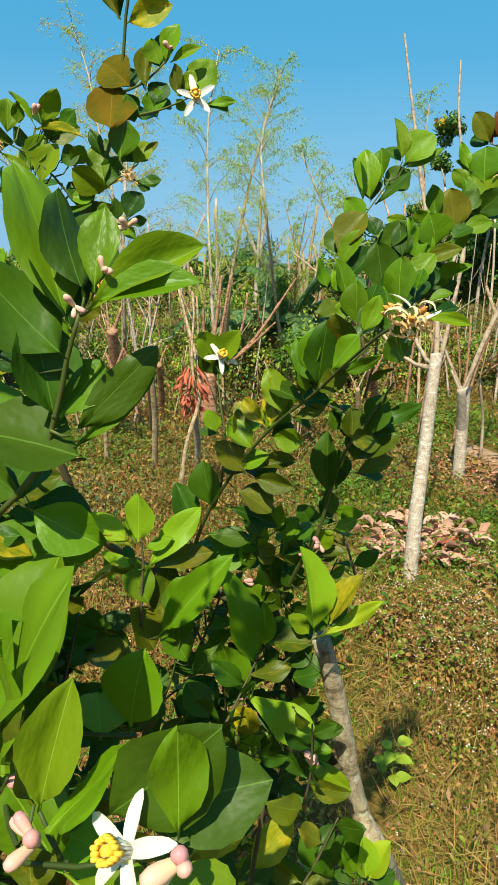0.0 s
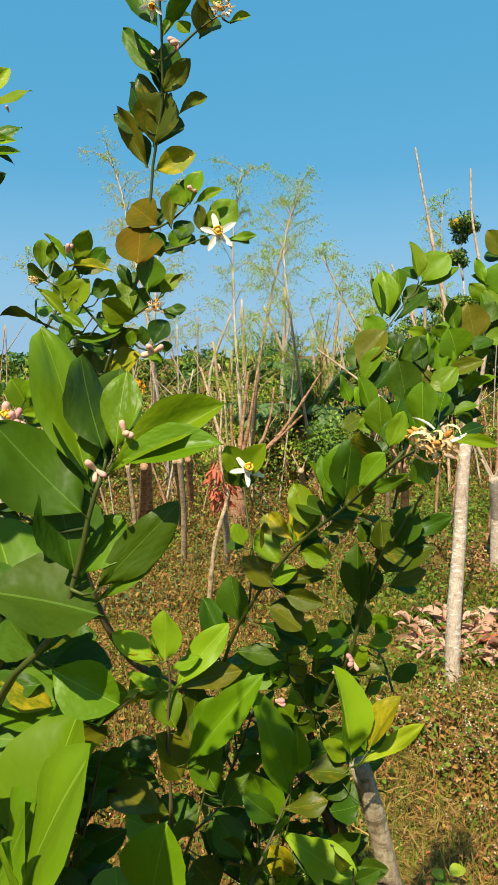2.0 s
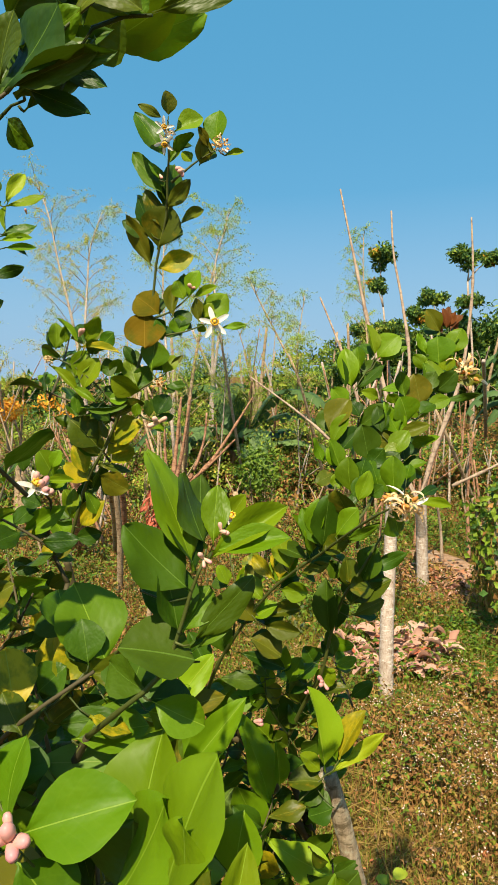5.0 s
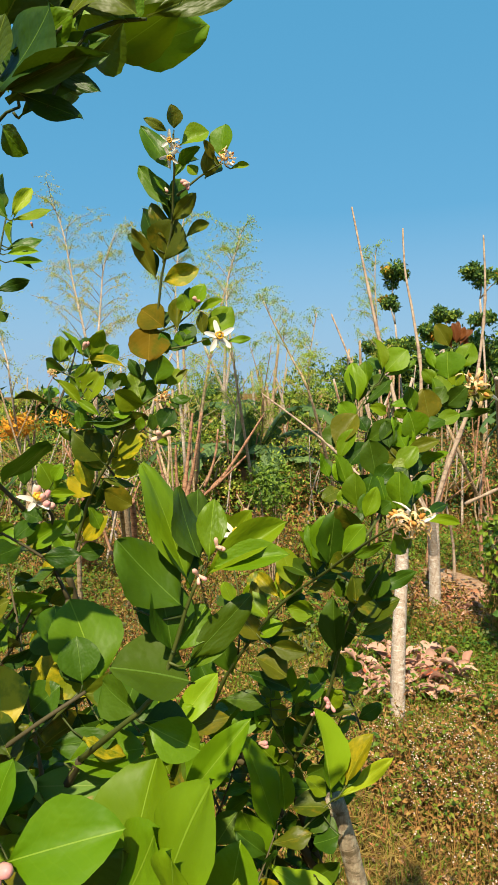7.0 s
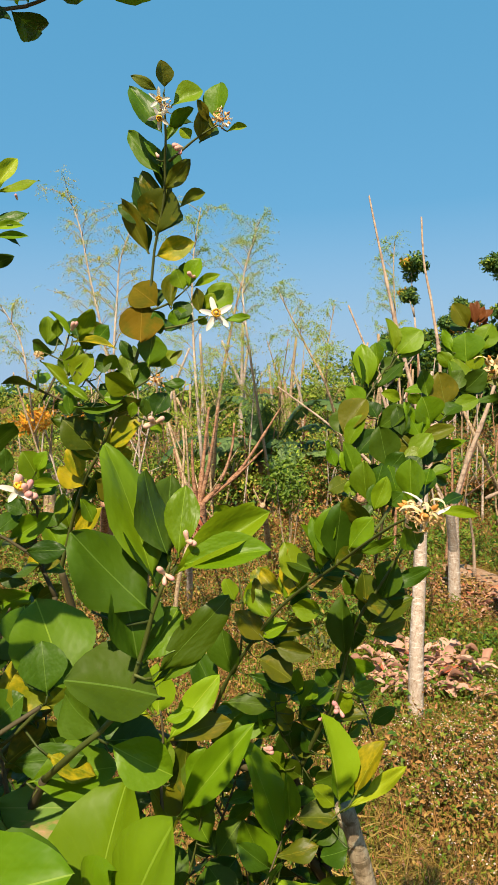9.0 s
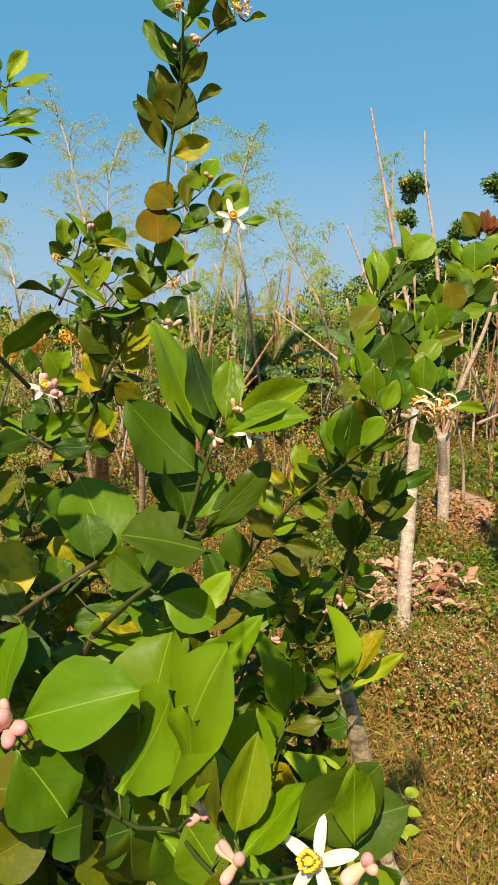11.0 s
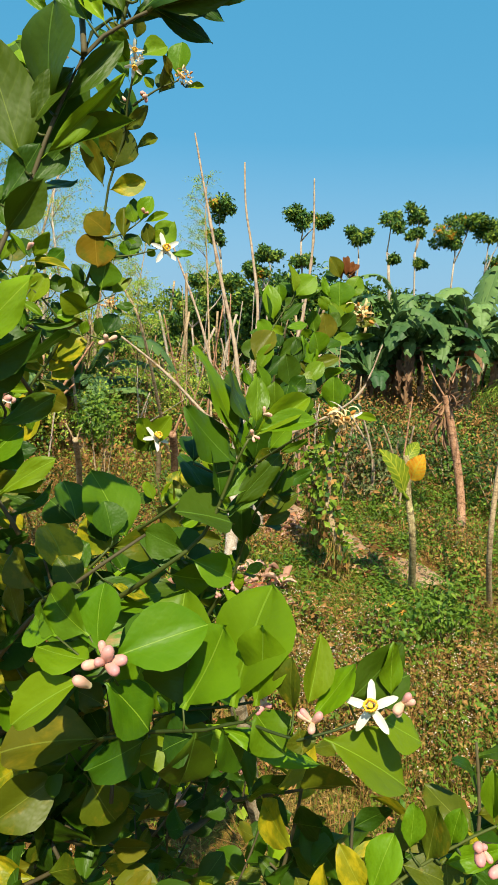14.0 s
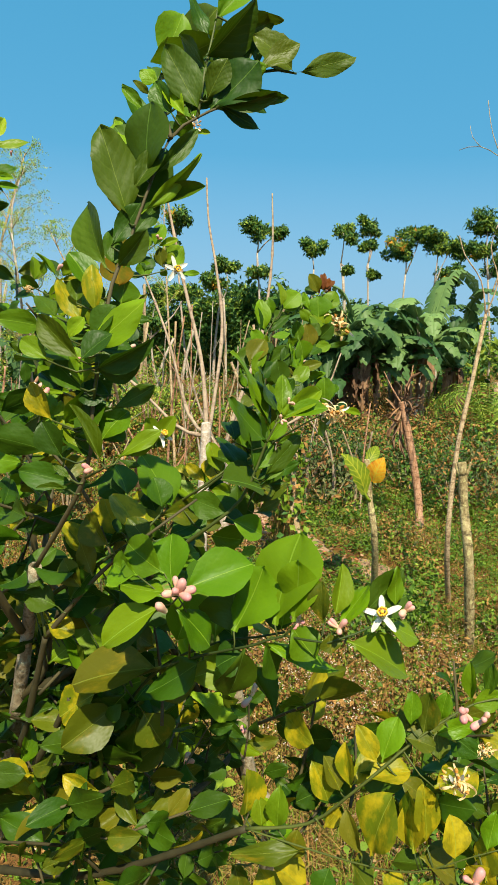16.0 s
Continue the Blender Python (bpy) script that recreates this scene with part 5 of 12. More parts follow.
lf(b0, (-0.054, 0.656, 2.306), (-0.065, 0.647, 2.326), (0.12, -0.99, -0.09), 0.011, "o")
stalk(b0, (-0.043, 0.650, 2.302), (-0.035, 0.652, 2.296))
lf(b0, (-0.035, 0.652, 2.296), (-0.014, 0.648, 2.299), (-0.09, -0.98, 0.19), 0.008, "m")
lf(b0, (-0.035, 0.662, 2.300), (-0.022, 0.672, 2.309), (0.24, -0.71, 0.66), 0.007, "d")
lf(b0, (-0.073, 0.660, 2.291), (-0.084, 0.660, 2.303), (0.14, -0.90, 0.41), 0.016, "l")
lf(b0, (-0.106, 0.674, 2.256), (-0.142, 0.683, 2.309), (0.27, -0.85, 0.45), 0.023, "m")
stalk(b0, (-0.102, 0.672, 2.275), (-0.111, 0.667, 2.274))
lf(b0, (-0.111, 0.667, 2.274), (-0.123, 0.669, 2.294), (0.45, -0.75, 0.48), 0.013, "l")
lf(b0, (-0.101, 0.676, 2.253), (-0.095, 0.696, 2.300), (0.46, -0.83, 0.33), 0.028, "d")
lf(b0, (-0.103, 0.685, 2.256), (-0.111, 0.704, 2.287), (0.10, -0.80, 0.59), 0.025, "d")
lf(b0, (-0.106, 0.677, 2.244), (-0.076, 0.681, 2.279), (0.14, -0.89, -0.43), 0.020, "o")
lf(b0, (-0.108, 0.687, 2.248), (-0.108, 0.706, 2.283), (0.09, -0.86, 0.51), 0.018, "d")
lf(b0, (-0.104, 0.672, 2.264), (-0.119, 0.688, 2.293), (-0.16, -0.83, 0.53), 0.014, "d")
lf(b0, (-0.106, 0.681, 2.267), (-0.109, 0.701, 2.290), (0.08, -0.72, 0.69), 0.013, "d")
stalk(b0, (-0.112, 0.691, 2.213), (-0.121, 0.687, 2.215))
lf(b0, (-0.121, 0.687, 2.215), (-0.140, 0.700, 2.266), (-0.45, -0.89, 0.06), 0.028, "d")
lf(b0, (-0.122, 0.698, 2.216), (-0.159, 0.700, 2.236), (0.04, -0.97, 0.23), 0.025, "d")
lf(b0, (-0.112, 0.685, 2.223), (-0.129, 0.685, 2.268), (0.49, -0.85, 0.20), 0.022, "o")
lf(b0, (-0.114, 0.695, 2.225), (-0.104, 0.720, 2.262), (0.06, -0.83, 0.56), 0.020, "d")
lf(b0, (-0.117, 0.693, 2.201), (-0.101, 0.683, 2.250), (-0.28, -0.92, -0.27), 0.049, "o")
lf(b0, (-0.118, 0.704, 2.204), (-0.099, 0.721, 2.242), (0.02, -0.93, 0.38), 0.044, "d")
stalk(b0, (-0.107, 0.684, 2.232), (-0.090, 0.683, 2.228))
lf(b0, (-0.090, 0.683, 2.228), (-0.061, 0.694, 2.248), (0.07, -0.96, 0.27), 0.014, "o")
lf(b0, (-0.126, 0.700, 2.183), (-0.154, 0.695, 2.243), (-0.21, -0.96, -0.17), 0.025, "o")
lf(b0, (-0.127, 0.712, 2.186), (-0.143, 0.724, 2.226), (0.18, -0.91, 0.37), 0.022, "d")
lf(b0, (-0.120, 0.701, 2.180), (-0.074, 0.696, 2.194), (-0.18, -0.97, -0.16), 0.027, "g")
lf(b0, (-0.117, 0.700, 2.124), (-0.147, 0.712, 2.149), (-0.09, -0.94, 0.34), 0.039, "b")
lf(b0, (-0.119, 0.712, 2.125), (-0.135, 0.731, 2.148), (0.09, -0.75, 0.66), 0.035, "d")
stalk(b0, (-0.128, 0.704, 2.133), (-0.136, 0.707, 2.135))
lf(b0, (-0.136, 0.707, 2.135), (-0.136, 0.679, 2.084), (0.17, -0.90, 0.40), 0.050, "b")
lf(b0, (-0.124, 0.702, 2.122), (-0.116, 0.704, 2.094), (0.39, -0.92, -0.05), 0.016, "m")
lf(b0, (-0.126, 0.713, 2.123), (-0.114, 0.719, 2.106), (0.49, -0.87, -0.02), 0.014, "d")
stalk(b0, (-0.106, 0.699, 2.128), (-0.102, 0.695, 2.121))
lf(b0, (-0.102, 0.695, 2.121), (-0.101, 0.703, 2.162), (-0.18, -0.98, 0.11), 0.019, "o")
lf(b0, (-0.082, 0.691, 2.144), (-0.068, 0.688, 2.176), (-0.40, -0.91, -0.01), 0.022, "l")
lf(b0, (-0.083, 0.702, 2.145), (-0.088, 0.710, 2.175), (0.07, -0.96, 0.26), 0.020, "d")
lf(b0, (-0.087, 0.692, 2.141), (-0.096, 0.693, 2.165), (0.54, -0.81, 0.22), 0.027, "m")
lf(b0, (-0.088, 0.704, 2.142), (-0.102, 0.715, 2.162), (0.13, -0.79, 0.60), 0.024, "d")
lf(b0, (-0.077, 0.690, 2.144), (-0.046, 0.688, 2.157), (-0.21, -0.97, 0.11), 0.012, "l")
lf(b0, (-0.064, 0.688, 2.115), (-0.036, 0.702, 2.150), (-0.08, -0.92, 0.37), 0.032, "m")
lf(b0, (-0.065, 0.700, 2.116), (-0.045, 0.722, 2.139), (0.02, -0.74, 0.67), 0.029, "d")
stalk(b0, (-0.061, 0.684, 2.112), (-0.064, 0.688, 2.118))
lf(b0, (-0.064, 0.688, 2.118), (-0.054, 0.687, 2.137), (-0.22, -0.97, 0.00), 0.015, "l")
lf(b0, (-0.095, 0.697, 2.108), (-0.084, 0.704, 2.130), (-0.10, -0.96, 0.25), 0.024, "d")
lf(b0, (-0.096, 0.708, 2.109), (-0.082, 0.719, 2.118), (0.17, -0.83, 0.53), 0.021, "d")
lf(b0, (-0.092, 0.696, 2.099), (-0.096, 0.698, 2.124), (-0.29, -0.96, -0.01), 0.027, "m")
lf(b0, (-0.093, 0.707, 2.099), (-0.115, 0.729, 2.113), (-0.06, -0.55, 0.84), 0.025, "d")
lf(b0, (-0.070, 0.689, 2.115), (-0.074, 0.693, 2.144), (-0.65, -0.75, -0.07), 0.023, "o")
lf(b0, (-0.070, 0.701, 2.117), (-0.065, 0.721, 2.140), (0.07, -0.80, 0.59), 0.020, "d")
stalk(b0, (-0.059, 0.683, 2.113), (-0.044, 0.686, 2.107))
lf(b0, (-0.044, 0.686, 2.107), (-0.013, 0.684, 2.110), (-0.14, -0.96, 0.24), 0.009, "m")
lf(b0, (-0.045, 0.699, 2.108), (-0.022, 0.718, 2.108), (0.64, -0.74, 0.22), 0.008, "d")
lf(b0, (-0.073, 0.690, 2.113), (-0.062, 0.692, 2.104), (-0.27, -0.81, -0.52), 0.012, "m")
stalk(b0, (-0.123, 0.690, 2.047), (-0.130, 0.694, 2.057))
lf(b0, (-0.130, 0.694, 2.057), (-0.123, 0.691, 2.095), (-0.58, -0.82, -0.02), 0.049, "m")
lf(b0, (-0.131, 0.706, 2.057), (-0.118, 0.717, 2.077), (-0.08, -0.90, 0.42), 0.044, "d")
stalk(b0, (-0.121, 0.695, 2.049), (-0.116, 0.692, 2.053))
lf(b0, (-0.116, 0.692, 2.053), (-0.098, 0.697, 2.074), (-0.19, -0.96, 0.21), 0.021, "l")
lf(b0, (-0.149, 0.713, 2.064), (-0.164, 0.714, 2.089), (-0.11, -0.99, -0.06), 0.014, "d")
lf(b0, (-0.152, 0.726, 2.064), (-0.153, 0.734, 2.084), (0.14, -0.95, 0.28), 0.013, "d")
lf(b0, (-0.149, 0.704, 2.038), (-0.161, 0.716, 2.076), (-0.09, -0.98, 0.19), 0.025, "m")
lf(b0, (-0.143, 0.704, 2.032), (-0.180, 0.698, 2.050), (-0.12, -0.83, -0.55), 0.033, "m")
lf(b0, (-0.146, 0.717, 2.031), (-0.174, 0.722, 2.053), (0.21, -0.90, 0.39), 0.030, "d")
stalk(b0, (-0.122, 0.690, 2.048), (-0.115, 0.691, 2.038))
lf(b0, (-0.115, 0.691, 2.038), (-0.088, 0.690, 2.039), (-0.13, -0.88, 0.45), 0.012, "d")
lf(b0, (-0.116, 0.703, 2.038), (-0.102, 0.705, 2.031), (0.17, -0.94, 0.30), 0.011, "d")
stalk(b0, (-0.120, 0.689, 2.049), (-0.108, 0.694, 2.062))
lf(b0, (-0.108, 0.694, 2.062), (-0.091, 0.694, 2.075), (0.01, -0.96, -0.27), 0.008, "o")
lf(b0, (-0.160, 0.710, 2.022), (-0.185, 0.709, 2.023), (0.16, -0.87, 0.46), 0.021, "m")
lf(b0, (-0.164, 0.723, 2.021), (-0.186, 0.741, 2.017), (-0.56, -0.62, 0.55), 0.019, "d")
lf(b0, (-0.134, 0.693, 1.999), (-0.137, 0.690, 2.022), (0.47, -0.88, 0.01), 0.014, "d")
stalk(b0, (-0.127, 0.691, 1.996), (-0.125, 0.687, 2.002))
lf(b0, (-0.125, 0.687, 2.002), (-0.109, 0.692, 2.027), (-0.16, -0.95, 0.26), 0.026, "d")
lf(b0, (-0.126, 0.699, 2.001), (-0.121, 0.720, 2.023), (0.15, -0.71, 0.68), 0.023, "d")
lf(b0, (-0.127, 0.688, 1.999), (-0.104, 0.691, 2.001), (0.04, -0.83, 0.56), 0.012, "d")
lf(b0, (-0.129, 0.701, 1.998), (-0.111, 0.712, 1.999), (0.31, -0.62, 0.72), 0.011, "d")
lf(b0, (-0.134, 0.693, 1.996), (-0.117, 0.693, 1.982), (0.18, -0.92, 0.36), 0.013, "m")
stalk(b0, (-0.147, 0.699, 2.004), (-0.153, 0.703, 1.999))
lf(b0, (-0.153, 0.703, 1.999), (-0.148, 0.698, 2.018), (-0.26, -0.96, -0.09), 0.013, "l")
stalk(b0, (-0.253, 0.716, 2.076), (-0.249, 0.714, 2.083))
lf(b0, (-0.249, 0.714, 2.083), (-0.249, 0.723, 2.119), (0.61, -0.77, 0.18), 0.023, "m")
stalk(b0, (-0.244, 0.709, 2.073), (-0.235, 0.713, 2.092))
lf(b0, (-0.235, 0.713, 2.092), (-0.235, 0.712, 2.114), (0.63, -0.77, -0.03), 0.015, "m")
lf(b0, (-0.240, 0.712, 2.076), (-0.266, 0.717, 2.090), (-0.36, -0.81, -0.46), 0.024, "d")
stalk(b0, (-0.232, 0.713, 2.067), (-0.218, 0.711, 2.091))
lf(b0, (-0.218, 0.711, 2.091), (-0.246, 0.720, 2.124), (0.40, -0.78, 0.48), 0.009, "m")
stalk(b0, (-0.228, 0.707, 2.066), (-0.211, 0.711, 2.091))
lf(b0, (-0.211, 0.711, 2.091), (-0.192, 0.704, 2.124), (0.26, -0.89, -0.37), 0.022, "m")
lf(b0, (-0.214, 0.723, 2.091), (-0.228, 0.749, 2.117), (0.09, -0.71, 0.70), 0.020, "d")
stalk(b0, (-0.221, 0.705, 2.060), (-0.201, 0.709, 2.081))
lf(b0, (-0.201, 0.709, 2.081), (-0.174, 0.702, 2.105), (-0.44, -0.86, 0.25), 0.022, "m")
stalk(b0, (-0.225, 0.713, 2.062), (-0.208, 0.709, 2.078))
lf(b0, (-0.208, 0.709, 2.078), (-0.195, 0.712, 2.096), (0.68, -0.62, -0.40), 0.026, "d")
stalk(b0, (-0.228, 0.707, 2.066), (-0.218, 0.711, 2.088))
lf(b0, (-0.218, 0.711, 2.088), (-0.166, 0.695, 2.078), (-0.05, -0.77, 0.64), 0.014, "g")
stalk(b0, (-0.204, 0.709, 2.045), (-0.216, 0.707, 2.034))
lf(b0, (-0.216, 0.707, 2.034), (-0.195, 0.708, 2.074), (-0.32, -0.93, 0.20), 0.031, "m")
stalk(b0, (-0.216, 0.711, 2.054), (-0.222, 0.708, 2.047))
lf(b0, (-0.222, 0.708, 2.047), (-0.235, 0.717, 2.073), (0.25, -0.90, 0.36), 0.015, "d")
stalk(b0, (-0.219, 0.711, 2.057), (-0.226, 0.709, 2.050))
lf(b0, (-0.226, 0.709, 2.050), (-0.210, 0.716, 2.084), (0.06, -0.98, 0.18), 0.024, "m")
lf(b0, (-0.229, 0.721, 2.050), (-0.211, 0.732, 2.074), (0.11, -0.94, 0.33), 0.021, "d")
stalk(b0, (-0.205, 0.703, 2.046), (-0.194, 0.706, 2.058))
lf(b0, (-0.194, 0.706, 2.058), (-0.172, 0.703, 2.064), (-0.12, -0.96, 0.24), 0.023, "d")
lf(b0, (-0.197, 0.719, 2.058), (-0.181, 0.728, 2.063), (0.22, -0.68, 0.70), 0.020, "d")
stalk(b0, (-0.200, 0.702, 2.042), (-0.183, 0.704, 2.055))
lf(b0, (-0.183, 0.704, 2.055), (-0.167, 0.701, 2.071), (0.39, -0.73, -0.56), 0.020, "m")
stalk(b0, (-0.253, 0.716, 2.076), (-0.257, 0.713, 2.067))
lf(b0, (-0.257, 0.713, 2.067), (-0.223, 0.707, 2.034), (0.38, -0.81, 0.45), 0.013, "m")
stalk(b0, (-0.215, 0.705, 2.054), (-0.229, 0.709, 2.040))
lf(b0, (-0.229, 0.709, 2.040), (-0.200, 0.698, 2.020), (0.03, -0.93, 0.38), 0.012, "m")
stalk(b0, (-0.188, 0.711, 2.026), (-0.224, 0.711, 2.002))
lf(b0, (-0.224, 0.711, 2.002), (-0.227, 0.713, 2.031), (0.61, -0.78, 0.12), 0.017, "m")
lf(b0, (-0.228, 0.724, 2.001), (-0.242, 0.740, 2.017), (0.06, -0.69, 0.72), 0.015, "d")
stalk(b0, (-0.192, 0.704, 2.033), (-0.220, 0.708, 2.014))
lf(b0, (-0.220, 0.708, 2.014), (-0.161, 0.695, 2.016), (-0.11, -0.85, -0.52), 0.007, "m")
lf(b0, (-0.223, 0.722, 2.014), (-0.191, 0.740, 2.000), (0.59, -0.60, 0.54), 0.007, "d")
stalk(b0, (-0.198, 0.734, 1.957), (-0.205, 0.738, 1.959))
lf(b0, (-0.205, 0.738, 1.959), (-0.239, 0.731, 1.998), (0.45, -0.86, 0.24), 0.046, "o")
lf(b0, (-0.208, 0.751, 1.958), (-0.236, 0.757, 1.983), (0.26, -0.83, 0.49), 0.042, "d")
lf(b0, (-0.192, 0.732, 1.969), (-0.202, 0.731, 1.999), (0.73, -0.64, 0.22), 0.016, "o")
stalk(b0, (-0.201, 0.737, 1.952), (-0.195, 0.740, 1.948))
lf(b0, (-0.195, 0.740, 1.948), (-0.160, 0.737, 1.977), (-0.29, -0.89, 0.34), 0.028, "g")
stalk(b0, (-0.206, 0.745, 1.944), (-0.192, 0.742, 1.938))
lf(b0, (-0.192, 0.742, 1.938), (-0.160, 0.747, 1.956), (-0.12, -0.87, 0.48), 0.031, "g")
lf(b0, (-0.211, 0.744, 1.938), (-0.164, 0.753, 1.924), (0.24, -0.84, 0.49), 0.014, "o")
lf(b0, (-0.224, 0.751, 1.921), (-0.241, 0.753, 1.962), (0.45, -0.86, 0.23), 0.025, "g")
stalk(b0, (-0.228, 0.759, 1.904), (-0.219, 0.755, 1.902))
lf(b0, (-0.219, 0.755, 1.902), (-0.204, 0.760, 1.936), (0.76, -0.60, -0.25), 0.030, "d")
lf(b0, (-0.222, 0.767, 1.900), (-0.227, 0.774, 1.925), (0.30, -0.91, 0.28), 0.027, "d")
lf(b0, (-0.230, 0.757, 1.902), (-0.215, 0.761, 1.867), (0.80, -0.51, 0.31), 0.024, "m")
lf(b0, (-0.247, 0.772, 1.855), (-0.259, 0.771, 1.901), (0.63, -0.77, 0.15), 0.027, "m")
lf(b0, (-0.251, 0.784, 1.852), (-0.286, 0.793, 1.871), (0.15, -0.74, 0.65), 0.024, "d")
lf(b0, (-0.237, 0.764, 1.879), (-0.213, 0.767, 1.921), (-0.35, -0.90, 0.26), 0.020, "d")
lf(b0, (-0.240, 0.776, 1.876), (-0.228, 0.783, 1.909), (-0.03, -0.98, 0.21), 0.018, "d")
lf(b0, (-0.199, 0.741, 1.945), (-0.233, 0.757, 1.992), (0.35, -0.78, 0.51), 0.034, "g")
lf(b0, (-0.202, 0.753, 1.944), (-0.241, 0.758, 1.969), (0.34, -0.67, 0.66), 0.031, "m")
stalk(b0, (-0.191, 0.730, 1.968), (-0.185, 0.732, 1.965))
lf(b0, (-0.185, 0.732, 1.965), (-0.144, 0.719, 1.991), (-0.48, -0.74, 0.46), 0.045, "g")
stalk(b0, (-0.215, 0.746, 1.928), (-0.209, 0.748, 1.924))
lf(b0, (-0.209, 0.748, 1.924), (-0.170, 0.746, 1.901), (-0.28, -0.92, -0.28), 0.038, "o")
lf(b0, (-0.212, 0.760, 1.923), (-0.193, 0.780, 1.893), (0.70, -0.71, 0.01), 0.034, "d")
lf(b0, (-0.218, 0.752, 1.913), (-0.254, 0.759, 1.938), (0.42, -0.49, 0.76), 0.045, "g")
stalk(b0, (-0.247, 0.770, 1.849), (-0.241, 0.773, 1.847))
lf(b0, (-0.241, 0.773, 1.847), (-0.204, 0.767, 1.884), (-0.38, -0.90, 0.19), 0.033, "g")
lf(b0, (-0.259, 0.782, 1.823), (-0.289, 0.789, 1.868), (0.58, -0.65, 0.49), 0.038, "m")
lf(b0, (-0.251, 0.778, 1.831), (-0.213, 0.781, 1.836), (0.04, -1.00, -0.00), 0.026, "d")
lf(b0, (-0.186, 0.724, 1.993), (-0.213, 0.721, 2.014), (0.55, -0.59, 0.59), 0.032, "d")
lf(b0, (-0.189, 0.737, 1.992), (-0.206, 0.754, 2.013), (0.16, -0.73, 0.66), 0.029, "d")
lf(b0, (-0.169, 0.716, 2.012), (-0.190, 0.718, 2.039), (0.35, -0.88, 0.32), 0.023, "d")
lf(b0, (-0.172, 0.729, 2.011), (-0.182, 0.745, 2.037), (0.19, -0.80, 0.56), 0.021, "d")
lf(b0, (-0.157, 0.709, 2.031), (-0.132, 0.709, 2.063), (-0.14, -0.99, 0.06), 0.024, "d")

# shoot left_flower
b0 = br = twig(tree_two, [(-0.233, 0.648, 1.809), (-0.255, 0.658, 1.860), (-0.245, 0.639, 1.909), (-0.256, 0.620, 1.932)], 0.0035, 0.0014, False)
stalk(b0, (-0.251, 0.625, 1.923), (-0.238, 0.629, 1.937))
lf(b0, (-0.238, 0.629, 1.937), (-0.252, 0.622, 1.971), (0.66, -0.73, 0.17), 0.031, "l")
stalk(b0, (-0.255, 0.617, 1.932), (-0.238, 0.620, 1.950))
lf(b0, (-0.238, 0.620, 1.950), (-0.226, 0.619, 1.971), (-0.14, -0.99, 0.05), 0.016, "m")
lf(b0, (-0.241, 0.633, 1.948), (-0.233, 0.655, 1.955), (0.56, -0.42, 0.71), 0.014, "d")
stalk(b0, (-0.255, 0.617, 1.932), (-0.269, 0.621, 1.945))
lf(b0, (-0.269, 0.621, 1.945), (-0.269, 0.619, 1.975), (0.45, -0.89, -0.03), 0.015, "d")
stalk(b0, (-0.250, 0.636, 1.917), (-0.243, 0.633, 1.923))
lf(b0, (-0.243, 0.633, 1.923), (-0.229, 0.636, 1.947), (0.01, -0.99, 0.15), 0.020, "m")
lf(b0, (-0.247, 0.645, 1.921), (-0.232, 0.665, 1.931), (0.27, -0.59, 0.76), 0.018, "d")
stalk(b0, (-0.254, 0.620, 1.929), (-0.248, 0.623, 1.935))
lf(b0, (-0.248, 0.623, 1.935), (-0.213, 0.617, 1.937), (-0.19, -0.86, 0.47), 0.011, "m")
lf(b0, (-0.252, 0.636, 1.932), (-0.231, 0.641, 1.930), (0.26, -0.62, 0.74), 0.010, "d")
stalk(b0, (-0.254, 0.653, 1.866), (-0.284, 0.657, 1.868))
lf(b0, (-0.284, 0.657, 1.868), (-0.230, 0.647, 1.901), (-0.21, -0.98, 0.04), 0.027, "l")
stalk(b0, (-0.250, 0.650, 1.890), (-0.226, 0.645, 1.888))
lf(b0, (-0.226, 0.645, 1.888), (-0.221, 0.654, 1.922), (-0.12, -0.96, 0.27), 0.017, "m")
lf(b0, (-0.229, 0.658, 1.885), (-0.221, 0.677, 1.910), (0.19, -0.81, 0.56), 0.015, "d")
stalk(b0, (-0.255, 0.658, 1.867), (-0.287, 0.656, 1.873))
lf(b0, (-0.287, 0.656, 1.873), (-0.317, 0.664, 1.895), (0.32, -0.67, 0.67), 0.022, "m")
stalk(b0, (-0.254, 0.654, 1.863), (-0.236, 0.656, 1.860))
lf(b0, (-0.236, 0.656, 1.860), (-0.261, 0.649, 1.843), (-0.20, -0.75, 0.63), 0.017, "g")
lf(b0, (-0.240, 0.669, 1.857), (-0.261, 0.674, 1.843), (-0.47, -0.75, 0.47), 0.015, "m")
stalk(b0, (-0.246, 0.639, 1.902), (-0.255, 0.642, 1.903))
lf(b0, (-0.255, 0.642, 1.903), (-0.278, 0.638, 1.915), (0.40, -0.74, 0.54), 0.019, "d")
lf(b0, (-0.260, 0.655, 1.901), (-0.287, 0.680, 1.908), (-0.30, -0.56, 0.77), 0.017, "d")
lf(b0, (-0.255, 0.658, 1.860), (-0.283, 0.664, 1.886), (0.46, -0.61, 0.64), 0.023, "o")
lf(b0, (-0.260, 0.671, 1.858), (-0.286, 0.685, 1.862), (-0.10, -0.43, 0.90), 0.021, "d")
lf(b0, (-0.256, 0.664, 1.832), (-0.225, 0.661, 1.858), (-0.47, -0.73, 0.50), 0.023, "o")
lf(b0, (-0.260, 0.677, 1.829), (-0.235, 0.700, 1.823), (0.52, -0.36, 0.78), 0.021, "d")
lf(b0, (-0.268, 0.669, 1.818), (-0.301, 0.674, 1.832), (-0.12, -0.99, 0.10), 0.022, "d")
lf(b0, (-0.264, 0.673, 1.796), (-0.234, 0.679, 1.813), (0.28, -0.95, -0.15), 0.021, "o")
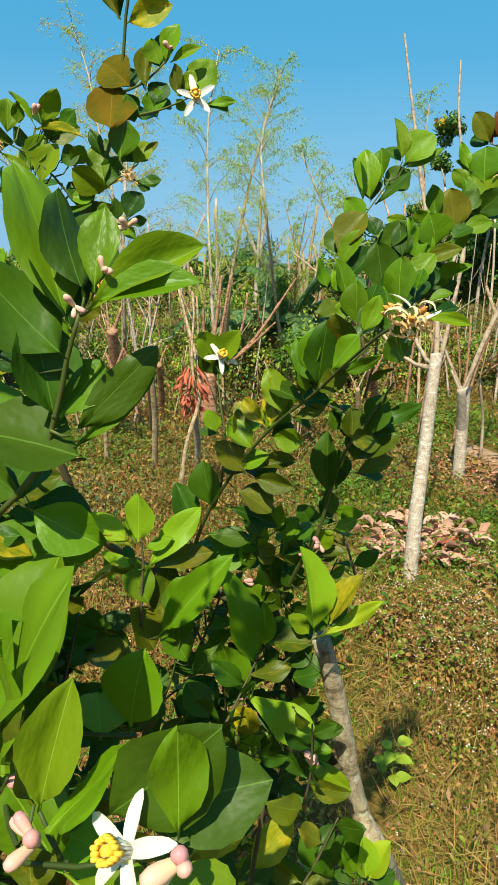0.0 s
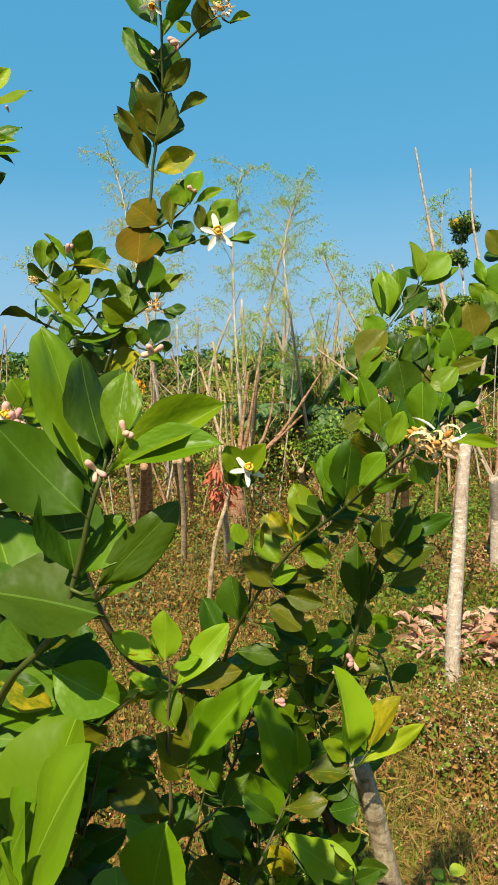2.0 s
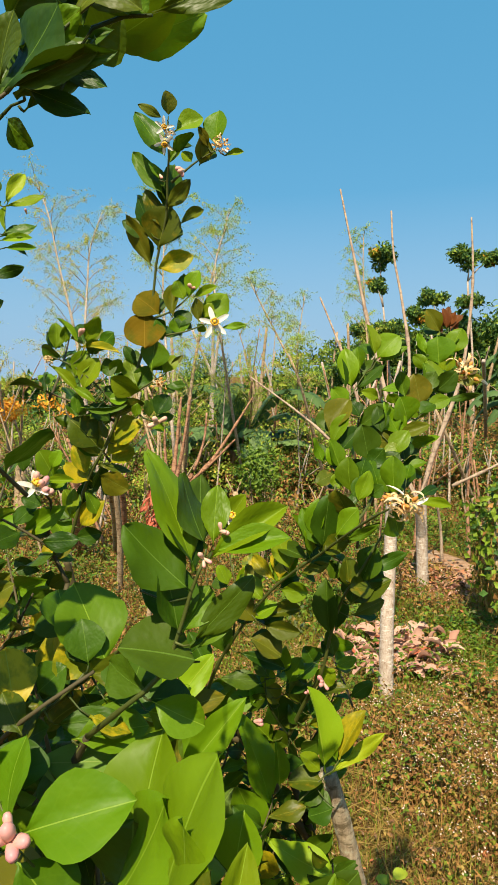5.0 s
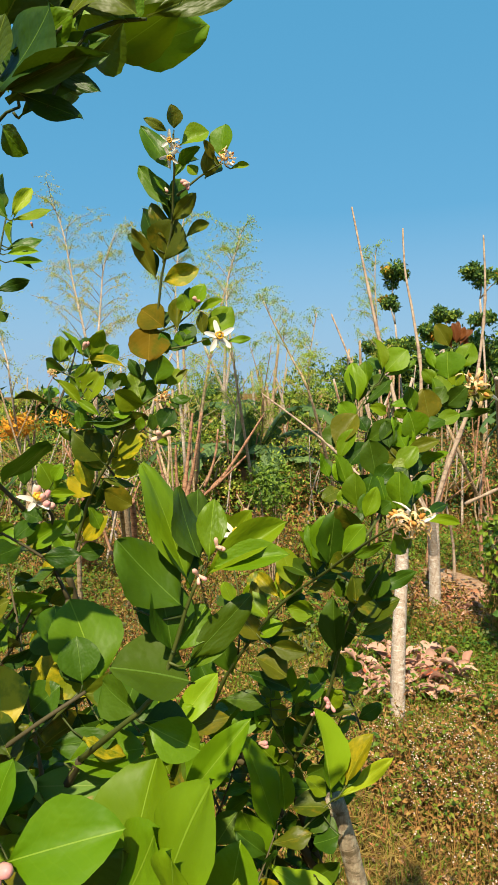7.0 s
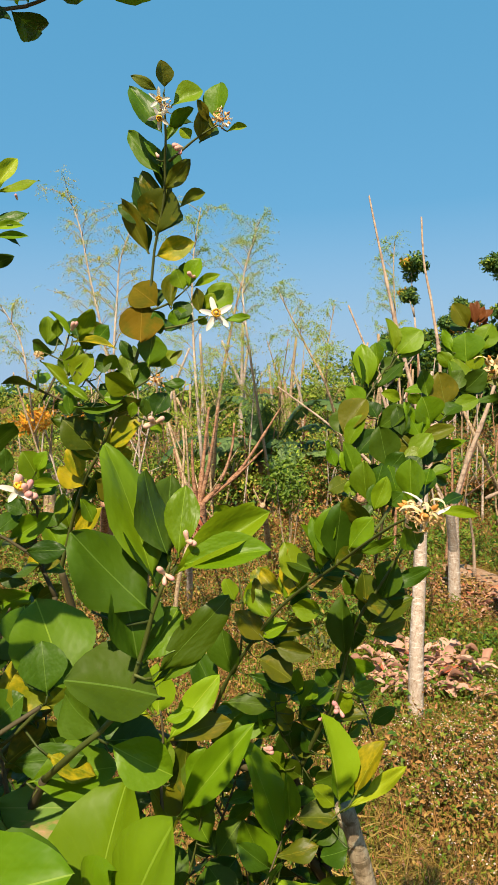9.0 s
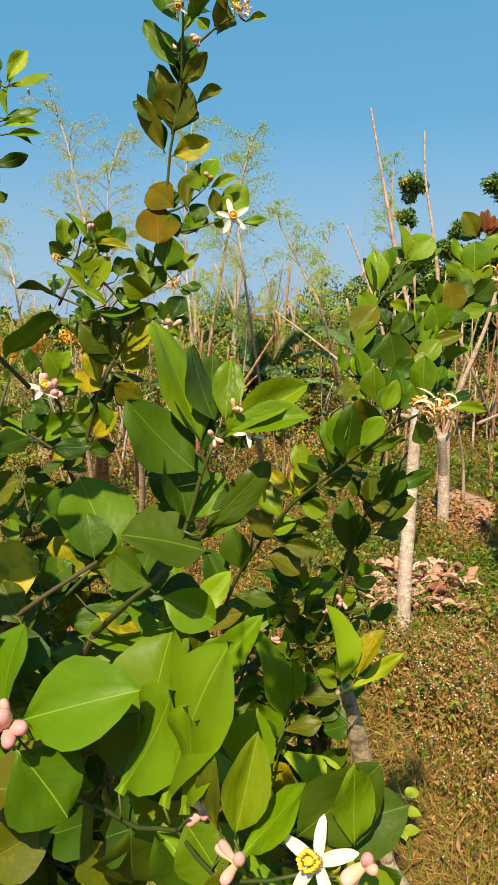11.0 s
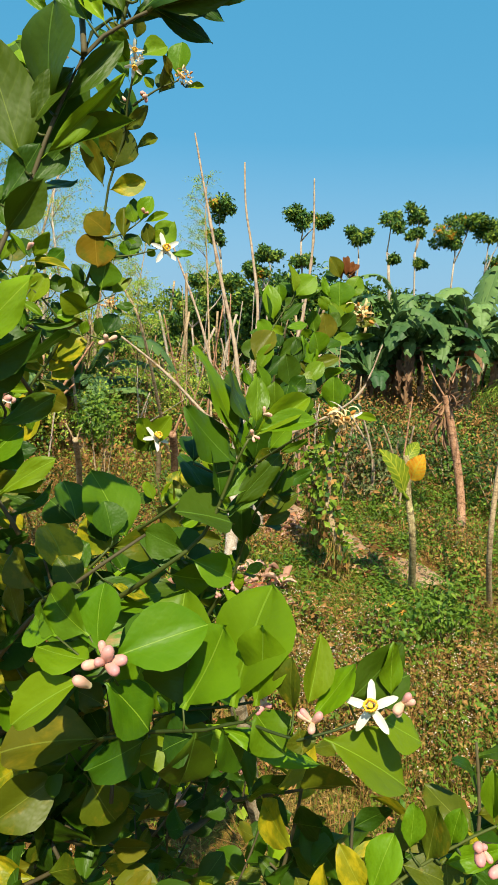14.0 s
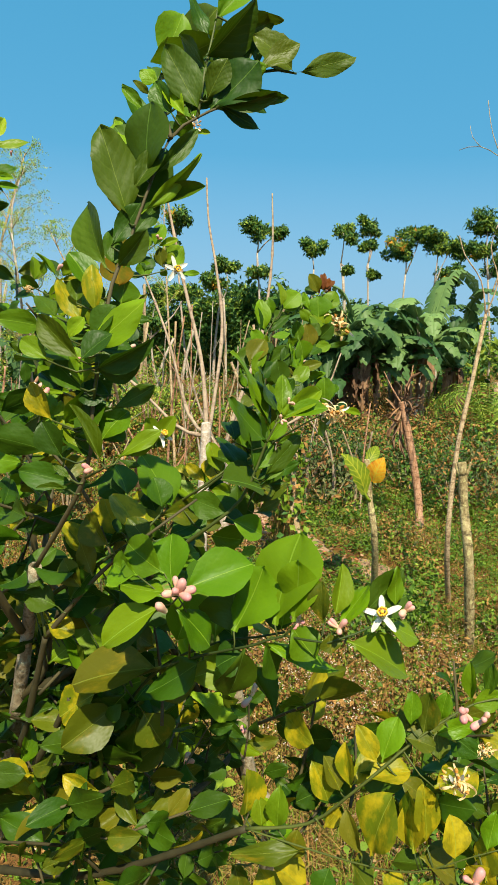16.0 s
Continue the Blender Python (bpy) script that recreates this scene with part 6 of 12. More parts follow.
lf(b0, (-0.267, 0.685, 1.792), (-0.261, 0.688, 1.813), (0.08, -0.99, 0.12), 0.019, "d")
lf(b0, (-0.270, 0.674, 1.796), (-0.295, 0.670, 1.792), (-0.00, -0.76, 0.65), 0.023, "o")
lf(b0, (-0.274, 0.685, 1.792), (-0.296, 0.694, 1.782), (-0.49, -0.62, 0.61), 0.020, "d")
stalk(b0, (-0.272, 0.678, 1.788), (-0.262, 0.674, 1.769))
lf(b0, (-0.262, 0.674, 1.769), (-0.288, 0.677, 1.734), (-0.33, -0.93, 0.16), 0.025, "g")
stalk(b0, (-0.272, 0.678, 1.788), (-0.258, 0.674, 1.775))
lf(b0, (-0.258, 0.674, 1.775), (-0.227, 0.675, 1.753), (0.43, -0.72, 0.55), 0.022, "g")
lf(b0, (-0.262, 0.686, 1.771), (-0.243, 0.684, 1.753), (0.38, -0.80, 0.47), 0.020, "m")

# shoot b
b0 = br = twig(tree_one, [(-0.076, 0.840, 1.562), (-0.056, 0.812, 1.625), (-0.026, 0.777, 1.688), (0.008, 0.747, 1.745), (0.039, 0.709, 1.789), (0.071, 0.661, 1.829), (0.090, 0.609, 1.864), (0.112, 0.547, 1.902), (0.125, 0.521, 1.916)], 0.0036, 0.0014, True)
br = twig(tree_one, [(0.088, 0.622, 1.857), (0.123, 0.653, 1.880), (0.154, 0.700, 1.906), (0.190, 0.743, 1.949), (0.231, 0.784, 1.983), (0.286, 0.844, 2.013), (0.311, 0.877, 2.066), (0.320, 0.899, 2.118)], 0.0022, 0.0009, True)
br = twig(tree_one, [(0.075, 0.649, 1.836), (0.098, 0.704, 1.901), (0.110, 0.726, 1.933), (0.112, 0.748, 1.981), (0.133, 0.769, 2.017), (0.158, 0.780, 2.050)], 0.0022, 0.0009, True)
br = twig(tree_one, [(-0.034, 0.786, 1.677), (-0.028, 0.789, 1.739), (-0.034, 0.800, 1.778), (-0.041, 0.825, 1.830)], 0.0022, 0.0009, True)
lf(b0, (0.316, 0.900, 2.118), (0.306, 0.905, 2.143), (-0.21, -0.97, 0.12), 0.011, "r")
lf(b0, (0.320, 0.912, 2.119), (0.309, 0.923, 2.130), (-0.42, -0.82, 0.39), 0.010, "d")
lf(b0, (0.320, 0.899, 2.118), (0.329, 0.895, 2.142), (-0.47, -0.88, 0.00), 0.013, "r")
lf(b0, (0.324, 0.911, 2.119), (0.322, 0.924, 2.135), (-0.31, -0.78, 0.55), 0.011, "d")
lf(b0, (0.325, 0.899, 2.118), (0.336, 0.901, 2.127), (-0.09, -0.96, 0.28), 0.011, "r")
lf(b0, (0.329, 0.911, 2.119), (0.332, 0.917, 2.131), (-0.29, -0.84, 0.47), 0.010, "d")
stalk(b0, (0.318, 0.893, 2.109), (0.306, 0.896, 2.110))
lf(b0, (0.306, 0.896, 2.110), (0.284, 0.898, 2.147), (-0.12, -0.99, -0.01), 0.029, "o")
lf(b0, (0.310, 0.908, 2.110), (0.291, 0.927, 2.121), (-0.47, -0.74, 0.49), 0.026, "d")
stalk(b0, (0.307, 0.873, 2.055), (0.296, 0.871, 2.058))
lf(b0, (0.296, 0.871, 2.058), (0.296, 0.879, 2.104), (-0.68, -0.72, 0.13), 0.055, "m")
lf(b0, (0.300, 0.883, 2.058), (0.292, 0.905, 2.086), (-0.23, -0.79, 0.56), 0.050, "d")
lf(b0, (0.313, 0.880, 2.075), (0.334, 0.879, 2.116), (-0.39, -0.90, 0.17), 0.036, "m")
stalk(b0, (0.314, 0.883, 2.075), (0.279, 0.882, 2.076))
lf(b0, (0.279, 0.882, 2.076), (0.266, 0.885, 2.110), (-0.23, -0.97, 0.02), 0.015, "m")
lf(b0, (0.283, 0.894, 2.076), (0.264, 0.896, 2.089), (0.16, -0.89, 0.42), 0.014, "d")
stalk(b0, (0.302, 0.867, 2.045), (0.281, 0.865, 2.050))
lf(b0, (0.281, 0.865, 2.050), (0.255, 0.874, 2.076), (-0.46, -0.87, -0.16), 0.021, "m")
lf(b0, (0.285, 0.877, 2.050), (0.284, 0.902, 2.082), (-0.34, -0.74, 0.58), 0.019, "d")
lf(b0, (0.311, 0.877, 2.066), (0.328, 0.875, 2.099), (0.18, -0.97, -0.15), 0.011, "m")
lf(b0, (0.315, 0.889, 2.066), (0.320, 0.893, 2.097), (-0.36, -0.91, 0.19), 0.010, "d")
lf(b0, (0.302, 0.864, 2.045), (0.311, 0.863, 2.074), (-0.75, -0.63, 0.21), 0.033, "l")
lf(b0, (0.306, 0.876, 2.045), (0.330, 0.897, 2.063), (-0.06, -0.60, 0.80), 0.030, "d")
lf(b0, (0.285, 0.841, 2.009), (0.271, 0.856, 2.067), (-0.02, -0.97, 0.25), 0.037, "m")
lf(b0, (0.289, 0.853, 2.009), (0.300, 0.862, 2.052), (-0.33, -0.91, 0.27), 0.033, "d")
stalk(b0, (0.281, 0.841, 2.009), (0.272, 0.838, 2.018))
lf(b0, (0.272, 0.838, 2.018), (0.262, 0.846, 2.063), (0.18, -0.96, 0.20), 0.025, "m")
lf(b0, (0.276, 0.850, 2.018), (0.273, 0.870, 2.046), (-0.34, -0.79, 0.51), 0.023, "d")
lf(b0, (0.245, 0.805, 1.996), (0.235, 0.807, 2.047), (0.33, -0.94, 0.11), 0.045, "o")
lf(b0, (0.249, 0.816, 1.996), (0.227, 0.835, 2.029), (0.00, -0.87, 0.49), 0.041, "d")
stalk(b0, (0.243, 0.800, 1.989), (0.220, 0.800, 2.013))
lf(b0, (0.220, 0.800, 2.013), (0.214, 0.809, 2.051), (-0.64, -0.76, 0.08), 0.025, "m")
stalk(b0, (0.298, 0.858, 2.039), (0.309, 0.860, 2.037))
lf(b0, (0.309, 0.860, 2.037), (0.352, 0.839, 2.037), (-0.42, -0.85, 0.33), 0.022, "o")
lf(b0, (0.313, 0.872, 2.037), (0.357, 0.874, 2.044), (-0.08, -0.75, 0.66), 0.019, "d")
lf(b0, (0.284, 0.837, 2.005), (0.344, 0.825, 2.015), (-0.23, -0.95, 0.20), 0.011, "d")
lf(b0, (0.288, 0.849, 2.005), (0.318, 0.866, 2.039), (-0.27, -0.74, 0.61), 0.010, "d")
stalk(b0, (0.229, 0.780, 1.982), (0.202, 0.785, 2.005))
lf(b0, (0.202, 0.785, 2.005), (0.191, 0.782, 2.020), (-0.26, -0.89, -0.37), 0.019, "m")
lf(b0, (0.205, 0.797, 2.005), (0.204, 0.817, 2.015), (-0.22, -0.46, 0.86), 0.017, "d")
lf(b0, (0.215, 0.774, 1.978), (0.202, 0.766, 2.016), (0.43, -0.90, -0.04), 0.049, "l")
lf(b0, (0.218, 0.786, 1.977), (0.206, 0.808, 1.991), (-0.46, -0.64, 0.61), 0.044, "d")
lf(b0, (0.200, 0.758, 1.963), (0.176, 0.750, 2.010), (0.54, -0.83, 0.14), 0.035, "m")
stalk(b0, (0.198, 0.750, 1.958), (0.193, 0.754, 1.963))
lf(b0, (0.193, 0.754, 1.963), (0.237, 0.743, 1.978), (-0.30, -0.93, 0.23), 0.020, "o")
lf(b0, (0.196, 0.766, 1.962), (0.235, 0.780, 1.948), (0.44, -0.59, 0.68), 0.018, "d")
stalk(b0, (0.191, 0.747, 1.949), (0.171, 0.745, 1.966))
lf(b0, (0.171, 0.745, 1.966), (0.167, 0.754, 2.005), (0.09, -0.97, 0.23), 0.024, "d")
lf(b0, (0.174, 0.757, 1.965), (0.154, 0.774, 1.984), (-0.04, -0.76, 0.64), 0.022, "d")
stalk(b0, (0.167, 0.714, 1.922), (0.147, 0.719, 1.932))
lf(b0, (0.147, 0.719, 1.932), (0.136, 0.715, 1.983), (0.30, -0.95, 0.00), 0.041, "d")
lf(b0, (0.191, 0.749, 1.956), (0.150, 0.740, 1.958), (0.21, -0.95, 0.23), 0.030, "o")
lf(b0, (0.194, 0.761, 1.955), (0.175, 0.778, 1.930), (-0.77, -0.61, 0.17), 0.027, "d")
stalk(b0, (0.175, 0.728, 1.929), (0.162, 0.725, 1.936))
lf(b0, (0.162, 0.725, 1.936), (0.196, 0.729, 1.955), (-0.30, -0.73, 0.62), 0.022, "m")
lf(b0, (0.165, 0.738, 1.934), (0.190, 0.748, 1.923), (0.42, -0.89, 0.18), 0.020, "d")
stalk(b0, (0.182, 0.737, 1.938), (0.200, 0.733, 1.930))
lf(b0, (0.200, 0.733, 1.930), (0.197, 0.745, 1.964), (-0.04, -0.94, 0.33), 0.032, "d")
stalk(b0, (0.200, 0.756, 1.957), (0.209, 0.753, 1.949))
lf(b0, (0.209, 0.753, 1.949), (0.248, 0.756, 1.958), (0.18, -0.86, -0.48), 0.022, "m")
stalk(b0, (0.205, 0.762, 1.962), (0.225, 0.757, 1.944))
lf(b0, (0.225, 0.757, 1.944), (0.258, 0.764, 1.960), (-0.18, -0.74, 0.65), 0.013, "m")
stalk(b0, (0.124, 0.517, 1.917), (0.123, 0.522, 1.924))
lf(b0, (0.123, 0.522, 1.924), (0.122, 0.526, 1.967), (-0.81, -0.56, -0.20), 0.031, "m")
lf(b0, (0.127, 0.535, 1.921), (0.151, 0.573, 1.945), (-0.19, -0.64, 0.75), 0.028, "d")
stalk(b0, (0.149, 0.691, 1.903), (0.165, 0.693, 1.894))
lf(b0, (0.165, 0.693, 1.894), (0.160, 0.692, 1.924), (0.52, -0.85, 0.07), 0.032, "m")
lf(b0, (0.168, 0.706, 1.890), (0.177, 0.721, 1.909), (-0.21, -0.75, 0.63), 0.029, "d")
stalk(b0, (0.124, 0.517, 1.917), (0.135, 0.525, 1.941))
lf(b0, (0.135, 0.525, 1.941), (0.140, 0.528, 1.957), (-0.80, -0.60, 0.03), 0.016, "m")
lf(b0, (0.139, 0.538, 1.938), (0.146, 0.565, 1.947), (-0.16, -0.46, 0.88), 0.014, "d")
stalk(b0, (0.124, 0.517, 1.917), (0.139, 0.521, 1.919))
lf(b0, (0.139, 0.521, 1.919), (0.181, 0.521, 1.914), (-0.16, -0.86, 0.48), 0.011, "l")
lf(b0, (0.143, 0.534, 1.915), (0.183, 0.565, 1.925), (-0.07, -0.51, 0.86), 0.010, "d")
lf(b0, (0.121, 0.527, 1.915), (0.131, 0.536, 1.883), (0.51, -0.86, 0.02), 0.039, "m")
lf(b0, (0.125, 0.541, 1.911), (0.143, 0.558, 1.890), (0.69, -0.72, 0.08), 0.035, "d")
stalk(b0, (0.175, 0.723, 1.931), (0.197, 0.724, 1.920))
lf(b0, (0.197, 0.724, 1.920), (0.226, 0.723, 1.930), (-0.30, -0.60, 0.74), 0.017, "m")
lf(b0, (0.201, 0.737, 1.918), (0.226, 0.743, 1.908), (0.36, -0.86, 0.37), 0.015, "d")
lf(b0, (0.136, 0.772, 2.028), (0.129, 0.784, 2.084), (-0.12, -0.98, 0.18), 0.030, "m")
lf(b0, (0.139, 0.784, 2.028), (0.135, 0.788, 2.064), (-0.15, -0.99, 0.08), 0.027, "d")
stalk(b0, (0.158, 0.783, 2.050), (0.151, 0.781, 2.055))
lf(b0, (0.151, 0.781, 2.055), (0.148, 0.787, 2.086), (-0.60, -0.80, 0.08), 0.026, "l")
lf(b0, (0.153, 0.777, 2.040), (0.180, 0.785, 2.064), (-0.02, -0.94, 0.33), 0.032, "d")
lf(b0, (0.156, 0.789, 2.040), (0.171, 0.791, 2.059), (-0.37, -0.84, 0.39), 0.029, "d")
lf(b0, (0.142, 0.772, 2.025), (0.181, 0.763, 2.061), (-0.41, -0.88, 0.22), 0.014, "d")
stalk(b0, (0.157, 0.777, 2.050), (0.173, 0.781, 2.068))
lf(b0, (0.173, 0.781, 2.068), (0.205, 0.780, 2.100), (-0.30, -0.91, 0.28), 0.037, "m")
lf(b0, (0.176, 0.793, 2.068), (0.211, 0.816, 2.088), (-0.03, -0.62, 0.78), 0.033, "d")
stalk(b0, (0.157, 0.777, 2.050), (0.172, 0.781, 2.064))
lf(b0, (0.172, 0.781, 2.064), (0.215, 0.775, 2.085), (-0.06, -0.99, -0.15), 0.012, "m")
stalk(b0, (0.158, 0.783, 2.050), (0.171, 0.781, 2.071))
lf(b0, (0.171, 0.781, 2.071), (0.160, 0.784, 2.116), (0.42, -0.89, 0.16), 0.022, "m")
lf(b0, (0.173, 0.793, 2.072), (0.157, 0.811, 2.089), (-0.09, -0.74, 0.66), 0.020, "d")
stalk(b0, (0.135, 0.773, 2.019), (0.128, 0.770, 2.024))
lf(b0, (0.128, 0.770, 2.024), (0.116, 0.783, 2.075), (0.19, -0.94, 0.28), 0.013, "d")
stalk(b0, (0.113, 0.746, 1.971), (0.098, 0.745, 1.969))
lf(b0, (0.098, 0.745, 1.969), (0.129, 0.753, 2.015), (-0.46, -0.76, 0.46), 0.039, "o")
lf(b0, (0.100, 0.756, 1.968), (0.104, 0.774, 2.003), (-0.14, -0.86, 0.49), 0.035, "d")
stalk(b0, (0.112, 0.739, 1.954), (0.100, 0.736, 1.952))
lf(b0, (0.100, 0.736, 1.952), (0.124, 0.738, 1.997), (-0.45, -0.84, 0.30), 0.022, "l")
lf(b0, (0.102, 0.748, 1.951), (0.135, 0.771, 1.968), (0.20, -0.74, 0.65), 0.020, "d")
lf(b0, (0.109, 0.720, 1.923), (0.094, 0.718, 1.965), (0.34, -0.94, 0.10), 0.023, "m")
stalk(b0, (0.109, 0.726, 1.928), (0.088, 0.725, 1.932))
lf(b0, (0.088, 0.725, 1.932), (0.077, 0.733, 1.966), (0.54, -0.77, 0.35), 0.020, "l")
lf(b0, (0.089, 0.738, 1.930), (0.086, 0.751, 1.956), (-0.11, -0.88, 0.46), 0.018, "d")
lf(b0, (0.101, 0.717, 1.920), (0.077, 0.724, 1.906), (-0.41, -0.58, 0.70), 0.026, "o")
stalk(b0, (0.097, 0.700, 1.899), (0.120, 0.700, 1.896))
lf(b0, (0.120, 0.700, 1.896), (0.115, 0.700, 1.944), (-0.58, -0.81, -0.05), 0.033, "m")
stalk(b0, (0.129, 0.665, 1.882), (0.117, 0.662, 1.891))
lf(b0, (0.117, 0.662, 1.891), (0.134, 0.667, 1.930), (0.02, -0.99, 0.11), 0.023, "m")
lf(b0, (0.120, 0.676, 1.888), (0.129, 0.687, 1.921), (-0.23, -0.92, 0.32), 0.021, "d")
stalk(b0, (0.111, 0.639, 1.873), (0.105, 0.644, 1.880))
lf(b0, (0.105, 0.644, 1.880), (0.086, 0.635, 1.914), (-0.58, -0.67, -0.46), 0.044, "o")
lf(b0, (0.108, 0.658, 1.876), (0.094, 0.664, 1.894), (0.08, -0.94, 0.32), 0.040, "d")
stalk(b0, (0.099, 0.708, 1.902), (0.105, 0.704, 1.901))
lf(b0, (0.105, 0.704, 1.901), (0.100, 0.711, 1.921), (-0.04, -0.96, 0.28), 0.020, "m")
lf(b0, (0.107, 0.717, 1.899), (0.098, 0.738, 1.902), (-0.29, -0.32, 0.90), 0.018, "d")
lf(b0, (0.072, 0.656, 1.835), (0.079, 0.644, 1.906), (0.35, -0.93, -0.13), 0.044, "d")
lf(b0, (0.074, 0.670, 1.832), (0.063, 0.676, 1.886), (0.01, -1.00, 0.10), 0.040, "d")
stalk(b0, (0.078, 0.655, 1.848), (0.063, 0.662, 1.848))
lf(b0, (0.063, 0.662, 1.848), (0.070, 0.660, 1.899), (-0.41, -0.91, 0.11), 0.026, "l")
lf(b0, (0.064, 0.676, 1.844), (0.054, 0.684, 1.882), (0.17, -0.96, 0.21), 0.023, "d")
lf(b0, (0.063, 0.672, 1.826), (0.055, 0.667, 1.867), (0.67, -0.74, 0.07), 0.032, "m")
stalk(b0, (0.071, 0.658, 1.830), (0.069, 0.661, 1.834))
lf(b0, (0.069, 0.661, 1.834), (0.102, 0.632, 1.855), (-0.57, -0.77, 0.28), 0.025, "o")
lf(b0, (0.091, 0.613, 1.857), (0.126, 0.596, 1.879), (-0.18, -0.98, 0.01), 0.013, "m")
lf(b0, (0.061, 0.676, 1.817), (0.038, 0.670, 1.878), (0.69, -0.71, 0.15), 0.027, "m")
lf(b0, (0.063, 0.690, 1.813), (0.027, 0.733, 1.821), (-0.28, -0.65, 0.70), 0.024, "d")
stalk(b0, (0.047, 0.694, 1.801), (0.051, 0.696, 1.794))
lf(b0, (0.051, 0.696, 1.794), (0.087, 0.684, 1.810), (-0.33, -0.85, 0.41), 0.016, "o")
lf(b0, (0.052, 0.709, 1.790), (0.073, 0.708, 1.777), (0.50, -0.56, 0.66), 0.014, "d")
stalk(b0, (0.144, 0.686, 1.895), (0.126, 0.686, 1.907))
lf(b0, (0.126, 0.686, 1.907), (0.136, 0.696, 1.940), (-0.79, -0.50, 0.35), 0.032, "d")
lf(b0, (0.129, 0.698, 1.904), (0.153, 0.717, 1.915), (0.11, -0.65, 0.75), 0.029, "d")
stalk(b0, (0.159, 0.704, 1.912), (0.138, 0.709, 1.923))
lf(b0, (0.138, 0.709, 1.923), (0.162, 0.701, 1.953), (-0.53, -0.81, 0.23), 0.025, "d")
lf(b0, (0.165, 0.718, 1.923), (0.186, 0.719, 1.945), (-0.45, -0.77, 0.46), 0.026, "d")
lf(b0, (0.169, 0.729, 1.921), (0.188, 0.736, 1.938), (-0.30, -0.75, 0.58), 0.023, "d")
lf(b0, (0.238, 0.794, 1.989), (0.263, 0.800, 2.003), (-0.29, -0.60, 0.74), 0.029, "d")
stalk(b0, (0.271, 0.831, 2.004), (0.257, 0.829, 2.019))
lf(b0, (0.257, 0.829, 2.019), (0.276, 0.835, 2.050), (-0.32, -0.87, 0.38), 0.028, "d")
lf(b0, (0.261, 0.841, 2.018), (0.255, 0.853, 2.047), (-0.13, -0.92, 0.36), 0.025, "d")
lf(b0, (0.136, 0.679, 1.895), (0.153, 0.673, 1.910), (-0.24, -0.97, 0.04), 0.020, "d")
stalk(b0, (0.123, 0.761, 1.999), (0.144, 0.757, 1.989))
lf(b0, (0.144, 0.757, 1.989), (0.133, 0.765, 2.010), (0.24, -0.87, 0.43), 0.024, "d")
lf(b0, (-0.043, 0.825, 1.830), (-0.060, 0.812, 1.876), (0.55, -0.83, 0.11), 0.034, "m")
lf(b0, (-0.043, 0.833, 1.829), (-0.050, 0.842, 1.858), (0.06, -0.88, 0.47), 0.031, "d")
lf(b0, (-0.039, 0.825, 1.830), (-0.010, 0.814, 1.878), (-0.40, -0.90, 0.20), 0.032, "l")
lf(b0, (-0.043, 0.822, 1.820), (-0.065, 0.828, 1.846), (-0.52, -0.84, -0.15), 0.033, "d")
lf(b0, (-0.044, 0.830, 1.817), (-0.039, 0.837, 1.839), (-0.10, -0.97, 0.21), 0.030, "d")
stalk(b0, (-0.030, 0.794, 1.749), (-0.010, 0.792, 1.755))
lf(b0, (-0.010, 0.792, 1.755), (0.005, 0.810, 1.791), (-0.37, -0.88, 0.29), 0.031, "g")
lf(b0, (-0.010, 0.802, 1.752), (0.016, 0.811, 1.760), (0.06, -0.64, 0.77), 0.028, "m")
lf(b0, (0.027, 0.725, 1.777), (0.045, 0.739, 1.816), (-0.71, -0.54, 0.44), 0.043, "g")
lf(b0, (0.028, 0.737, 1.773), (0.044, 0.750, 1.793), (-0.25, -0.75, 0.61), 0.038, "m")
stalk(b0, (0.025, 0.732, 1.768), (0.021, 0.731, 1.775))
lf(b0, (0.021, 0.731, 1.775), (-0.006, 0.759, 1.802), (-0.10, -0.98, 0.18), 0.021, "g")
lf(b0, (0.022, 0.743, 1.770), (0.027, 0.759, 1.800), (-0.17, -0.96, 0.24), 0.019, "m")
stalk(b0, (0.039, 0.713, 1.788), (0.026, 0.719, 1.811))
lf(b0, (0.026, 0.719, 1.811), (0.029, 0.729, 1.840), (0.32, -0.93, 0.18), 0.010, "g")
stalk(b0, (-0.000, 0.751, 1.734), (-0.005, 0.757, 1.737))
lf(b0, (-0.005, 0.757, 1.737), (-0.013, 0.777, 1.785), (0.33, -0.94, 0.05), 0.026, "o")
lf(b0, (-0.005, 0.766, 1.733), (-0.019, 0.800, 1.760), (0.05, -0.75, 0.66), 0.023, "d")
lf(b0, (-0.032, 0.789, 1.740), (-0.009, 0.799, 1.778), (-0.40, -0.91, 0.11), 0.014, "l")
stalk(b0, (-0.010, 0.760, 1.716), (-0.002, 0.760, 1.706))
lf(b0, (-0.002, 0.760, 1.706), (-0.039, 0.765, 1.746), (0.39, -0.89, 0.21), 0.032, "o")
lf(b0, (-0.001, 0.772, 1.702), (-0.031, 0.788, 1.707), (-0.08, -0.49, 0.87), 0.029, "d")
stalk(b0, (-0.046, 0.803, 1.645), (-0.040, 0.800, 1.642))
lf(b0, (-0.040, 0.800, 1.642), (-0.058, 0.808, 1.708), (-0.46, -0.89, -0.05), 0.050, "d")
stalk(b0, (-0.005, 0.761, 1.722), (0.004, 0.755, 1.714))
lf(b0, (0.004, 0.755, 1.714), (0.063, 0.763, 1.722), (0.04, -0.69, 0.72), 0.022, "o")
lf(b0, (0.005, 0.767, 1.709), (0.039, 0.773, 1.684), (0.61, -0.52, 0.60), 0.019, "d")
stalk(b0, (-0.009, 0.758, 1.718), (0.007, 0.758, 1.702))
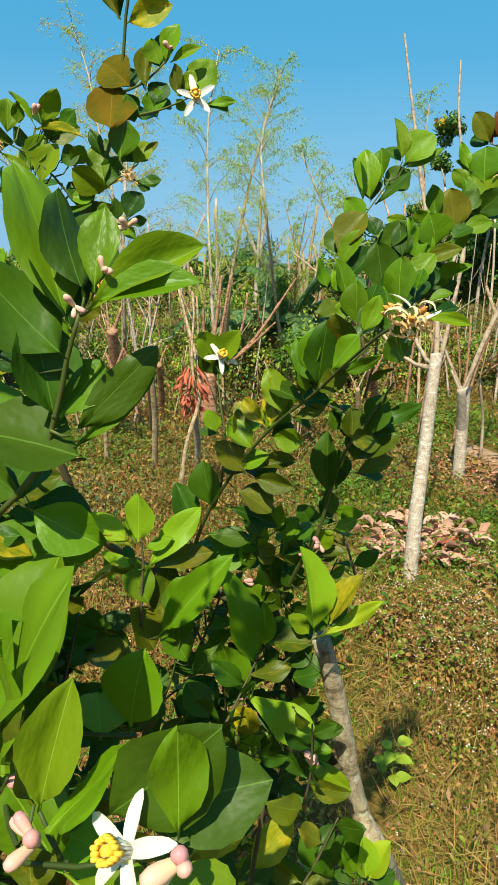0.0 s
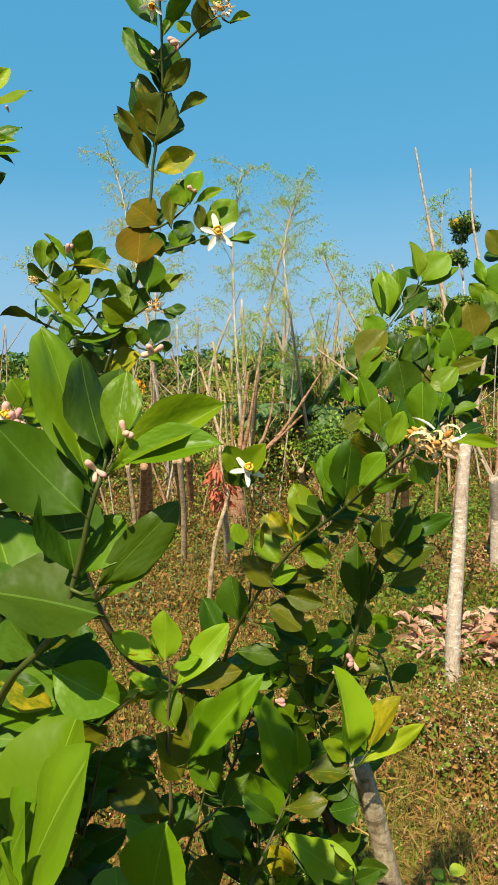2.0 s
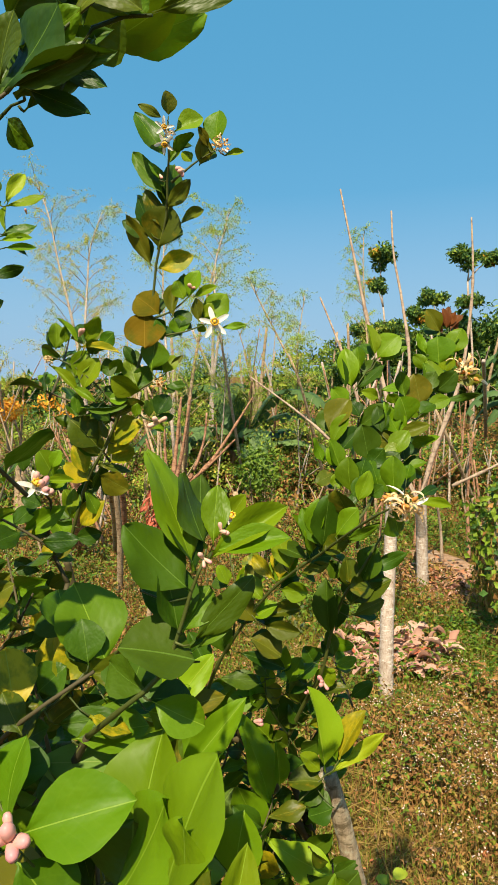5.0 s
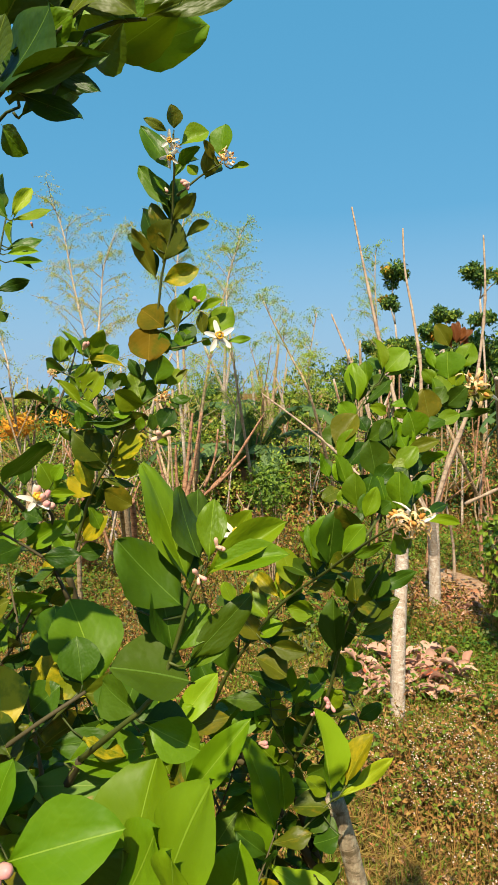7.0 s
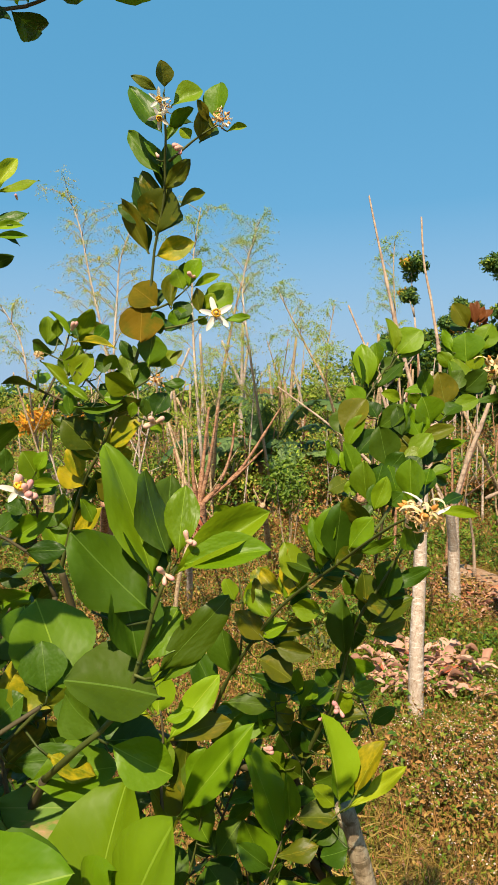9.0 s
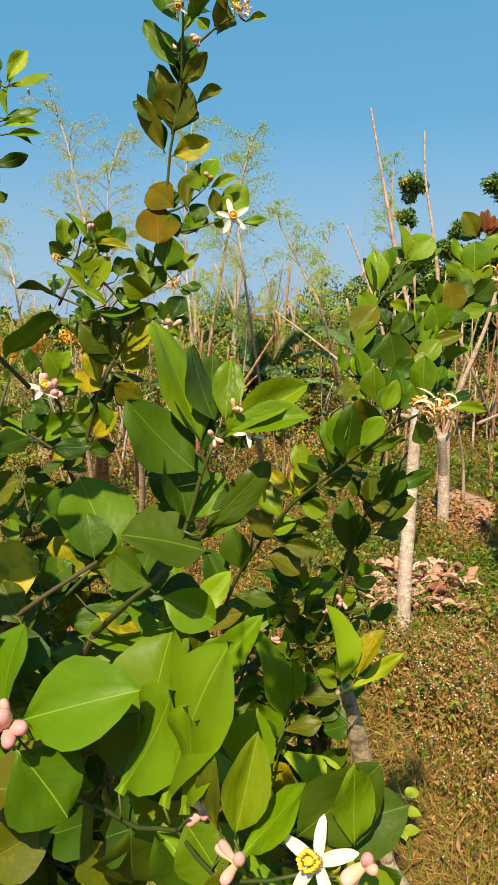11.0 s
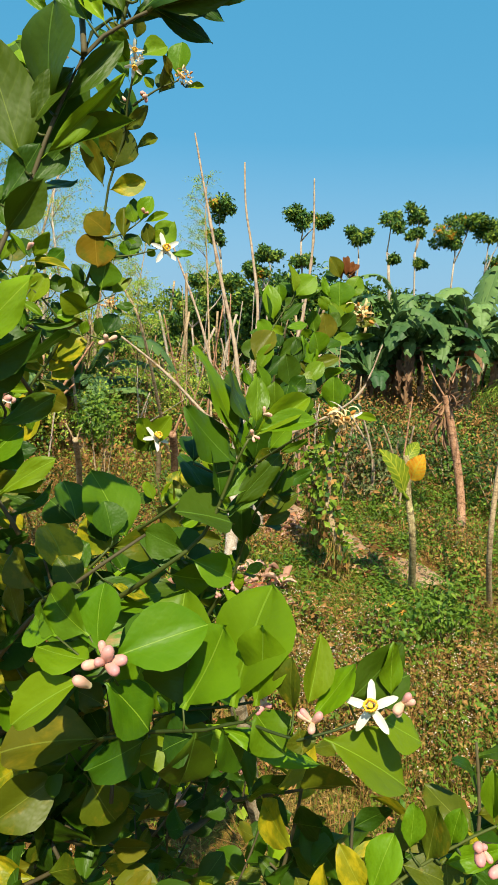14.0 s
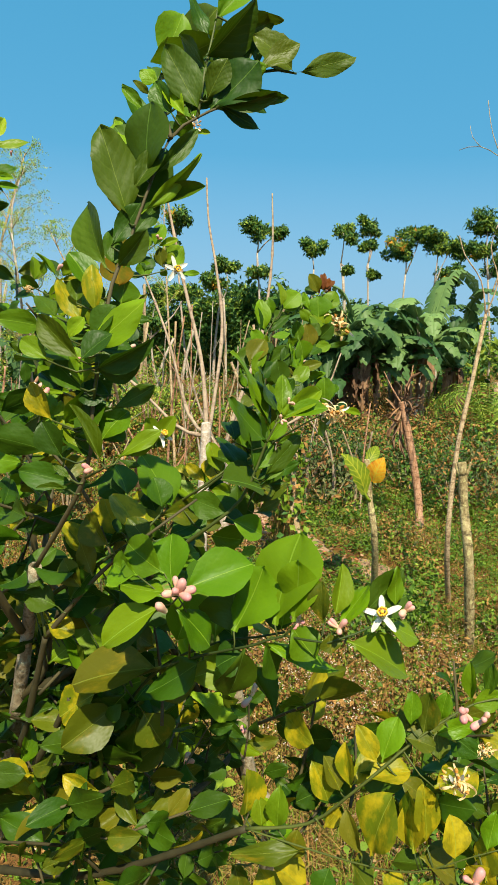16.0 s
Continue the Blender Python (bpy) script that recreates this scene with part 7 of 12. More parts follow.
lf(b0, (0.007, 0.758, 1.702), (0.058, 0.748, 1.693), (-0.11, -0.98, 0.18), 0.027, "o")
lf(b0, (0.008, 0.768, 1.698), (0.038, 0.777, 1.713), (-0.03, -0.84, 0.54), 0.025, "d")
stalk(b0, (-0.025, 0.772, 1.692), (-0.012, 0.773, 1.679))
lf(b0, (-0.012, 0.773, 1.679), (0.032, 0.759, 1.654), (0.31, -0.49, 0.81), 0.048, "o")
lf(b0, (-0.012, 0.785, 1.674), (0.025, 0.792, 1.655), (0.47, -0.57, 0.68), 0.043, "d")
stalk(b0, (-0.065, 0.828, 1.596), (-0.058, 0.824, 1.595))
lf(b0, (-0.058, 0.824, 1.595), (0.007, 0.827, 1.585), (0.13, -0.64, 0.75), 0.030, "d")
stalk(b0, (-0.041, 0.797, 1.656), (-0.028, 0.793, 1.649))
lf(b0, (-0.028, 0.793, 1.649), (0.042, 0.796, 1.619), (0.24, -0.85, 0.47), 0.023, "d")
lf(b0, (-0.070, 0.823, 1.604), (-0.100, 0.843, 1.663), (0.21, -0.89, 0.41), 0.037, "d")
lf(b0, (-0.070, 0.835, 1.598), (-0.104, 0.859, 1.640), (0.17, -0.79, 0.59), 0.033, "d")
stalk(b0, (-0.076, 0.837, 1.564), (-0.053, 0.836, 1.520))
lf(b0, (-0.053, 0.836, 1.520), (-0.076, 0.838, 1.563), (-0.20, -0.98, -0.07), 0.032, "m")
lf(b0, (-0.053, 0.848, 1.514), (-0.074, 0.866, 1.528), (-0.07, -0.68, 0.73), 0.028, "d")
stalk(b0, (-0.031, 0.788, 1.708), (-0.022, 0.785, 1.708))
lf(b0, (-0.022, 0.785, 1.708), (0.004, 0.801, 1.744), (-0.41, -0.76, 0.50), 0.023, "m")
lf(b0, (-0.022, 0.796, 1.704), (-0.017, 0.822, 1.730), (-0.02, -0.75, 0.66), 0.021, "d")
stalk(b0, (-0.029, 0.788, 1.750), (-0.039, 0.791, 1.748))
lf(b0, (-0.039, 0.791, 1.748), (-0.053, 0.803, 1.777), (0.75, -0.58, 0.31), 0.029, "m")
lf(b0, (-0.039, 0.800, 1.744), (-0.059, 0.822, 1.750), (-0.36, -0.50, 0.78), 0.026, "d")
lf(b0, (0.317, 0.898, 2.114), (0.311, 0.900, 2.148), (0.17, -0.98, 0.10), 0.014, "r")
lf(b0, (0.322, 0.897, 2.113), (0.345, 0.904, 2.138), (-0.51, -0.59, 0.63), 0.018, "r")
lf(b0, (0.326, 0.909, 2.114), (0.327, 0.919, 2.137), (-0.32, -0.88, 0.36), 0.016, "d")
stalk(b0, (0.320, 0.899, 2.109), (0.310, 0.896, 2.109))
lf(b0, (0.310, 0.896, 2.109), (0.297, 0.902, 2.132), (-0.56, -0.82, -0.10), 0.014, "r")
lf(b0, (0.325, 0.895, 2.109), (0.338, 0.893, 2.114), (-0.39, -0.68, 0.63), 0.017, "r")
lf(b0, (0.329, 0.907, 2.110), (0.339, 0.920, 2.118), (-0.01, -0.55, 0.83), 0.015, "d")
lf(b0, (0.318, 0.900, 2.118), (0.323, 0.907, 2.152), (-0.83, -0.51, 0.23), 0.014, "r")
lf(b0, (0.322, 0.911, 2.119), (0.322, 0.919, 2.141), (-0.31, -0.90, 0.30), 0.013, "d")
lf(b0, (0.071, 0.657, 1.837), (0.050, 0.668, 1.886), (0.24, -0.94, 0.26), 0.031, "m")
lf(b0, (0.073, 0.671, 1.833), (0.053, 0.683, 1.866), (0.23, -0.91, 0.36), 0.028, "d")
stalk(b0, (0.085, 0.621, 1.855), (0.083, 0.625, 1.859))
lf(b0, (0.083, 0.625, 1.859), (0.107, 0.611, 1.896), (-0.62, -0.65, 0.43), 0.028, "m")
lf(b0, (0.085, 0.640, 1.855), (0.115, 0.651, 1.865), (0.04, -0.61, 0.79), 0.026, "d")
lf(b0, (0.039, 0.709, 1.793), (0.023, 0.727, 1.844), (0.36, -0.90, 0.23), 0.034, "m")
lf(b0, (0.056, 0.684, 1.815), (0.088, 0.688, 1.849), (-0.38, -0.74, 0.56), 0.030, "d")
lf(b0, (0.057, 0.697, 1.811), (0.092, 0.697, 1.815), (0.01, -0.58, 0.82), 0.027, "d")
lf(b0, (0.027, 0.727, 1.764), (0.066, 0.729, 1.757), (0.18, -0.98, -0.03), 0.029, "m")
lf(b0, (0.028, 0.739, 1.760), (0.057, 0.745, 1.773), (-0.15, -0.63, 0.76), 0.026, "d")
lf(b0, (0.008, 0.748, 1.740), (-0.023, 0.769, 1.772), (0.21, -0.92, 0.33), 0.030, "m")
lf(b0, (0.021, 0.732, 1.770), (0.054, 0.733, 1.808), (-0.50, -0.74, 0.45), 0.030, "l")
lf(b0, (0.022, 0.744, 1.766), (0.048, 0.766, 1.788), (0.02, -0.74, 0.67), 0.027, "d")
lf(b0, (-0.006, 0.761, 1.711), (0.028, 0.755, 1.731), (-0.51, -0.54, 0.68), 0.031, "m")
lf(b0, (-0.005, 0.772, 1.706), (0.024, 0.782, 1.693), (0.53, -0.38, 0.75), 0.028, "d")
lf(b0, (0.153, 0.693, 1.900), (0.144, 0.703, 1.938), (0.38, -0.88, 0.29), 0.032, "m")
lf(b0, (0.156, 0.705, 1.897), (0.159, 0.717, 1.930), (-0.22, -0.92, 0.32), 0.029, "d")
lf(b0, (0.176, 0.729, 1.936), (0.204, 0.733, 1.972), (-0.38, -0.86, 0.35), 0.028, "m")
lf(b0, (0.179, 0.742, 1.934), (0.195, 0.757, 1.960), (-0.18, -0.79, 0.58), 0.025, "d")
lf(b0, (0.214, 0.768, 1.969), (0.188, 0.774, 1.990), (-0.06, -0.98, 0.19), 0.026, "m")
lf(b0, (0.218, 0.780, 1.968), (0.196, 0.784, 1.980), (-0.06, -0.97, 0.22), 0.023, "d")
lf(b0, (0.250, 0.808, 1.996), (0.289, 0.807, 2.010), (-0.14, -0.93, 0.35), 0.023, "m")
lf(b0, (0.254, 0.820, 1.995), (0.276, 0.844, 2.022), (-0.20, -0.64, 0.74), 0.021, "d")
lf(b0, (0.109, 0.722, 1.927), (0.092, 0.724, 1.953), (0.22, -0.95, 0.23), 0.025, "m")
lf(b0, (0.111, 0.734, 1.925), (0.090, 0.739, 1.940), (0.27, -0.74, 0.61), 0.023, "d")
lf(b0, (0.112, 0.732, 1.946), (0.139, 0.732, 1.977), (-0.42, -0.82, 0.38), 0.030, "d")
lf(b0, (0.129, 0.761, 2.002), (0.106, 0.758, 2.030), (0.34, -0.92, 0.18), 0.028, "m")
lf(b0, (0.131, 0.773, 2.002), (0.106, 0.794, 2.011), (-0.24, -0.61, 0.75), 0.025, "d")
lf(b0, (0.150, 0.779, 2.048), (0.132, 0.786, 2.069), (-0.16, -0.97, 0.20), 0.022, "m")
stalk(b0, (0.282, 0.838, 2.011), (0.277, 0.842, 2.018))
lf(b0, (0.277, 0.842, 2.018), (0.309, 0.837, 2.049), (0.04, -0.98, -0.19), 0.034, "d")
lf(b0, (0.281, 0.853, 2.017), (0.316, 0.870, 2.025), (0.20, -0.74, 0.64), 0.030, "d")

# shoot b_dark: much of its shade is put into dark leaf colours
b0 = br = twig(tree_one, [(0.055, 0.880, 1.463), (0.075, 0.843, 1.536), (0.097, 0.807, 1.604), (0.108, 0.790, 1.668), (0.122, 0.773, 1.729), (0.145, 0.764, 1.770), (0.175, 0.757, 1.824)], 0.0045, 0.0018, True)
br = twig(tree_one, [(0.075, 0.843, 1.536), (0.099, 0.825, 1.574), (0.110, 0.815, 1.587)], 0.0027, 0.0011, True)
br = twig(tree_one, [(0.055, 0.880, 1.463), (0.021, 0.845, 1.538), (0.014, 0.828, 1.590)], 0.0027, 0.0011, True)
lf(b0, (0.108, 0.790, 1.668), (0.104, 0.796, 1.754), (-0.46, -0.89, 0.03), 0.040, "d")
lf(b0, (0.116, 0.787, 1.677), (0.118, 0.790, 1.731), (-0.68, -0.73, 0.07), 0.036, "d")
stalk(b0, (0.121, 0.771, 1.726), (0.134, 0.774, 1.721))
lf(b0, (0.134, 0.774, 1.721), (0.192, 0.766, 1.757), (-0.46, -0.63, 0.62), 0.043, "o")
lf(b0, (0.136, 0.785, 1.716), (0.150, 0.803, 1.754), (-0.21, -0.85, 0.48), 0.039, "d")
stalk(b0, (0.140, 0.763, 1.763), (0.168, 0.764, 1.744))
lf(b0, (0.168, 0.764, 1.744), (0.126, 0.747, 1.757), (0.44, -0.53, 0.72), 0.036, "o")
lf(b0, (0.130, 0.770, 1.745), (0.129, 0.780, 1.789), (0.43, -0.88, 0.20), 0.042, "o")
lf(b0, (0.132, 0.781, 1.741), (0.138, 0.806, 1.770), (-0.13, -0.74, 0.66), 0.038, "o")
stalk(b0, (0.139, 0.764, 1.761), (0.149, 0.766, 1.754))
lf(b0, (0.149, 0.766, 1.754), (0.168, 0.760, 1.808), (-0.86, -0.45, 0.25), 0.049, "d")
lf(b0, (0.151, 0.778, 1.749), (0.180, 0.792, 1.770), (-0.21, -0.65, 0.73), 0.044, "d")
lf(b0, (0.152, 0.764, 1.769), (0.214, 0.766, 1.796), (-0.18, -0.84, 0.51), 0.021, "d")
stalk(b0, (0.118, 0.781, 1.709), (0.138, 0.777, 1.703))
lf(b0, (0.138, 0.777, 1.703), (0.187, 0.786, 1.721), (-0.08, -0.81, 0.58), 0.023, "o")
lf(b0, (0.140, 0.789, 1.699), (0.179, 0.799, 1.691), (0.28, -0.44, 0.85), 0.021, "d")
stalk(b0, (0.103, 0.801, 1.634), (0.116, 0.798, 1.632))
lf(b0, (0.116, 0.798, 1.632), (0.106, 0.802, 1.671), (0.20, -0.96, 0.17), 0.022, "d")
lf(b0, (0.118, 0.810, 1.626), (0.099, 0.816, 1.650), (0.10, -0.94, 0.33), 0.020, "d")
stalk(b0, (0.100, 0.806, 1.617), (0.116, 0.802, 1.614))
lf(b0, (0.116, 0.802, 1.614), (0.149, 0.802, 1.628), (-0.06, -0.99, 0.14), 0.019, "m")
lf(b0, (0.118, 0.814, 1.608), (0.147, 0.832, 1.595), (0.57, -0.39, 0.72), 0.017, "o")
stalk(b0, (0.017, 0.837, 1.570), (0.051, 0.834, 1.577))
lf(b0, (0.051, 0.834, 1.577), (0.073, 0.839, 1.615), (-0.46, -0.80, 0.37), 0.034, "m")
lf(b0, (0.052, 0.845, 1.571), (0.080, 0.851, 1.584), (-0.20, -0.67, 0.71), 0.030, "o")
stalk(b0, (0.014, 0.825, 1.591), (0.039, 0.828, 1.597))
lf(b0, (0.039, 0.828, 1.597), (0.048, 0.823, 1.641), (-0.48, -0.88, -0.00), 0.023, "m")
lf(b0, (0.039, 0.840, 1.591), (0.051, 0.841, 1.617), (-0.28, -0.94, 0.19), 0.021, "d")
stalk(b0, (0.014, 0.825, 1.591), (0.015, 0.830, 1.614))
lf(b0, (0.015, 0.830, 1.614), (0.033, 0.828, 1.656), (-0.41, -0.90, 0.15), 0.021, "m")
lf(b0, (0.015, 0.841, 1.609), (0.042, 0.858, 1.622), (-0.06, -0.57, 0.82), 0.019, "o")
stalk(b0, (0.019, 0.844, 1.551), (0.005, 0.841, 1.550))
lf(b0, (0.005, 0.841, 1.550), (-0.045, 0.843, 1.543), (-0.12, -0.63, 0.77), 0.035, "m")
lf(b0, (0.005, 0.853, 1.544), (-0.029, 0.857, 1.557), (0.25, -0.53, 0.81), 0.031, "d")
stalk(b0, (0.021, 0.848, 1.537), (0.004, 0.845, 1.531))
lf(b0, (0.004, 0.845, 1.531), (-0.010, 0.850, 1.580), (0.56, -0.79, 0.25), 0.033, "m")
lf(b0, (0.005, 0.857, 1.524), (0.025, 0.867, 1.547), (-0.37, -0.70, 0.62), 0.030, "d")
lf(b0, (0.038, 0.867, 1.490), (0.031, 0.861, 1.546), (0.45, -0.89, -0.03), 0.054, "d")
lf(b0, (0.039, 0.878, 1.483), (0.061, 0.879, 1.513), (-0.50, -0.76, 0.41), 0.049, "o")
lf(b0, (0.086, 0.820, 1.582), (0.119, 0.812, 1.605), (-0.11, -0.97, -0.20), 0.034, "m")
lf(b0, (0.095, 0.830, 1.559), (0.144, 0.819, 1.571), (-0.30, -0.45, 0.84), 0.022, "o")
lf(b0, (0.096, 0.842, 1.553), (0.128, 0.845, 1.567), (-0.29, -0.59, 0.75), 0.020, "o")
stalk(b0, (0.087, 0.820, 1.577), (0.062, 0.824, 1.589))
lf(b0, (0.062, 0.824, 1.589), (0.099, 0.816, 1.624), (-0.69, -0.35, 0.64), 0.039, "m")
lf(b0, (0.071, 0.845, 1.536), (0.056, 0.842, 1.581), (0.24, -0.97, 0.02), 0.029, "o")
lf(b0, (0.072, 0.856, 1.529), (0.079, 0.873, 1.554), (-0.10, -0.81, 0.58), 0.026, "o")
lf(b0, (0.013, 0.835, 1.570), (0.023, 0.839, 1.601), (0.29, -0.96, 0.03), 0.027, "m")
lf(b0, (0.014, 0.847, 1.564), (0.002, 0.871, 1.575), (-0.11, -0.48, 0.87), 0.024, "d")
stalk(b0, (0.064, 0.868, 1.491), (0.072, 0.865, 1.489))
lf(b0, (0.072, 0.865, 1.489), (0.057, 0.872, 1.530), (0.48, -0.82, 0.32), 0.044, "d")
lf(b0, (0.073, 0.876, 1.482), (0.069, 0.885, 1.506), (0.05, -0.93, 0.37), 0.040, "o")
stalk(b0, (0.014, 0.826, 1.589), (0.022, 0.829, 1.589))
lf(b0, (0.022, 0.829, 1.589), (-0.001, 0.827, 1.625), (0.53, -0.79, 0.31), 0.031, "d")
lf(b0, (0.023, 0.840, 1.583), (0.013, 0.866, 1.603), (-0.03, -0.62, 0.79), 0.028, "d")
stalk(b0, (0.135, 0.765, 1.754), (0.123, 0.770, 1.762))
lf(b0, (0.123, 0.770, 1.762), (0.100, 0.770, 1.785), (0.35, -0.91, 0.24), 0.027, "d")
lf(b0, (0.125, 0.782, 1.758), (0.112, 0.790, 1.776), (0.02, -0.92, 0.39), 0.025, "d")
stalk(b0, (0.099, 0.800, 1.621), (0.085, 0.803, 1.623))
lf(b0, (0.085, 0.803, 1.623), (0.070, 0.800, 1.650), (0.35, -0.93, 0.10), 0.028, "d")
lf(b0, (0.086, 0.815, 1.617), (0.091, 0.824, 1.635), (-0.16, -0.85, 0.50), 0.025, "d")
stalk(b0, (0.065, 0.859, 1.501), (0.084, 0.861, 1.491))
lf(b0, (0.084, 0.861, 1.491), (0.122, 0.852, 1.520), (-0.09, -0.98, -0.18), 0.024, "g")
lf(b0, (0.086, 0.872, 1.484), (0.117, 0.877, 1.485), (0.07, -0.66, 0.75), 0.021, "m")
stalk(b0, (0.026, 0.848, 1.529), (0.038, 0.851, 1.534))
lf(b0, (0.038, 0.851, 1.534), (0.014, 0.848, 1.571), (0.61, -0.72, 0.34), 0.033, "o")
stalk(b0, (0.071, 0.848, 1.524), (0.088, 0.850, 1.515))
lf(b0, (0.088, 0.850, 1.515), (0.113, 0.844, 1.542), (-0.70, -0.44, 0.56), 0.036, "d")
lf(b0, (0.089, 0.861, 1.508), (0.109, 0.866, 1.522), (-0.30, -0.70, 0.65), 0.032, "d")
stalk(b0, (0.056, 0.883, 1.462), (0.055, 0.879, 1.446))
lf(b0, (0.055, 0.879, 1.446), (0.021, 0.884, 1.472), (-0.21, -0.97, -0.08), 0.048, "d")
lf(b0, (0.056, 0.890, 1.439), (0.051, 0.910, 1.463), (0.04, -0.77, 0.63), 0.043, "d")
stalk(b0, (0.055, 0.877, 1.465), (0.072, 0.878, 1.437))
lf(b0, (0.072, 0.878, 1.437), (0.106, 0.872, 1.456), (-0.10, -0.99, -0.14), 0.037, "d")
lf(b0, (0.073, 0.889, 1.429), (0.106, 0.896, 1.433), (-0.01, -0.46, 0.89), 0.033, "o")
stalk(b0, (0.019, 0.844, 1.551), (0.046, 0.840, 1.557))
lf(b0, (0.046, 0.840, 1.557), (0.081, 0.848, 1.576), (-0.27, -0.64, 0.72), 0.035, "d")
lf(b0, (0.047, 0.852, 1.550), (0.078, 0.858, 1.547), (0.23, -0.58, 0.78), 0.031, "o")
stalk(b0, (0.015, 0.833, 1.583), (-0.003, 0.831, 1.581))
lf(b0, (-0.003, 0.831, 1.581), (-0.026, 0.838, 1.596), (0.15, -0.76, 0.63), 0.025, "d")
stalk(b0, (0.051, 0.873, 1.474), (0.029, 0.876, 1.459))
lf(b0, (0.029, 0.876, 1.459), (-0.004, 0.875, 1.497), (0.00, -1.00, -0.02), 0.036, "m")
lf(b0, (0.030, 0.887, 1.451), (-0.011, 0.895, 1.451), (-0.13, -0.65, 0.75), 0.032, "o")

# shoot e_young
b0 = br = twig(tree_one, [(-0.148, 0.791, 1.262), (-0.142, 0.777, 1.398), (-0.144, 0.787, 1.508), (-0.140, 0.793, 1.565), (-0.143, 0.793, 1.603)], 0.0045, 0.0018, False)
br = twig(tree_one, [(-0.148, 0.791, 1.262), (-0.105, 0.795, 1.386), (-0.086, 0.790, 1.481)], 0.0027, 0.0011, True)
br = twig(tree_one, [(-0.015, 0.771, 1.190), (0.001, 0.752, 1.381), (0.046, 0.747, 1.437), (0.092, 0.757, 1.474)], 0.0027, 0.0011, True)
br = twig(tree_one, [(-0.007, 0.756, 1.322), (0.012, 0.756, 1.396), (0.016, 0.760, 1.447)], 0.0027, 0.0011, True)
lf(b0, (-0.145, 0.793, 1.594), (-0.144, 0.802, 1.664), (-0.56, -0.82, 0.12), 0.062, "y")
stalk(b0, (-0.142, 0.790, 1.598), (-0.156, 0.792, 1.595))
lf(b0, (-0.156, 0.792, 1.595), (-0.215, 0.797, 1.632), (0.33, -0.72, 0.61), 0.033, "y")
lf(b0, (-0.135, 0.792, 1.557), (-0.062, 0.818, 1.638), (-0.27, -0.82, 0.50), 0.039, "y")
lf(b0, (-0.137, 0.803, 1.552), (-0.046, 0.827, 1.566), (0.00, -0.54, 0.84), 0.035, "o")
lf(b0, (-0.149, 0.793, 1.590), (-0.194, 0.788, 1.606), (0.30, -0.74, 0.60), 0.013, "g")
lf(b0, (-0.151, 0.804, 1.585), (-0.174, 0.835, 1.611), (0.11, -0.59, 0.80), 0.011, "m")
lf(b0, (-0.138, 0.793, 1.586), (-0.098, 0.791, 1.603), (-0.31, -0.73, 0.61), 0.021, "m")
stalk(b0, (-0.140, 0.789, 1.558), (-0.154, 0.792, 1.557))
lf(b0, (-0.154, 0.792, 1.557), (-0.196, 0.793, 1.580), (0.32, -0.70, 0.63), 0.020, "y")
lf(b0, (-0.156, 0.803, 1.551), (-0.171, 0.827, 1.574), (0.09, -0.66, 0.74), 0.018, "d")
stalk(b0, (-0.143, 0.792, 1.529), (-0.182, 0.790, 1.532))
lf(b0, (-0.182, 0.790, 1.532), (-0.193, 0.811, 1.575), (0.53, -0.70, 0.48), 0.019, "m")
stalk(b0, (-0.144, 0.789, 1.498), (-0.132, 0.787, 1.500))
lf(b0, (-0.132, 0.787, 1.500), (-0.168, 0.808, 1.566), (0.42, -0.77, 0.48), 0.046, "m")
stalk(b0, (-0.143, 0.780, 1.459), (-0.121, 0.783, 1.458))
lf(b0, (-0.121, 0.783, 1.458), (-0.016, 0.796, 1.578), (-0.24, -0.92, 0.31), 0.050, "l")
lf(b0, (-0.123, 0.793, 1.451), (-0.108, 0.825, 1.553), (0.02, -0.96, 0.29), 0.045, "o")
stalk(b0, (-0.088, 0.793, 1.474), (-0.110, 0.791, 1.480))
lf(b0, (-0.110, 0.791, 1.480), (-0.084, 0.809, 1.539), (-0.33, -0.85, 0.40), 0.038, "l")
lf(b0, (-0.111, 0.802, 1.473), (-0.093, 0.825, 1.516), (-0.13, -0.85, 0.52), 0.035, "d")
lf(b0, (-0.095, 0.792, 1.443), (-0.086, 0.806, 1.495), (-0.12, -0.95, 0.28), 0.040, "m")
lf(b0, (-0.148, 0.785, 1.483), (-0.209, 0.782, 1.475), (-0.07, -0.64, 0.77), 0.028, "d")
stalk(b0, (-0.142, 0.779, 1.443), (-0.157, 0.781, 1.441))
lf(b0, (-0.157, 0.781, 1.441), (-0.223, 0.786, 1.473), (0.32, -0.58, 0.75), 0.029, "d")
lf(b0, (-0.159, 0.792, 1.434), (-0.209, 0.810, 1.452), (0.10, -0.56, 0.82), 0.026, "o")
lf(b0, (-0.150, 0.780, 1.424), (-0.221, 0.783, 1.441), (0.20, -0.34, 0.92), 0.043, "d")
stalk(b0, (-0.142, 0.778, 1.434), (-0.126, 0.781, 1.433))
lf(b0, (-0.126, 0.781, 1.433), (-0.159, 0.786, 1.498), (0.78, -0.44, 0.44), 0.068, "o")
stalk(b0, (-0.100, 0.791, 1.412), (-0.080, 0.792, 1.406))
lf(b0, (-0.080, 0.792, 1.406), (-0.115, 0.803, 1.471), (0.38, -0.86, 0.34), 0.046, "m")
lf(b0, (0.016, 0.758, 1.422), (-0.032, 0.786, 1.560), (0.69, -0.62, 0.37), 0.068, "l")
stalk(b0, (0.016, 0.757, 1.449), (0.027, 0.762, 1.455))
lf(b0, (0.027, 0.762, 1.455), (0.023, 0.768, 1.524), (0.35, -0.93, 0.11), 0.026, "l")
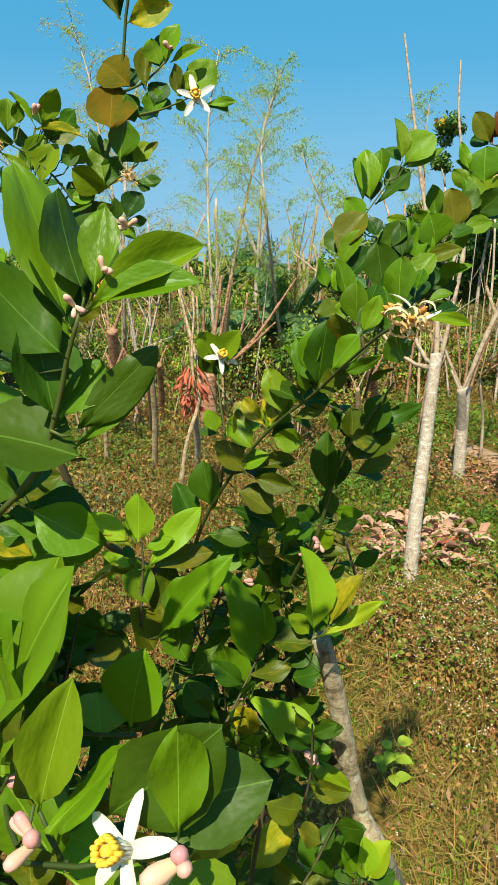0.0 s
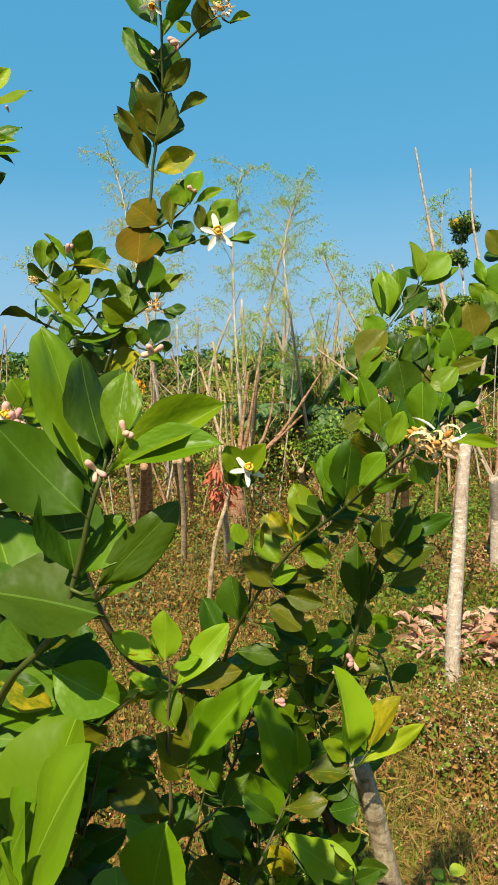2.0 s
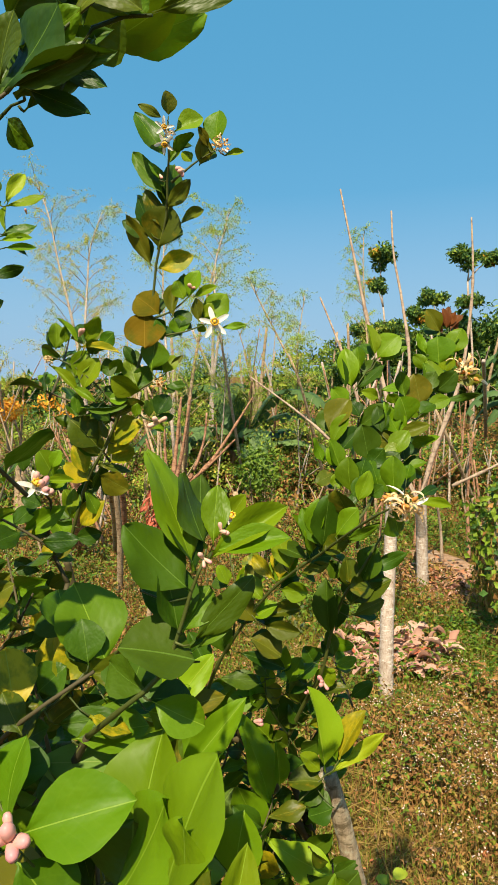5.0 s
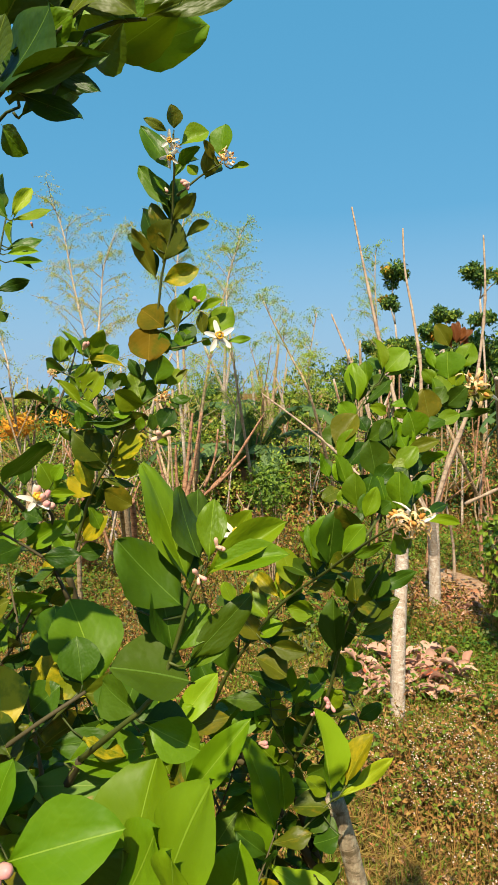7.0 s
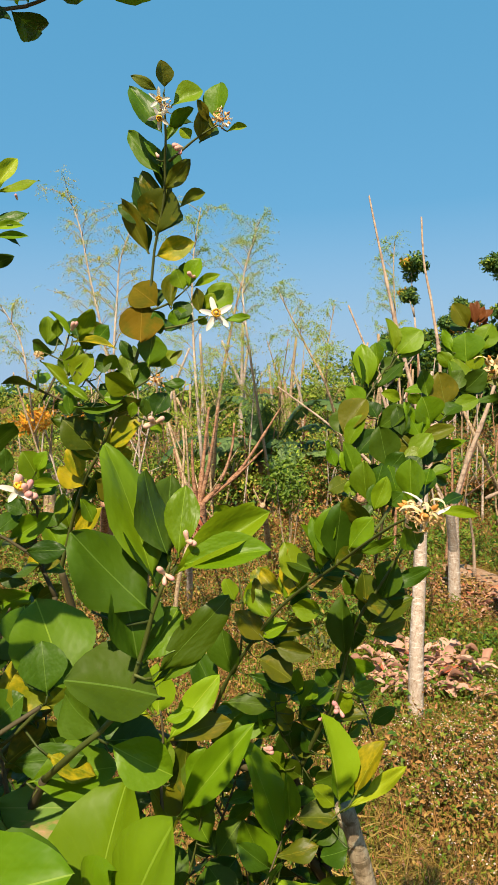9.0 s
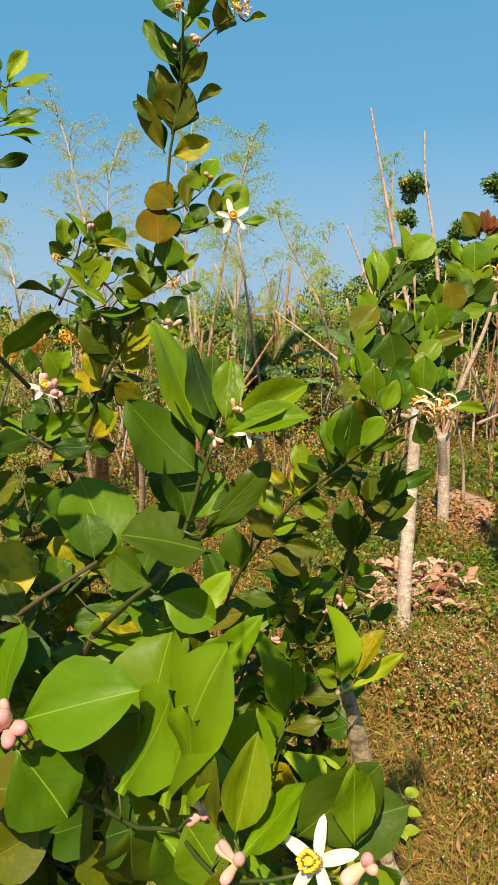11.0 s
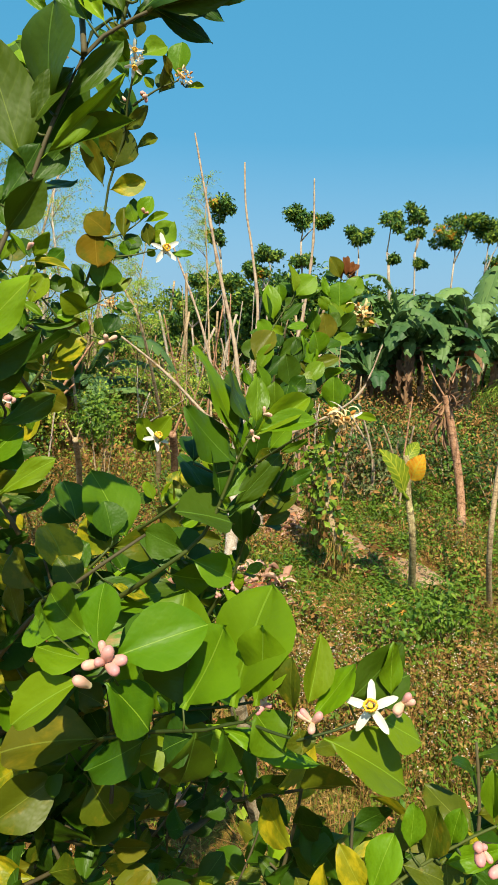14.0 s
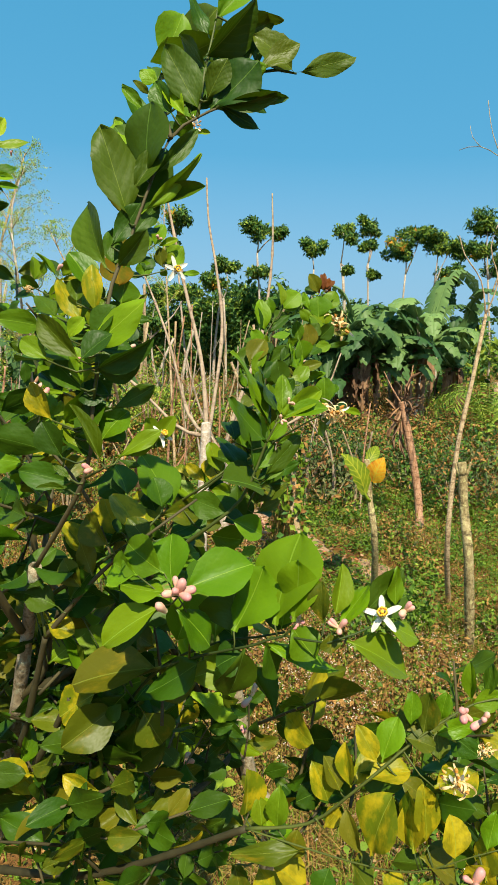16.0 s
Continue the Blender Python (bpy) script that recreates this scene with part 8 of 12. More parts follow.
lf(b0, (0.001, 0.752, 1.390), (-0.034, 0.770, 1.458), (-0.38, -0.93, 0.04), 0.063, "m")
lf(b0, (0.001, 0.752, 1.390), (0.102, 0.727, 1.337), (0.34, -0.41, 0.85), 0.052, "y")
lf(b0, (0.092, 0.758, 1.479), (0.072, 0.770, 1.603), (0.63, -0.76, 0.17), 0.058, "y")
lf(b0, (0.093, 0.769, 1.473), (0.131, 0.804, 1.536), (-0.17, -0.82, 0.55), 0.052, "d")
stalk(b0, (0.091, 0.754, 1.476), (0.114, 0.762, 1.494))
lf(b0, (0.114, 0.762, 1.494), (0.157, 0.771, 1.562), (-0.69, -0.53, 0.50), 0.040, "g")
stalk(b0, (0.092, 0.760, 1.472), (0.099, 0.757, 1.476))
lf(b0, (0.099, 0.757, 1.476), (0.190, 0.789, 1.515), (-0.10, -0.66, 0.75), 0.020, "y")
lf(b0, (0.088, 0.758, 1.479), (0.058, 0.767, 1.503), (0.43, -0.52, 0.74), 0.032, "m")
lf(b0, (0.089, 0.769, 1.472), (0.062, 0.791, 1.463), (-0.57, -0.39, 0.72), 0.029, "d")
stalk(b0, (0.092, 0.760, 1.472), (0.111, 0.761, 1.490))
lf(b0, (0.111, 0.761, 1.490), (0.098, 0.774, 1.530), (0.12, -0.93, 0.34), 0.012, "y")
lf(b0, (0.112, 0.772, 1.484), (0.104, 0.784, 1.514), (0.10, -0.92, 0.39), 0.011, "d")
stalk(b0, (0.088, 0.759, 1.469), (0.093, 0.754, 1.465))
lf(b0, (0.093, 0.754, 1.465), (0.039, 0.762, 1.464), (-0.04, -0.28, 0.96), 0.041, "o")
lf(b0, (0.095, 0.765, 1.458), (0.056, 0.768, 1.429), (-0.50, -0.63, 0.60), 0.037, "d")
stalk(b0, (0.077, 0.756, 1.460), (0.103, 0.745, 1.432))
lf(b0, (0.103, 0.745, 1.432), (0.065, 0.743, 1.423), (-0.19, -0.35, 0.92), 0.041, "d")
lf(b0, (0.105, 0.755, 1.424), (0.075, 0.764, 1.428), (-0.12, -0.68, 0.72), 0.037, "d")
stalk(b0, (-0.010, 0.768, 1.249), (-0.044, 0.766, 1.255))
lf(b0, (-0.044, 0.766, 1.255), (-0.012, 0.801, 1.319), (-0.57, -0.57, 0.59), 0.050, "l")
lf(b0, (-0.044, 0.776, 1.245), (0.012, 0.787, 1.262), (-0.11, -0.63, 0.77), 0.045, "o")
stalk(b0, (-0.012, 0.765, 1.229), (-0.027, 0.768, 1.228))
lf(b0, (-0.027, 0.768, 1.228), (0.018, 0.784, 1.308), (-0.62, -0.62, 0.48), 0.043, "y")
stalk(b0, (-0.011, 0.769, 1.239), (0.001, 0.766, 1.240))
lf(b0, (0.001, 0.766, 1.240), (0.048, 0.788, 1.299), (-0.49, -0.61, 0.62), 0.033, "y")
stalk(b0, (-0.007, 0.765, 1.286), (0.098, 0.759, 1.277))
lf(b0, (0.098, 0.759, 1.277), (0.126, 0.764, 1.289), (-0.31, -0.40, 0.86), 0.030, "m")
lf(b0, (0.100, 0.769, 1.268), (0.122, 0.785, 1.251), (0.70, -0.26, 0.67), 0.027, "d")
stalk(b0, (-0.007, 0.765, 1.284), (0.086, 0.760, 1.276))
lf(b0, (0.086, 0.760, 1.276), (0.157, 0.758, 1.223), (0.38, -0.76, 0.53), 0.028, "m")
lf(b0, (0.087, 0.769, 1.267), (0.119, 0.763, 1.220), (0.36, -0.86, 0.36), 0.025, "d")
stalk(b0, (-0.006, 0.763, 1.300), (0.090, 0.758, 1.292))
lf(b0, (0.090, 0.758, 1.292), (0.108, 0.768, 1.327), (-0.63, -0.58, 0.51), 0.023, "m")
lf(b0, (0.091, 0.768, 1.284), (0.089, 0.787, 1.309), (-0.03, -0.80, 0.60), 0.021, "d")
lf(b0, (-0.114, 0.793, 1.340), (-0.164, 0.825, 1.380), (0.26, -0.57, 0.77), 0.059, "d")
stalk(b0, (-0.126, 0.796, 1.324), (-0.090, 0.789, 1.313))
lf(b0, (-0.090, 0.789, 1.313), (-0.045, 0.824, 1.363), (-0.42, -0.53, 0.74), 0.067, "d")
lf(b0, (-0.091, 0.800, 1.305), (-0.065, 0.828, 1.331), (-0.04, -0.67, 0.74), 0.060, "d")
stalk(b0, (-0.006, 0.758, 1.324), (-0.047, 0.759, 1.338))
lf(b0, (-0.047, 0.759, 1.338), (-0.084, 0.791, 1.377), (0.26, -0.60, 0.75), 0.047, "d")
lf(b0, (-0.141, 0.792, 1.291), (-0.191, 0.822, 1.323), (-0.25, -0.87, 0.42), 0.063, "d")
lf(b0, (-0.007, 0.762, 1.288), (-0.044, 0.794, 1.327), (0.28, -0.59, 0.76), 0.049, "o")
stalk(b0, (-0.104, 0.797, 1.392), (-0.072, 0.793, 1.388))
lf(b0, (-0.072, 0.793, 1.388), (-0.037, 0.814, 1.426), (-0.28, -0.71, 0.65), 0.045, "m")
lf(b0, (-0.073, 0.803, 1.380), (-0.081, 0.816, 1.412), (0.17, -0.90, 0.41), 0.041, "d")
stalk(b0, (-0.013, 0.771, 1.213), (0.010, 0.768, 1.213))
lf(b0, (0.010, 0.768, 1.213), (0.058, 0.789, 1.216), (-0.03, -0.06, 1.00), 0.061, "d")
lf(b0, (0.010, 0.778, 1.204), (0.049, 0.779, 1.203), (0.04, -0.40, 0.92), 0.055, "d")
stalk(b0, (-0.004, 0.761, 1.323), (0.033, 0.757, 1.322))
lf(b0, (0.033, 0.757, 1.322), (0.070, 0.786, 1.351), (0.20, -0.81, 0.54), 0.047, "d")
lf(b0, (0.033, 0.767, 1.313), (0.045, 0.795, 1.334), (-0.08, -0.57, 0.82), 0.042, "d")
stalk(b0, (-0.014, 0.772, 1.197), (0.052, 0.768, 1.193))
lf(b0, (0.052, 0.768, 1.193), (0.089, 0.774, 1.210), (-0.25, -0.59, 0.77), 0.048, "d")
stalk(b0, (-0.000, 0.751, 1.371), (-0.015, 0.754, 1.371))
lf(b0, (-0.015, 0.754, 1.371), (0.020, 0.736, 1.344), (-0.42, -0.91, 0.04), 0.048, "g")
stalk(b0, (-0.140, 0.794, 1.285), (-0.082, 0.786, 1.267))
lf(b0, (-0.082, 0.786, 1.267), (-0.122, 0.813, 1.288), (0.32, -0.26, 0.91), 0.068, "o")
stalk(b0, (-0.014, 0.772, 1.205), (-0.048, 0.770, 1.211))
lf(b0, (-0.048, 0.770, 1.211), (-0.097, 0.799, 1.240), (0.20, -0.52, 0.83), 0.059, "d")
lf(b0, (-0.049, 0.780, 1.201), (-0.102, 0.785, 1.210), (0.11, -0.41, 0.91), 0.053, "d")
stalk(b0, (-0.145, 0.784, 1.356), (-0.161, 0.782, 1.358))
lf(b0, (-0.161, 0.782, 1.358), (-0.211, 0.804, 1.362), (-0.10, -0.41, 0.91), 0.049, "l")
stalk(b0, (-0.007, 0.765, 1.285), (0.058, 0.760, 1.280))
lf(b0, (0.058, 0.760, 1.280), (0.022, 0.782, 1.283), (-0.49, -0.84, 0.22), 0.044, "d")
lf(b0, (0.059, 0.770, 1.272), (0.031, 0.779, 1.265), (-0.33, -0.36, 0.87), 0.039, "d")
lf(b0, (-0.143, 0.778, 1.388), (-0.190, 0.790, 1.400), (-0.22, -0.97, 0.10), 0.044, "o")

# shoot e_low
b0 = br = twig(tree_one, [(0.188, 0.797, 0.913), (0.187, 0.794, 1.012), (0.186, 0.785, 1.056)], 0.0040, 0.0016, False)
stalk(b0, (0.187, 0.791, 1.017), (0.196, 0.793, 1.013))
lf(b0, (0.196, 0.793, 1.013), (0.190, 0.809, 1.086), (0.30, -0.93, 0.22), 0.043, "y")
stalk(b0, (0.187, 0.791, 1.017), (0.201, 0.793, 1.013))
lf(b0, (0.201, 0.793, 1.013), (0.235, 0.807, 1.078), (-0.66, -0.58, 0.48), 0.045, "y")
lf(b0, (0.203, 0.802, 1.002), (0.248, 0.819, 1.003), (0.12, -0.33, 0.94), 0.041, "d")
lf(b0, (0.183, 0.794, 1.012), (0.150, 0.803, 1.081), (0.58, -0.72, 0.38), 0.033, "m")
stalk(b0, (0.188, 0.796, 1.006), (0.147, 0.795, 1.011))
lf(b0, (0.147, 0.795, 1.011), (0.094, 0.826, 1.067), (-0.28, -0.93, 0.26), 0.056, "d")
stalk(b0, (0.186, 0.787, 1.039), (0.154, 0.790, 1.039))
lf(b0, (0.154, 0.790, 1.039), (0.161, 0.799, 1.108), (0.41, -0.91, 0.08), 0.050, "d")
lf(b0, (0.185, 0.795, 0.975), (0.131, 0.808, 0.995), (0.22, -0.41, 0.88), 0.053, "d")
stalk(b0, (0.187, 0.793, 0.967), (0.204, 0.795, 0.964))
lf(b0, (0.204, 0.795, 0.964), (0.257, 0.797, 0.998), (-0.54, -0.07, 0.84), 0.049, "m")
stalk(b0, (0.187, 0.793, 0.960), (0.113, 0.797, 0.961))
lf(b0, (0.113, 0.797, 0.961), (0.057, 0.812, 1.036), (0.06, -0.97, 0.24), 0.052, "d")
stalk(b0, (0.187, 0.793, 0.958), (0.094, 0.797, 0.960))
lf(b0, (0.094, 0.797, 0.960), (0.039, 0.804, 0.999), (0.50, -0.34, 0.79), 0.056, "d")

# shoot c
b0 = br = twig(tree_two, [(-0.156, 0.347, 1.791), (-0.122, 0.300, 1.837), (-0.096, 0.289, 1.864), (-0.082, 0.284, 1.899), (-0.076, 0.281, 1.919), (-0.068, 0.276, 1.939)], 0.0028, 0.0011, True)
stalk(b0, (-0.072, 0.281, 1.931), (-0.074, 0.279, 1.932))
lf(b0, (-0.074, 0.279, 1.932), (-0.103, 0.310, 2.003), (0.55, -0.66, 0.52), 0.035, "m")
stalk(b0, (-0.069, 0.279, 1.939), (-0.066, 0.278, 1.946))
lf(b0, (-0.066, 0.278, 1.946), (-0.080, 0.295, 1.990), (0.68, -0.59, 0.44), 0.028, "d")
lf(b0, (-0.069, 0.291, 1.945), (-0.069, 0.322, 1.984), (0.23, -0.75, 0.62), 0.026, "d")
stalk(b0, (-0.069, 0.279, 1.939), (-0.062, 0.279, 1.948))
lf(b0, (-0.062, 0.279, 1.948), (-0.058, 0.290, 1.983), (-0.18, -0.92, 0.34), 0.018, "m")
lf(b0, (-0.076, 0.281, 1.919), (-0.115, 0.280, 1.962), (0.49, -0.76, 0.43), 0.041, "d")
lf(b0, (-0.072, 0.279, 1.929), (-0.095, 0.303, 1.968), (0.68, -0.39, 0.62), 0.028, "d")
stalk(b0, (-0.069, 0.279, 1.939), (-0.066, 0.276, 1.939))
lf(b0, (-0.066, 0.276, 1.939), (-0.015, 0.291, 1.968), (-0.05, -0.85, 0.53), 0.019, "m")
stalk(b0, (-0.067, 0.273, 1.939), (-0.063, 0.278, 1.944))
lf(b0, (-0.063, 0.278, 1.944), (-0.015, 0.274, 1.952), (-0.15, -0.78, 0.61), 0.020, "m")
lf(b0, (-0.085, 0.286, 1.890), (-0.094, 0.290, 1.938), (0.58, -0.80, 0.14), 0.032, "d")
lf(b0, (-0.088, 0.297, 1.887), (-0.105, 0.337, 1.916), (0.16, -0.55, 0.82), 0.028, "d")
stalk(b0, (-0.085, 0.283, 1.893), (-0.083, 0.286, 1.891))
lf(b0, (-0.083, 0.286, 1.891), (-0.064, 0.296, 1.917), (-0.31, -0.85, 0.43), 0.024, "m")
stalk(b0, (-0.087, 0.284, 1.886), (-0.078, 0.286, 1.883))
lf(b0, (-0.078, 0.286, 1.883), (-0.037, 0.290, 1.924), (0.15, -0.98, -0.16), 0.019, "d")
stalk(b0, (-0.091, 0.290, 1.880), (-0.077, 0.288, 1.877))
lf(b0, (-0.077, 0.288, 1.877), (-0.041, 0.303, 1.909), (0.27, -0.96, 0.08), 0.009, "m")
lf(b0, (-0.080, 0.298, 1.874), (-0.050, 0.310, 1.895), (-0.13, -0.87, 0.48), 0.008, "d")
stalk(b0, (-0.090, 0.286, 1.877), (-0.072, 0.288, 1.871))
lf(b0, (-0.072, 0.288, 1.871), (-0.121, 0.277, 1.887), (0.31, -0.47, 0.83), 0.049, "d")
lf(b0, (-0.118, 0.299, 1.840), (-0.112, 0.327, 1.858), (-0.26, -0.71, 0.65), 0.047, "d")
stalk(b0, (-0.110, 0.293, 1.849), (-0.104, 0.295, 1.843))
lf(b0, (-0.104, 0.295, 1.843), (-0.070, 0.295, 1.824), (0.02, -0.93, 0.37), 0.027, "m")
lf(b0, (-0.108, 0.306, 1.838), (-0.078, 0.315, 1.833), (0.11, -0.62, 0.78), 0.024, "d")
stalk(b0, (-0.078, 0.284, 1.914), (-0.107, 0.283, 1.920))
lf(b0, (-0.107, 0.283, 1.920), (-0.101, 0.313, 1.935), (0.04, -0.47, 0.88), 0.022, "d")
stalk(b0, (-0.110, 0.298, 1.850), (-0.106, 0.295, 1.849))
lf(b0, (-0.106, 0.295, 1.849), (-0.134, 0.323, 1.858), (-0.64, -0.71, 0.30), 0.028, "d")

# shoot c_low
b0 = br = twig(tree_two, [(-0.248, 0.423, 1.724), (-0.201, 0.440, 1.772), (-0.165, 0.387, 1.814), (-0.135, 0.354, 1.849), (-0.122, 0.326, 1.869), (-0.104, 0.317, 1.886)], 0.0032, 0.0013, True)
stalk(b0, (-0.145, 0.361, 1.840), (-0.142, 0.361, 1.837))
lf(b0, (-0.142, 0.361, 1.837), (-0.170, 0.390, 1.892), (0.40, -0.86, 0.30), 0.056, "m")
stalk(b0, (-0.158, 0.382, 1.820), (-0.181, 0.402, 1.843))
lf(b0, (-0.181, 0.402, 1.843), (-0.191, 0.427, 1.875), (0.61, -0.65, 0.45), 0.041, "m")
lf(b0, (-0.180, 0.415, 1.838), (-0.202, 0.438, 1.855), (-0.06, -0.81, 0.58), 0.037, "d")
stalk(b0, (-0.155, 0.372, 1.828), (-0.151, 0.370, 1.823))
lf(b0, (-0.151, 0.370, 1.823), (-0.175, 0.388, 1.852), (0.52, -0.75, 0.41), 0.050, "g")
stalk(b0, (-0.182, 0.409, 1.795), (-0.184, 0.415, 1.796))
lf(b0, (-0.184, 0.415, 1.796), (-0.200, 0.439, 1.837), (-0.66, -0.75, 0.01), 0.047, "g")
lf(b0, (-0.183, 0.430, 1.789), (-0.176, 0.444, 1.820), (-0.14, -0.94, 0.30), 0.043, "m")
stalk(b0, (-0.181, 0.415, 1.792), (-0.180, 0.410, 1.790))
lf(b0, (-0.180, 0.410, 1.790), (-0.222, 0.443, 1.804), (0.10, -0.61, 0.79), 0.045, "d")
stalk(b0, (-0.204, 0.444, 1.765), (-0.221, 0.459, 1.775))
lf(b0, (-0.221, 0.459, 1.775), (-0.233, 0.468, 1.804), (0.43, -0.84, 0.33), 0.034, "d")
stalk(b0, (-0.158, 0.383, 1.819), (-0.146, 0.366, 1.809))
lf(b0, (-0.146, 0.366, 1.809), (-0.102, 0.371, 1.823), (-0.41, -0.60, 0.68), 0.035, "d")
lf(b0, (-0.144, 0.379, 1.802), (-0.108, 0.398, 1.794), (0.21, -0.74, 0.64), 0.032, "d")
stalk(b0, (-0.138, 0.360, 1.845), (-0.112, 0.332, 1.817))
lf(b0, (-0.112, 0.332, 1.817), (-0.076, 0.334, 1.808), (-0.24, -0.97, -0.08), 0.035, "m")
lf(b0, (-0.201, 0.442, 1.766), (-0.217, 0.478, 1.774), (-0.23, -0.48, 0.84), 0.032, "d")
stalk(b0, (-0.170, 0.399, 1.805), (-0.168, 0.392, 1.803))
lf(b0, (-0.168, 0.392, 1.803), (-0.156, 0.391, 1.780), (0.20, -0.98, 0.04), 0.025, "d")
stalk(b0, (-0.208, 0.459, 1.751), (-0.205, 0.453, 1.751))
lf(b0, (-0.205, 0.453, 1.751), (-0.232, 0.467, 1.737), (-0.25, -0.91, -0.32), 0.042, "d")

# shoot d
b0 = br = twig(tree_two, [(-0.244, 0.390, 1.630), (-0.205, 0.365, 1.652), (-0.148, 0.278, 1.715), (-0.110, 0.218, 1.751), (-0.088, 0.200, 1.765), (-0.067, 0.164, 1.772), (-0.029, 0.151, 1.789)], 0.0026, 0.0010, True)
br = twig(tree_two, [(-0.148, 0.278, 1.715), (-0.162, 0.239, 1.773), (-0.174, 0.232, 1.798)], 0.0016, 0.0006, True)
br = twig(tree_two, [(-0.088, 0.200, 1.765), (-0.082, 0.192, 1.779)], 0.0016, 0.0006, True)
stalk(b0, (-0.174, 0.235, 1.797), (-0.178, 0.235, 1.806))
lf(b0, (-0.178, 0.235, 1.806), (-0.172, 0.260, 1.845), (-0.69, -0.67, 0.27), 0.043, "l")
stalk(b0, (-0.174, 0.230, 1.800), (-0.171, 0.232, 1.804))
lf(b0, (-0.171, 0.232, 1.804), (-0.107, 0.230, 1.821), (-0.56, -0.70, 0.44), 0.044, "l")
lf(b0, (-0.169, 0.243, 1.797), (-0.121, 0.269, 1.797), (-0.11, -0.54, 0.84), 0.040, "d")
stalk(b0, (-0.174, 0.235, 1.797), (-0.184, 0.241, 1.817))
lf(b0, (-0.184, 0.241, 1.817), (-0.207, 0.280, 1.834), (-0.63, -0.75, 0.19), 0.041, "m")
lf(b0, (-0.183, 0.253, 1.810), (-0.178, 0.275, 1.835), (-0.18, -0.92, 0.35), 0.037, "d")
stalk(b0, (-0.174, 0.235, 1.797), (-0.182, 0.236, 1.802))
lf(b0, (-0.182, 0.236, 1.802), (-0.217, 0.262, 1.803), (0.10, -0.29, 0.95), 0.038, "l")
stalk(b0, (-0.174, 0.230, 1.800), (-0.186, 0.236, 1.790))
lf(b0, (-0.186, 0.236, 1.790), (-0.233, 0.254, 1.753), (-0.41, -0.45, 0.79), 0.033, "l")
lf(b0, (-0.184, 0.249, 1.782), (-0.220, 0.273, 1.737), (-0.67, -0.42, 0.61), 0.030, "d")
stalk(b0, (-0.170, 0.230, 1.793), (-0.175, 0.235, 1.787))
lf(b0, (-0.175, 0.235, 1.787), (-0.147, 0.224, 1.753), (0.42, -0.37, 0.83), 0.048, "m")
stalk(b0, (-0.174, 0.235, 1.797), (-0.204, 0.253, 1.813))
lf(b0, (-0.204, 0.253, 1.813), (-0.217, 0.291, 1.812), (-0.83, -0.45, 0.33), 0.031, "m")
lf(b0, (-0.166, 0.308, 1.693), (-0.246, 0.353, 1.665), (-0.33, -0.24, 0.91), 0.057, "o")
stalk(b0, (-0.150, 0.286, 1.709), (-0.150, 0.283, 1.691))
lf(b0, (-0.150, 0.283, 1.691), (-0.086, 0.280, 1.703), (-0.25, -0.85, 0.47), 0.044, "m")
stalk(b0, (-0.122, 0.231, 1.744), (-0.122, 0.233, 1.759))
lf(b0, (-0.122, 0.233, 1.759), (-0.092, 0.240, 1.814), (-0.89, -0.24, 0.38), 0.070, "m")
lf(b0, (-0.118, 0.246, 1.749), (-0.113, 0.257, 1.790), (-0.31, -0.89, 0.34), 0.063, "d")
stalk(b0, (-0.092, 0.207, 1.761), (-0.095, 0.206, 1.773))
lf(b0, (-0.095, 0.206, 1.773), (-0.061, 0.230, 1.846), (-0.89, -0.19, 0.41), 0.078, "m")
lf(b0, (-0.084, 0.193, 1.780), (-0.081, 0.196, 1.834), (-0.93, -0.37, 0.05), 0.042, "l")
lf(b0, (-0.085, 0.195, 1.776), (-0.065, 0.185, 1.747), (-0.04, -0.87, 0.49), 0.033, "m")
lf(b0, (-0.081, 0.204, 1.770), (-0.070, 0.209, 1.735), (0.20, -0.98, -0.06), 0.029, "d")
lf(b0, (-0.105, 0.213, 1.756), (-0.032, 0.201, 1.722), (-0.09, -0.70, 0.71), 0.022, "m")
stalk(b0, (-0.071, 0.169, 1.773), (-0.066, 0.174, 1.785))
lf(b0, (-0.066, 0.174, 1.785), (-0.067, 0.178, 1.820), (-0.88, -0.48, 0.04), 0.021, "o")
stalk(b0, (-0.055, 0.164, 1.775), (-0.061, 0.166, 1.791))
lf(b0, (-0.061, 0.166, 1.791), (-0.050, 0.176, 1.834), (-0.06, -0.97, 0.24), 0.020, "m")
stalk(b0, (-0.054, 0.163, 1.775), (-0.058, 0.163, 1.785))
lf(b0, (-0.058, 0.163, 1.785), (-0.029, 0.165, 1.818), (-0.77, -0.19, 0.61), 0.025, "l")
stalk(b0, (-0.062, 0.166, 1.772), (-0.066, 0.165, 1.780))
lf(b0, (-0.066, 0.165, 1.780), (-0.064, 0.161, 1.764), (-0.06, -0.98, 0.19), 0.019, "o")
stalk(b0, (-0.032, 0.156, 1.785), (-0.038, 0.157, 1.798))
lf(b0, (-0.038, 0.157, 1.798), (-0.002, 0.159, 1.830), (-0.07, -0.98, 0.18), 0.032, "d")
lf(b0, (-0.031, 0.165, 1.791), (0.014, 0.172, 1.799), (0.01, -0.58, 0.81), 0.029, "d")
stalk(b0, (-0.031, 0.149, 1.791), (-0.014, 0.148, 1.801))
lf(b0, (-0.014, 0.148, 1.801), (-0.014, 0.150, 1.837), (0.07, -0.99, 0.09), 0.018, "l")
stalk(b0, (-0.052, 0.162, 1.776), (-0.052, 0.159, 1.774))
lf(b0, (-0.052, 0.159, 1.774), (-0.002, 0.142, 1.743), (0.24, -0.68, 0.69), 0.040, "m")
stalk(b0, (-0.027, 0.153, 1.787), (-0.021, 0.148, 1.789))
